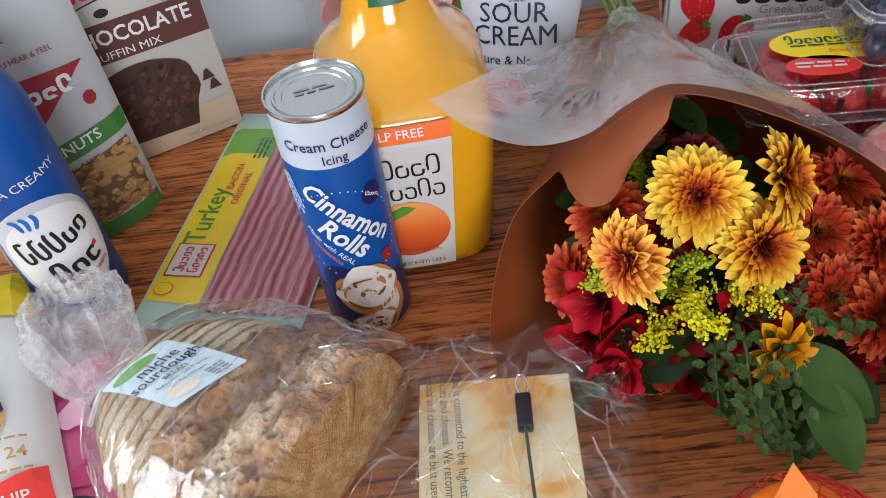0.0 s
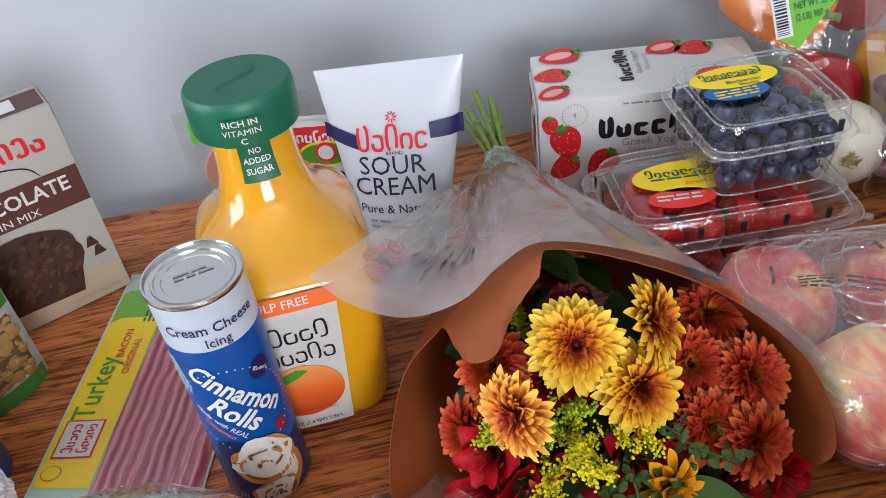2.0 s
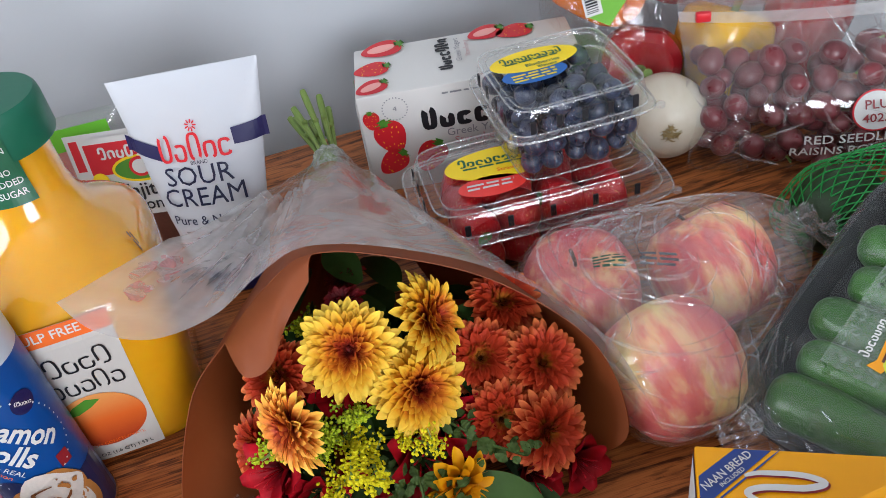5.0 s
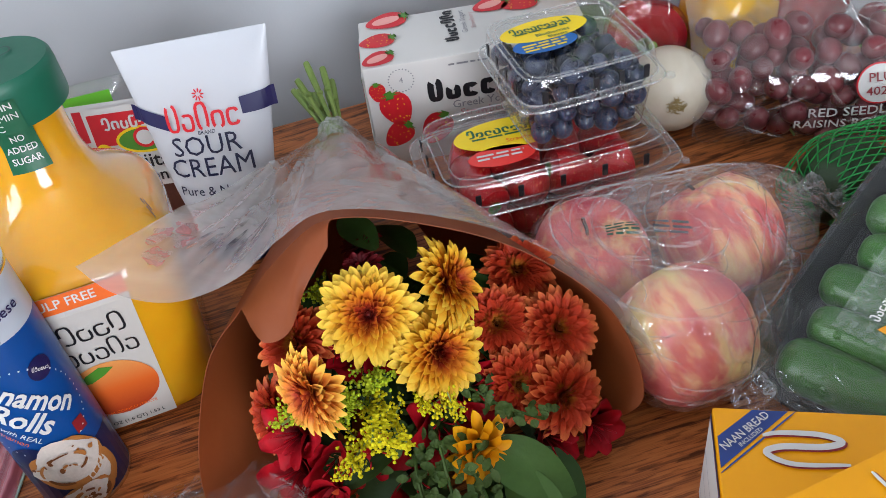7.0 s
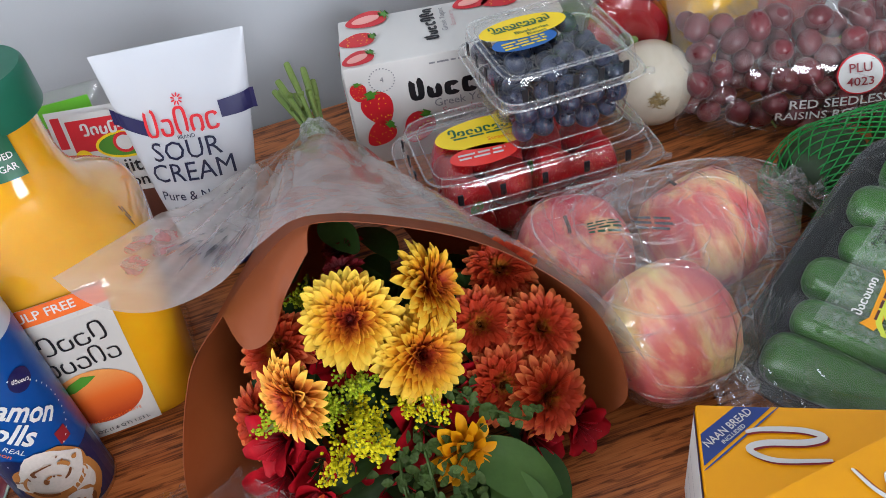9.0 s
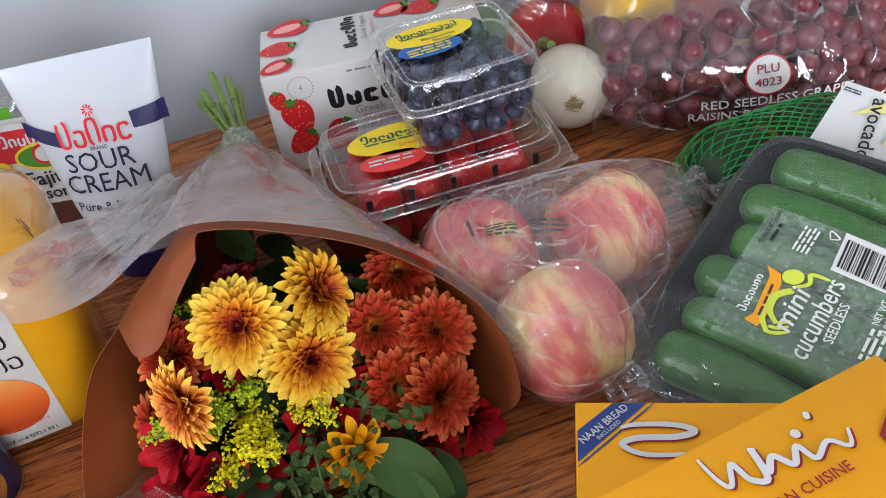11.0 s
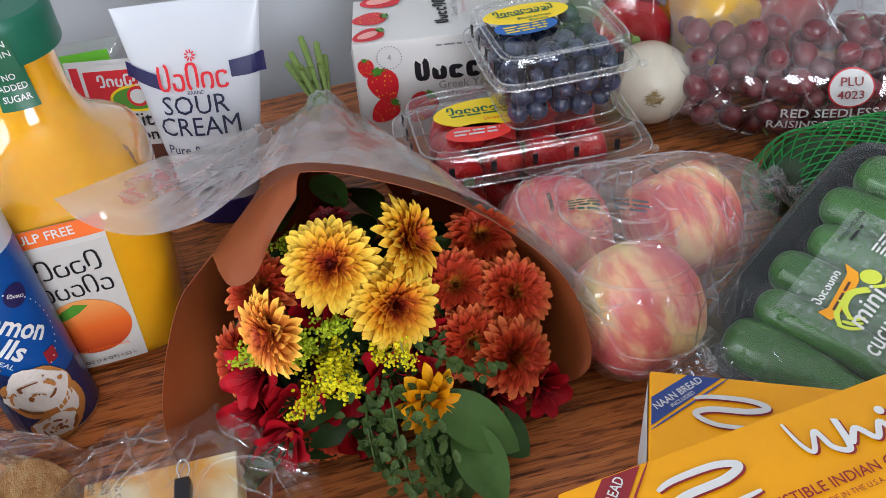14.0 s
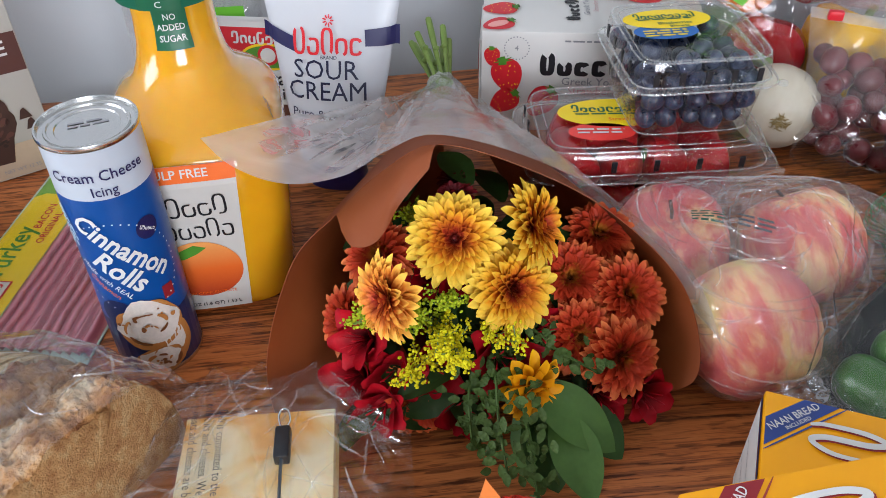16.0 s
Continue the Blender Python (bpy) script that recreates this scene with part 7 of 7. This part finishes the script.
def avocados():
    skin = plain("avocado_skin", "26401d", 0.45, 0.5, 90, 0.9)
    spots = [((0.488, 0.391, 0.0305), 0.0305, 25), ((0.535, 0.330, 0.032), 0.032, -40), ((0.566, 0.384, 0.031), 0.031, 80)]
    for c, rad, turn in spots:
        ob = thing("avocado", on_table(c[0], c[1], turn, c[2]) @ pose(0, 0, 0, 0, 90, 0), "dark green rough-skinned avocado", "avocado", "avocados in the net")
        part("fruit", lathe_bm([(q * rad, z * rad) for q, z in ((0.06, -1.25), (0.5, -1.16), (0.86, -0.8), (1.0, -0.3), (0.95, 0.25), (0.74, 0.8), (0.48, 1.2), (0.2, 1.4), (0.03, 1.42))], 32), skin, ob)
    c = Vector((0.525, 0.372, 0.031))
    net = thing("avocado_net", on_table(0, 0), "bright green plastic net bag with a white tag", "net bag")
    reach = hull_of(c, [(Vector(q), rad * 1.12) for q, rad, _ in spots] + [(Vector((0.462, 0.398, 0.026)), 0.018)])

    def f(a, t):
        th = math.pi * min(0.985, 0.015 + 0.97 * t)
        d = Vector((-math.cos(th), math.sin(th) * math.cos(a), math.sin(th) * math.sin(a)))
        q = c + d * reach(d) * 1.02
        return Vector((q.x, q.y, max(0.001, q.z)))
    bm = bmesh.new()
    for k in range(30):
        for s in (-1, 1):
            tube_bm([f(2 * math.pi * k / 30 + s * 2.6 * j / 30, j / 30) for j in range(31)], 0.0006, 4, 45, bm=bm)
    part("netting", bm, plain("green_net", "178a3c", 0.35, 0.1), net, "bright green diamond netting", kind="stuff")
    ex = Vector((0.41, -0.91, 0)).normalized()
    up = Vector((0.82, 0.37, 0.44)).normalized()
    ny = -ex.cross(up).normalized()
    tag = Matrix.Translation(Vector((0.521, 0.352, TOP + 0.0705)) + ex * 0.044) @ Matrix((ex, ny, up)).transposed().to_4x4()
    tg = part("tag", grid_bm(lambda a, b: Vector(((a - 0.5) * 0.088, 0.003 * math.sin(math.pi * a), b * 0.05)), 10, 6, 0.0004), M_WHITE, net, "white printed card tag")
    tg.matrix_world = tag
    p = Print(lambda u, v, d: Vector((u, 0.003 * math.sin(math.pi * (u / 0.088 + 0.5)) - 0.0006 - d, v)), tg, 0.01)
    p.text("avocados", -0.012, 0.018, 0.0145, M_BLACK, 3, bold=0.006, turn=-78)
    for k in range(4):
        p.stroke([(-0.028 + 0.003 * k, 0.028 + 0.003 * k), (-0.01, 0.036 + 0.002 * k), (0.004 - 0.002 * k, 0.026 + 0.003 * k), (0.0, 0.012)], 0.0028, M_PALEY, 2, "printed_vegetable")
    p.poly([(0.014, 0.006), (0.036, 0.012), (0.036, 0.022), (0.014, 0.016)], M_ORANGEY, 2, "brand_ribbon")
    p.disc(0.032, 0.038, 0.008, 0.007, M_RED, 2, "printed_seal")
    p.bars(-0.036, 0.044, 0.012, 2, 0.002, M_BLACK, 2, 0, 3)


M_PALEY = plain("pale_yellow_ink", "e2d98a", 0.45, 0.1)
avocados()


# ---- bread ----
def crust_material(name, a, b, c, scale, pits):
    w = Nodes(name)
    big = w.noise(scale, 4, 0.65)
    col = w.ramp(big, [(0.32, lin(a)), (0.5, lin(b)), (0.68, lin(c))])
    fine = w.noise(scale * 9, 4, 0.7)
    col = w.mix(w.ramp(fine, [(0.36, (0.5, 0.5, 0.5, 1)), (0.52, (0, 0, 0, 1))]), col, shade(lin(a), 0.7))
    holes = w.n("TexVoronoi", Vector=w.coords(), Scale=pits)
    rough = w.math("ADD", fine, w.ramp(holes.outputs[0], [(0.05, (0, 0, 0, 1)), (0.3, (0.6, 0.6, 0.6, 1))]))
    return w.finish(w.n("BsdfPrincipled", Base_Color=col, Roughness=0.85, Normal=w.bump(rough, 0.9, 0.004)).outputs[0])


M_CRUST = crust_material("bread_crust", "7a4320", "bd8850", "f0dfc0", 26, 160)
M_CRUMB = crust_material("bread_face", "a8723f", "c8965e", "d9b582", 110, 320)
M_SLICE = crust_material("bread_slice", "b99468", "d8bd94", "e8d6b4", 40, 200)
LOAF = on_table(-0.094, 0.233, 52.3 - 90)


def loaf_half(s):
    return max(0.02, 1 - (s / 0.168) ** 2.2) ** 0.5


def loaf_ring(s, k=1.0, lump=0.0):
    """The outline of the loaf s metres in from its cut face. y runs along the face."""
    L, H = 0.079 * loaf_half(s) * k, 0.076 * loaf_half(s) ** 0.9 * k
    out = []
    for i in range(91):
        a = math.pi * i / 90
        q = Vector((-s, L * math.copysign(abs(math.cos(a)) ** 0.75, math.cos(a)), 0.002 + H * math.sin(a) ** 0.72))
        if lump:
            q.z += lump * math.sin(a) * (noise.noise(Vector((s * 34, q.y * 26, 0))) + 0.45 * noise.noise(Vector((s * 110, q.y * 90, 3))) + 0.3 * noise.noise(Vector((s * 300, q.y * 260, 6))) - 0.35 * crease(Vector((s * 26, q.y * 14, 0)), 3))
        out.append(q)
    return out


def bread():
    ob = thing("sourdough_loaf", LOAF, "half sourdough loaf with floury brown crust, partly sliced", "bread")
    rings = [loaf_ring(0.0 + 0.066 * k / 60, lump=0.016) for k in range(61)]
    part("crust", loft_bm(rings, (False, True), closed=True), M_CRUST, ob, "uneven floury brown crust")
    part("cut_face", loft_bm([[Vector((0.0002 + 0.011 * (1 - t ** 2.5) + 0.0012 * noise.noise(p * 90) * (1 - t), p.y, p.z)) for p in [Vector((0, 0, 0.03)).lerp(q, t) for q in loaf_ring(0, lump=0.016)]] for t in (0.02, 0.2, 0.4, 0.6, 0.8, 0.93, 1.0)], (True, False)), M_CRUMB, ob, "brown cut side of the loaf")
    for k in range(9):
        s = 0.069 + 0.0104 * k
        bm = loft_bm([loaf_ring(s + 0.0006, 0.96), loaf_ring(s + 0.0015, 1.0), loaf_ring(s + 0.0090, 0.995), loaf_ring(s + 0.0099, 0.97)])
        part("slice", bm, M_SLICE, ob, "pale slice of bread")
    bag = thing("bread_bag", LOAF, "clear plastic bag round the loaf, gathered and tied", "bag")
    fm = film("bread_bag_film", 0.016, 0.35, 12, rough=0.07, sheen=1.0, ridge=0.8)

    def f(a, b):
        s = -0.012 + 0.178 * b
        ang = math.pi * (1.02 * a - 0.01)
        k = loaf_half(max(0, s)) * 1.05 + 0.02
        wob = 1 + 0.03 * noise.noise((a * 7, b * 7, 2)) + 0.04 * crease((a * 3.2, b * 2.2, 0), 6)
        return Vector((-s, 0.083 * k * wob * math.copysign(abs(math.cos(ang)) ** 0.75, math.cos(ang)), max(0.0012, 0.002 + 0.083 * k ** 0.8 * wob * max(0, math.sin(ang)) ** 0.72)))
    part("bag_body", grid_bm(f, 130, 90), fm, bag)
    folds(f, 80, 8, bag, 0.25, 0.001)
    tm = film("gathered_film", 0.36, 0.45, 40, rough=0.22, sheen=0.4, soft=0.5, haze_colour=(0.95, 0.96, 0.97, 1), ridge=0.9)
    root, tip = Vector((-0.141, -0.022, 0.035)), Vector((-0.232, 0.0125, 0.04))

    def g(a, b):
        ang = 2 * math.pi * a
        r = 0.006 + 0.027 * math.sin(math.pi * (0.08 + 0.74 * b)) ** 0.8 * (1 + 0.25 * noise.noise((math.cos(ang) * 2, math.sin(ang) * 2, b * 3)) + 0.45 * crease((math.cos(ang) * 2.6, math.sin(ang) * 2.6, b * 1.6), 8) * b)
        p = root.lerp(tip, b) + Vector((0.3 * math.cos(ang), math.cos(ang), 0)).normalized() * 0 + Vector((0.35, 0.93, 0)) * r * math.cos(ang) + Vector((0, 0, 1)) * r * 0.75 * math.sin(ang)
        p.z = max(0.002, p.z)
        return p
    part("bag_tail", grid_bm(g, 140, 50), tm, bag, "crumpled gathered bag end")
    part("tie", tube_bm([root + Vector((0.0, -0.022, -0.004)), root + Vector((-0.002, -0.008, 0.006)), root + Vector((-0.004, 0.004, 0.009)), root + Vector((-0.006, 0.010, 0.0))], 0.0017, 6), M_WHITE, bag, "white twist tie")

    inv = LOAF.inverted()
    corners = [Vector((-0.159, 0.252, 0)), Vector((-0.122, 0.274, 0)), Vector((-0.214, 0.286, 0)), Vector((-0.177, 0.308, 0))]

    def lab(u, v, d):
        x, y = u / 0.054 + 0.5, v / 0.067 + 0.5
        q = inv @ corners[0].lerp(corners[1], x).lerp(corners[2].lerp(corners[3], x), y)
        s = max(0.0, -q.x)
        k = loaf_half(s)
        e = min(0.98, abs(q.y) / (0.083 * k))
        return Vector((q.x, q.y, 0.008 + 0.079 * k ** 0.9 * (1 - e ** 2.6) ** 0.36 + d))
    p = Print(lab, bag, 0.006)
    p.poly([(-0.027, -0.032), (-0.025, -0.0335), (0.025, -0.0335), (0.027, -0.032), (0.027, 0.032), (0.025, 0.0335), (-0.025, 0.0335), (-0.027, 0.032)], M_SKYLAB, 1, "label", "pale blue paper label")
    p.disc(-0.006, 0.024, 0.018, 0.006, M_LIME2, 2, "brand_oval", 4)
    p.text("miche", 0.002, 0.0125, 0.0135, M_BLACK, 3, bold=0.004, slant=0.15, turn=3)
    p.text("sourdough", -0.001, 0.0025, 0.0125, M_BLACK, 3, bold=0.004, slant=0.15, turn=3)
    p.text("BREAD", 0.0, -0.006, 0.006, M_BLACK, 3)
    p.text("Refresh in 400°F oven", 0.0, -0.0115, 0.0042, M_BLACK, 3)
    p.text("for 4-6 minutes", 0.0, -0.0165, 0.0042, M_BLACK, 3)
    p.disc(-0.011, -0.0235, 0.0115, 0.0065, M_CREAM, 2, "printed_seal")
    p.bars(0.014, -0.022, 0.014, 4, 0.0028, M_GREY, 3, 0, 9)


M_SKYLAB = plain("pale_blue_paper", "d4e6f0", 0.45, 0.06)
bread()


# ---- cheese ----
def cheese_material():
    w = Nodes("marbled_cheese")
    col = w.ramp(w.noise(28, 2, 0.5, distort=0.6), [(0.40, lin("ecdcb4")), (0.52, lin("eac888")), (0.62, lin("e6a33e"))])
    b = w.n("BsdfPrincipled", Base_Color=col, Roughness=0.35, Normal=w.bump(w.noise(60, 2), 0.1, 0.002))
    b.inputs["Subsurface Weight"].default_value = 0.25
    b.inputs["Subsurface Radius"].default_value = (0.006, 0.004, 0.002)
    return w.finish(b.outputs[0])


def cheese():
    m = on_table(0.0, 0.223, -3)
    mat = cheese_material()
    ob = thing("sliced_cheese", m, "stack of marbled yellow cheese slices", "cheese")
    r = rng(3)
    for k in range(12):
        part("cheese_slice", box_bm(0.085, 0.115, 0.0024, 0.0006, (r.uniform(-0.0016, 0.0016), r.uniform(-0.0016, 0.0016), 0.0015 + 0.0026 * k), 1), mat, ob)
    bag = thing("deli_bag", m, "clear plastic zip bag of cheese with printed text", "bag")

    def f(a, b):
        x, y = (a - 0.5) * 0.172, (b - 0.5) * 0.208 - 0.006
        y -= 0.9 * max(0, abs(x) - 0.03) * max(0, y - 0.03) / 0.09
        ex, ey = max(0, abs(x) - 0.040) / 0.046, max(0, abs(y) - 0.055) / 0.050
        k = max(0.0, 1 - math.hypot(ex, ey)) ** 0.75
        z = 0.004 + 0.036 * k + 0.004 * noise.noise((a * 5, b * 6, 3)) * (0.4 + 0.6 * k) + 0.011 * crease((a * 3.3, b * 3.6, 0), 4) * (0.35 + 0.9 * (1 - k))
        yy = y + 0.012 * math.cos(math.pi * (a - 0.5)) * (1 if y > 0.05 else 0) * (y - 0.05) / 0.045
        return Vector((x, yy, max(0.0012, z)))
    part("bag_body", grid_bm(f, 110, 130), film("deli_film", 0.085, 0.3, 12, rough=0.1, sheen=1.0, soft=0.2, ridge=1.0, haze_colour=(0.92, 0.93, 0.94, 1)), bag, "wrinkled clear film")
    folds(f, 110, 6, bag, 0.3, 0.0011)
    p = Print(lambda u, v, d: Vector((u, v, 0.0385 + d - 0.12 * max(0, abs(v) - 0.05))), bag)
    for k, s in enumerate(("Deli is committed to the highest quality", "cold cuts and cheeses. We recommend all fr", "meats and cheeses are best used within")):
        p.text(s, -0.0185 - 0.0075 * k, 0.012, 0.0072, M_BLACK, 1, turn=-88, wide=0.8, name="bag_print")
    clip = thing("bag_clip", on_table(0.0175, 0.25, -3, 0.0372), "black plastic clip with a thin metal rod", "clip")
    part("clip_body", box_bm(0.0085, 0.021, 0.0085, 0.0014), M_BLACK, clip)
    part("rod", tube_bm([(0, -0.01, 0.006), (0.001, -0.05, 0.0065), (0.003, -0.10, 0.006)], 0.0009, 6), M_GUN, clip, "thin grey metal rod")
    part("wire_loop", tube_bm([(0.001, 0.010, 0.005), (0.0035, 0.015, 0.006), (0.002, 0.021, 0.007), (-0.0015, 0.022, 0.007), (-0.003, 0.017, 0.006), (-0.001, 0.010, 0.005)], 0.0006, 6), M_STEEL, clip, "bent wire loop")


M_GUN = plain("gunmetal", "5a6068", 0.35, 0.1, metal=0.8)
cheese()


# ---- cookies, pink pack, mandarins ----
def pillow(name, m, w, d, h, material, label, category, skew=0.0):
    ob = thing(name, m, label, category)

    def f(u, v, dd=0.0, side=1):
        ex, ey = min(1, abs(2 * u / w)), min(1, abs(2 * v / d))
        k = max(0, 1 - ex ** 4) ** 0.55 * max(0, 1 - ey ** 3.2) ** 0.6
        z = h / 2 + side * h / 2 * k
        return Vector((u, v, max(0.001, z + side * dd + 0.0018 * noise.noise((u * 55, v * 55, side)) * k)))
    bm = grid_bm(lambda a, b: f((a - 0.5) * w, (b - 0.5) * d), 30, 36)
    grid_bm(lambda a, b: f((a - 0.5) * w, (b - 0.5) * d, 0, -1), 16, 20, bm=bm)
    part("wrapper", bm, material, ob)
    return ob, Print(lambda u, v, dd: f(u, v, dd + 0.0022), ob, 0.008)


def cookies():
    ob, p = pillow("cookie_bag", on_table(-0.327, 0.297, 23), 0.13, 0.225, 0.055, plain("white_wrapper", "e9e6e0", 0.32, 0.06, 40, 0.3, coat=0.3), "white and yellow bag of chocolate chip cookies", "bag")
    p.rect(-0.0645, 0.052, 0.0645, 0.108, M_YELLOW, 1, "printed_band")
    p.rect(-0.0645, -0.108, 0.0645, -0.098, M_YELLOW, 1, "printed_band")
    p.poly([(0.018, 0.078), (0.046, 0.078), (0.046, 0.100), (0.018, 0.100)], M_BLUE2, 2, "printed_badge")
    p.text("100%", 0.032, 0.091, 0.0085, M_WHITE, 3, bold=0.012)
    p.text("REAL", 0.032, 0.083, 0.0075, M_WHITE, 3, bold=0.012)
    p.rect(-0.05, 0.02, 0.045, 0.052, M_REDLAB, 2, "printed_band")
    p.text("CHIP", 0.026, 0.036, 0.014, M_WHITE, 3, bold=0.016)
    p.disc(0.012, -0.012, 0.033, 0.027, M_TAN, 2, "printed_cookie", wob=0.15, seed=2)
    p.disc(0.016, -0.034, 0.03, 0.02, M_TAN, 3, "printed_cookie", wob=0.2, seed=5)
    for k, (u, v) in enumerate(((0.0, -0.005), (0.02, 0.0), (0.025, -0.02), (0.008, -0.035), (0.03, -0.04), (0.04, -0.03))):
        p.disc(u, v, 0.006, 0.005, M_DKBROWN, 4, "printed_chip", wob=0.4, seed=k)
    p.text("24", 0.048, -0.062, 0.0105, M_TAN, 3, bold=0.012)
    p.bars(0.046, -0.052, 0.02, 1, 0.003, M_TAN, 3)
    p.bars(0.046, -0.073, 0.02, 1, 0.003, M_TAN, 3)
    p.poly([(0.0, -0.097), (0.06, -0.097), (0.06, -0.072), (0.0, -0.086)], M_REDLAB, 2, "printed_band")
    p.text("CHIP", 0.04, -0.0885, 0.009, M_WHITE, 3, bold=0.012)
    ob, p = pillow("dough_pack", on_table(-0.240, 0.268, 12), 0.075, 0.17, 0.024, M_PINK, "pink plastic pack of cookie dough", "packet")
    for k, (u, v, r) in enumerate(((0.0, 0.03, 0.012), (0.015, 0.01, 0.01), (-0.015, 0.0, 0.012), (0.005, -0.015, 0.009), (0.02, 0.045, 0.009), (-0.01, 0.055, 0.01))):
        p.disc(u, v, r, r * 0.8, M_PINK2 if k % 2 else M_PALEPINK, 2, "printed_heart", wob=0.4, seed=k)
    p.disc(0.0, -0.045, 0.02, 0.018, M_BLACK, 2, "printed_badge")
    p.text("SAFE", 0.0, -0.037, 0.009, M_WHITE, 3, bold=0.014)
    p.text("TO EAT", 0.0, -0.0445, 0.0045, M_WHITE, 3)
    p.text("RAW", 0.0, -0.052, 0.010, M_WHITE, 3, bold=0.014)
    p.rect(0.022, 0.0, 0.032, 0.05, M_BLACK, 2, "printed_panel")


M_BLUE2 = plain("sky_badge", "4aa3d8", 0.4, 0.06)
M_PINK2 = plain("deep_pink_print", "c23a6c", 0.42, 0.15)
M_PALEPINK = plain("pale_pink_print", "f0b8cc", 0.42, 0.12)
cookies()


M_TAGORANGE = plain("tag_card", "d97a34", 0.5, 0.3, 90)


def mandarins():
    skin = plain("mandarin_peel", "e8701a", 0.4, 0.2, 60, 0.8)
    spots = [((0.094, 0.132, 0.030), 0), ((0.154, 0.134, 0.030), 1), ((0.124, 0.082, 0.030), 2), ((0.123, 0.146, 0.070), 3)]
    for (x, y, z), k in spots:
        solo("mandarin", ball_bm(0.030, (0, 0, 0), 4, (1, 1, 0.92), 0.02, 60), skin, "bright orange mandarin with pitted peel", "mandarin", on_table(x, y, 40 * k) @ pose(0, 0, z), "mandarins in the net")
    net = thing("mandarin_net", on_table(0.128, 0.118), "red plastic net bag of mandarins with orange tag", "net bag")
    bm = bmesh.new()

    def f(a, t):
        e = math.sin(math.pi * min(0.98, 0.02 + 0.96 * t)) ** 0.5
        c = Vector((0.0, -0.058 + 0.128 * t, 0.045))
        return c + Vector((0.062 * e * math.cos(a) * (1 - 0.35 * max(0, math.sin(a))), 0, max(-0.044, 0.06 * e * math.sin(a))))
    for k in range(22):
        for s in (-1, 1):
            tube_bm([f(2 * math.pi * k / 22 + s * 2.4 * j / 18, j / 18) for j in range(19)], 0.0005, 4, 28, bm=bm)
    part("netting", bm, plain("red_net", "c22a1c", 0.35, 0.1), net, "red diamond netting", kind="stuff")
    part("tag", loft_bm([[Vector(p) + Vector((0, dy, 0)) for p in ((-0.030, 0.030, 0.076), (-0.002, 0.027, 0.078), (-0.006, 0.034, 0.108), (-0.016, 0.040, 0.124))] for dy in (0, 0.0006)]), M_TAGORANGE, net, "orange card tag")


mandarins()


# ---- chair at the table's end ----
def chair():
    ob = thing("wooden_chair", pose(0.98, 0.36, 0, 0, 0, 90), "orange-stained wooden chair at the end of the table", "chair")
    wood = plain("orange_wood", "b5591c", 0.4, 0.35, 30, 0.2, coat=0.2)
    part("seat", box_bm(0.42, 0.40, 0.03, 0.008, (0, -0.02, 0.43)), wood, ob)
    for sx in (-0.18, 0.18):
        part("leg", loft_bm([ring(0.016, 0.016, 0, 16, 5, (sx, -0.19)), ring(0.021, 0.021, 0.429, 16, 5, (sx, -0.19))]), wood, ob)
        part("back_post", loft_bm([ring(0.018, 0.018, 0, 16, 5, (sx, 0.175)), ring(0.022, 0.018, 0.46, 16, 5, (sx, 0.175)), ring(0.02, 0.014, 0.92, 16, 5, (sx, 0.20))]), wood, ob)
    part("backrest", grid_bm(lambda u, v: Vector(((u - 0.5) * 0.33, 0.178 + 0.022 * v + 0.012 * math.sin(math.pi * u), 0.52 + 0.36 * v)), 12, 8, 0.016), wood, ob)


chair()
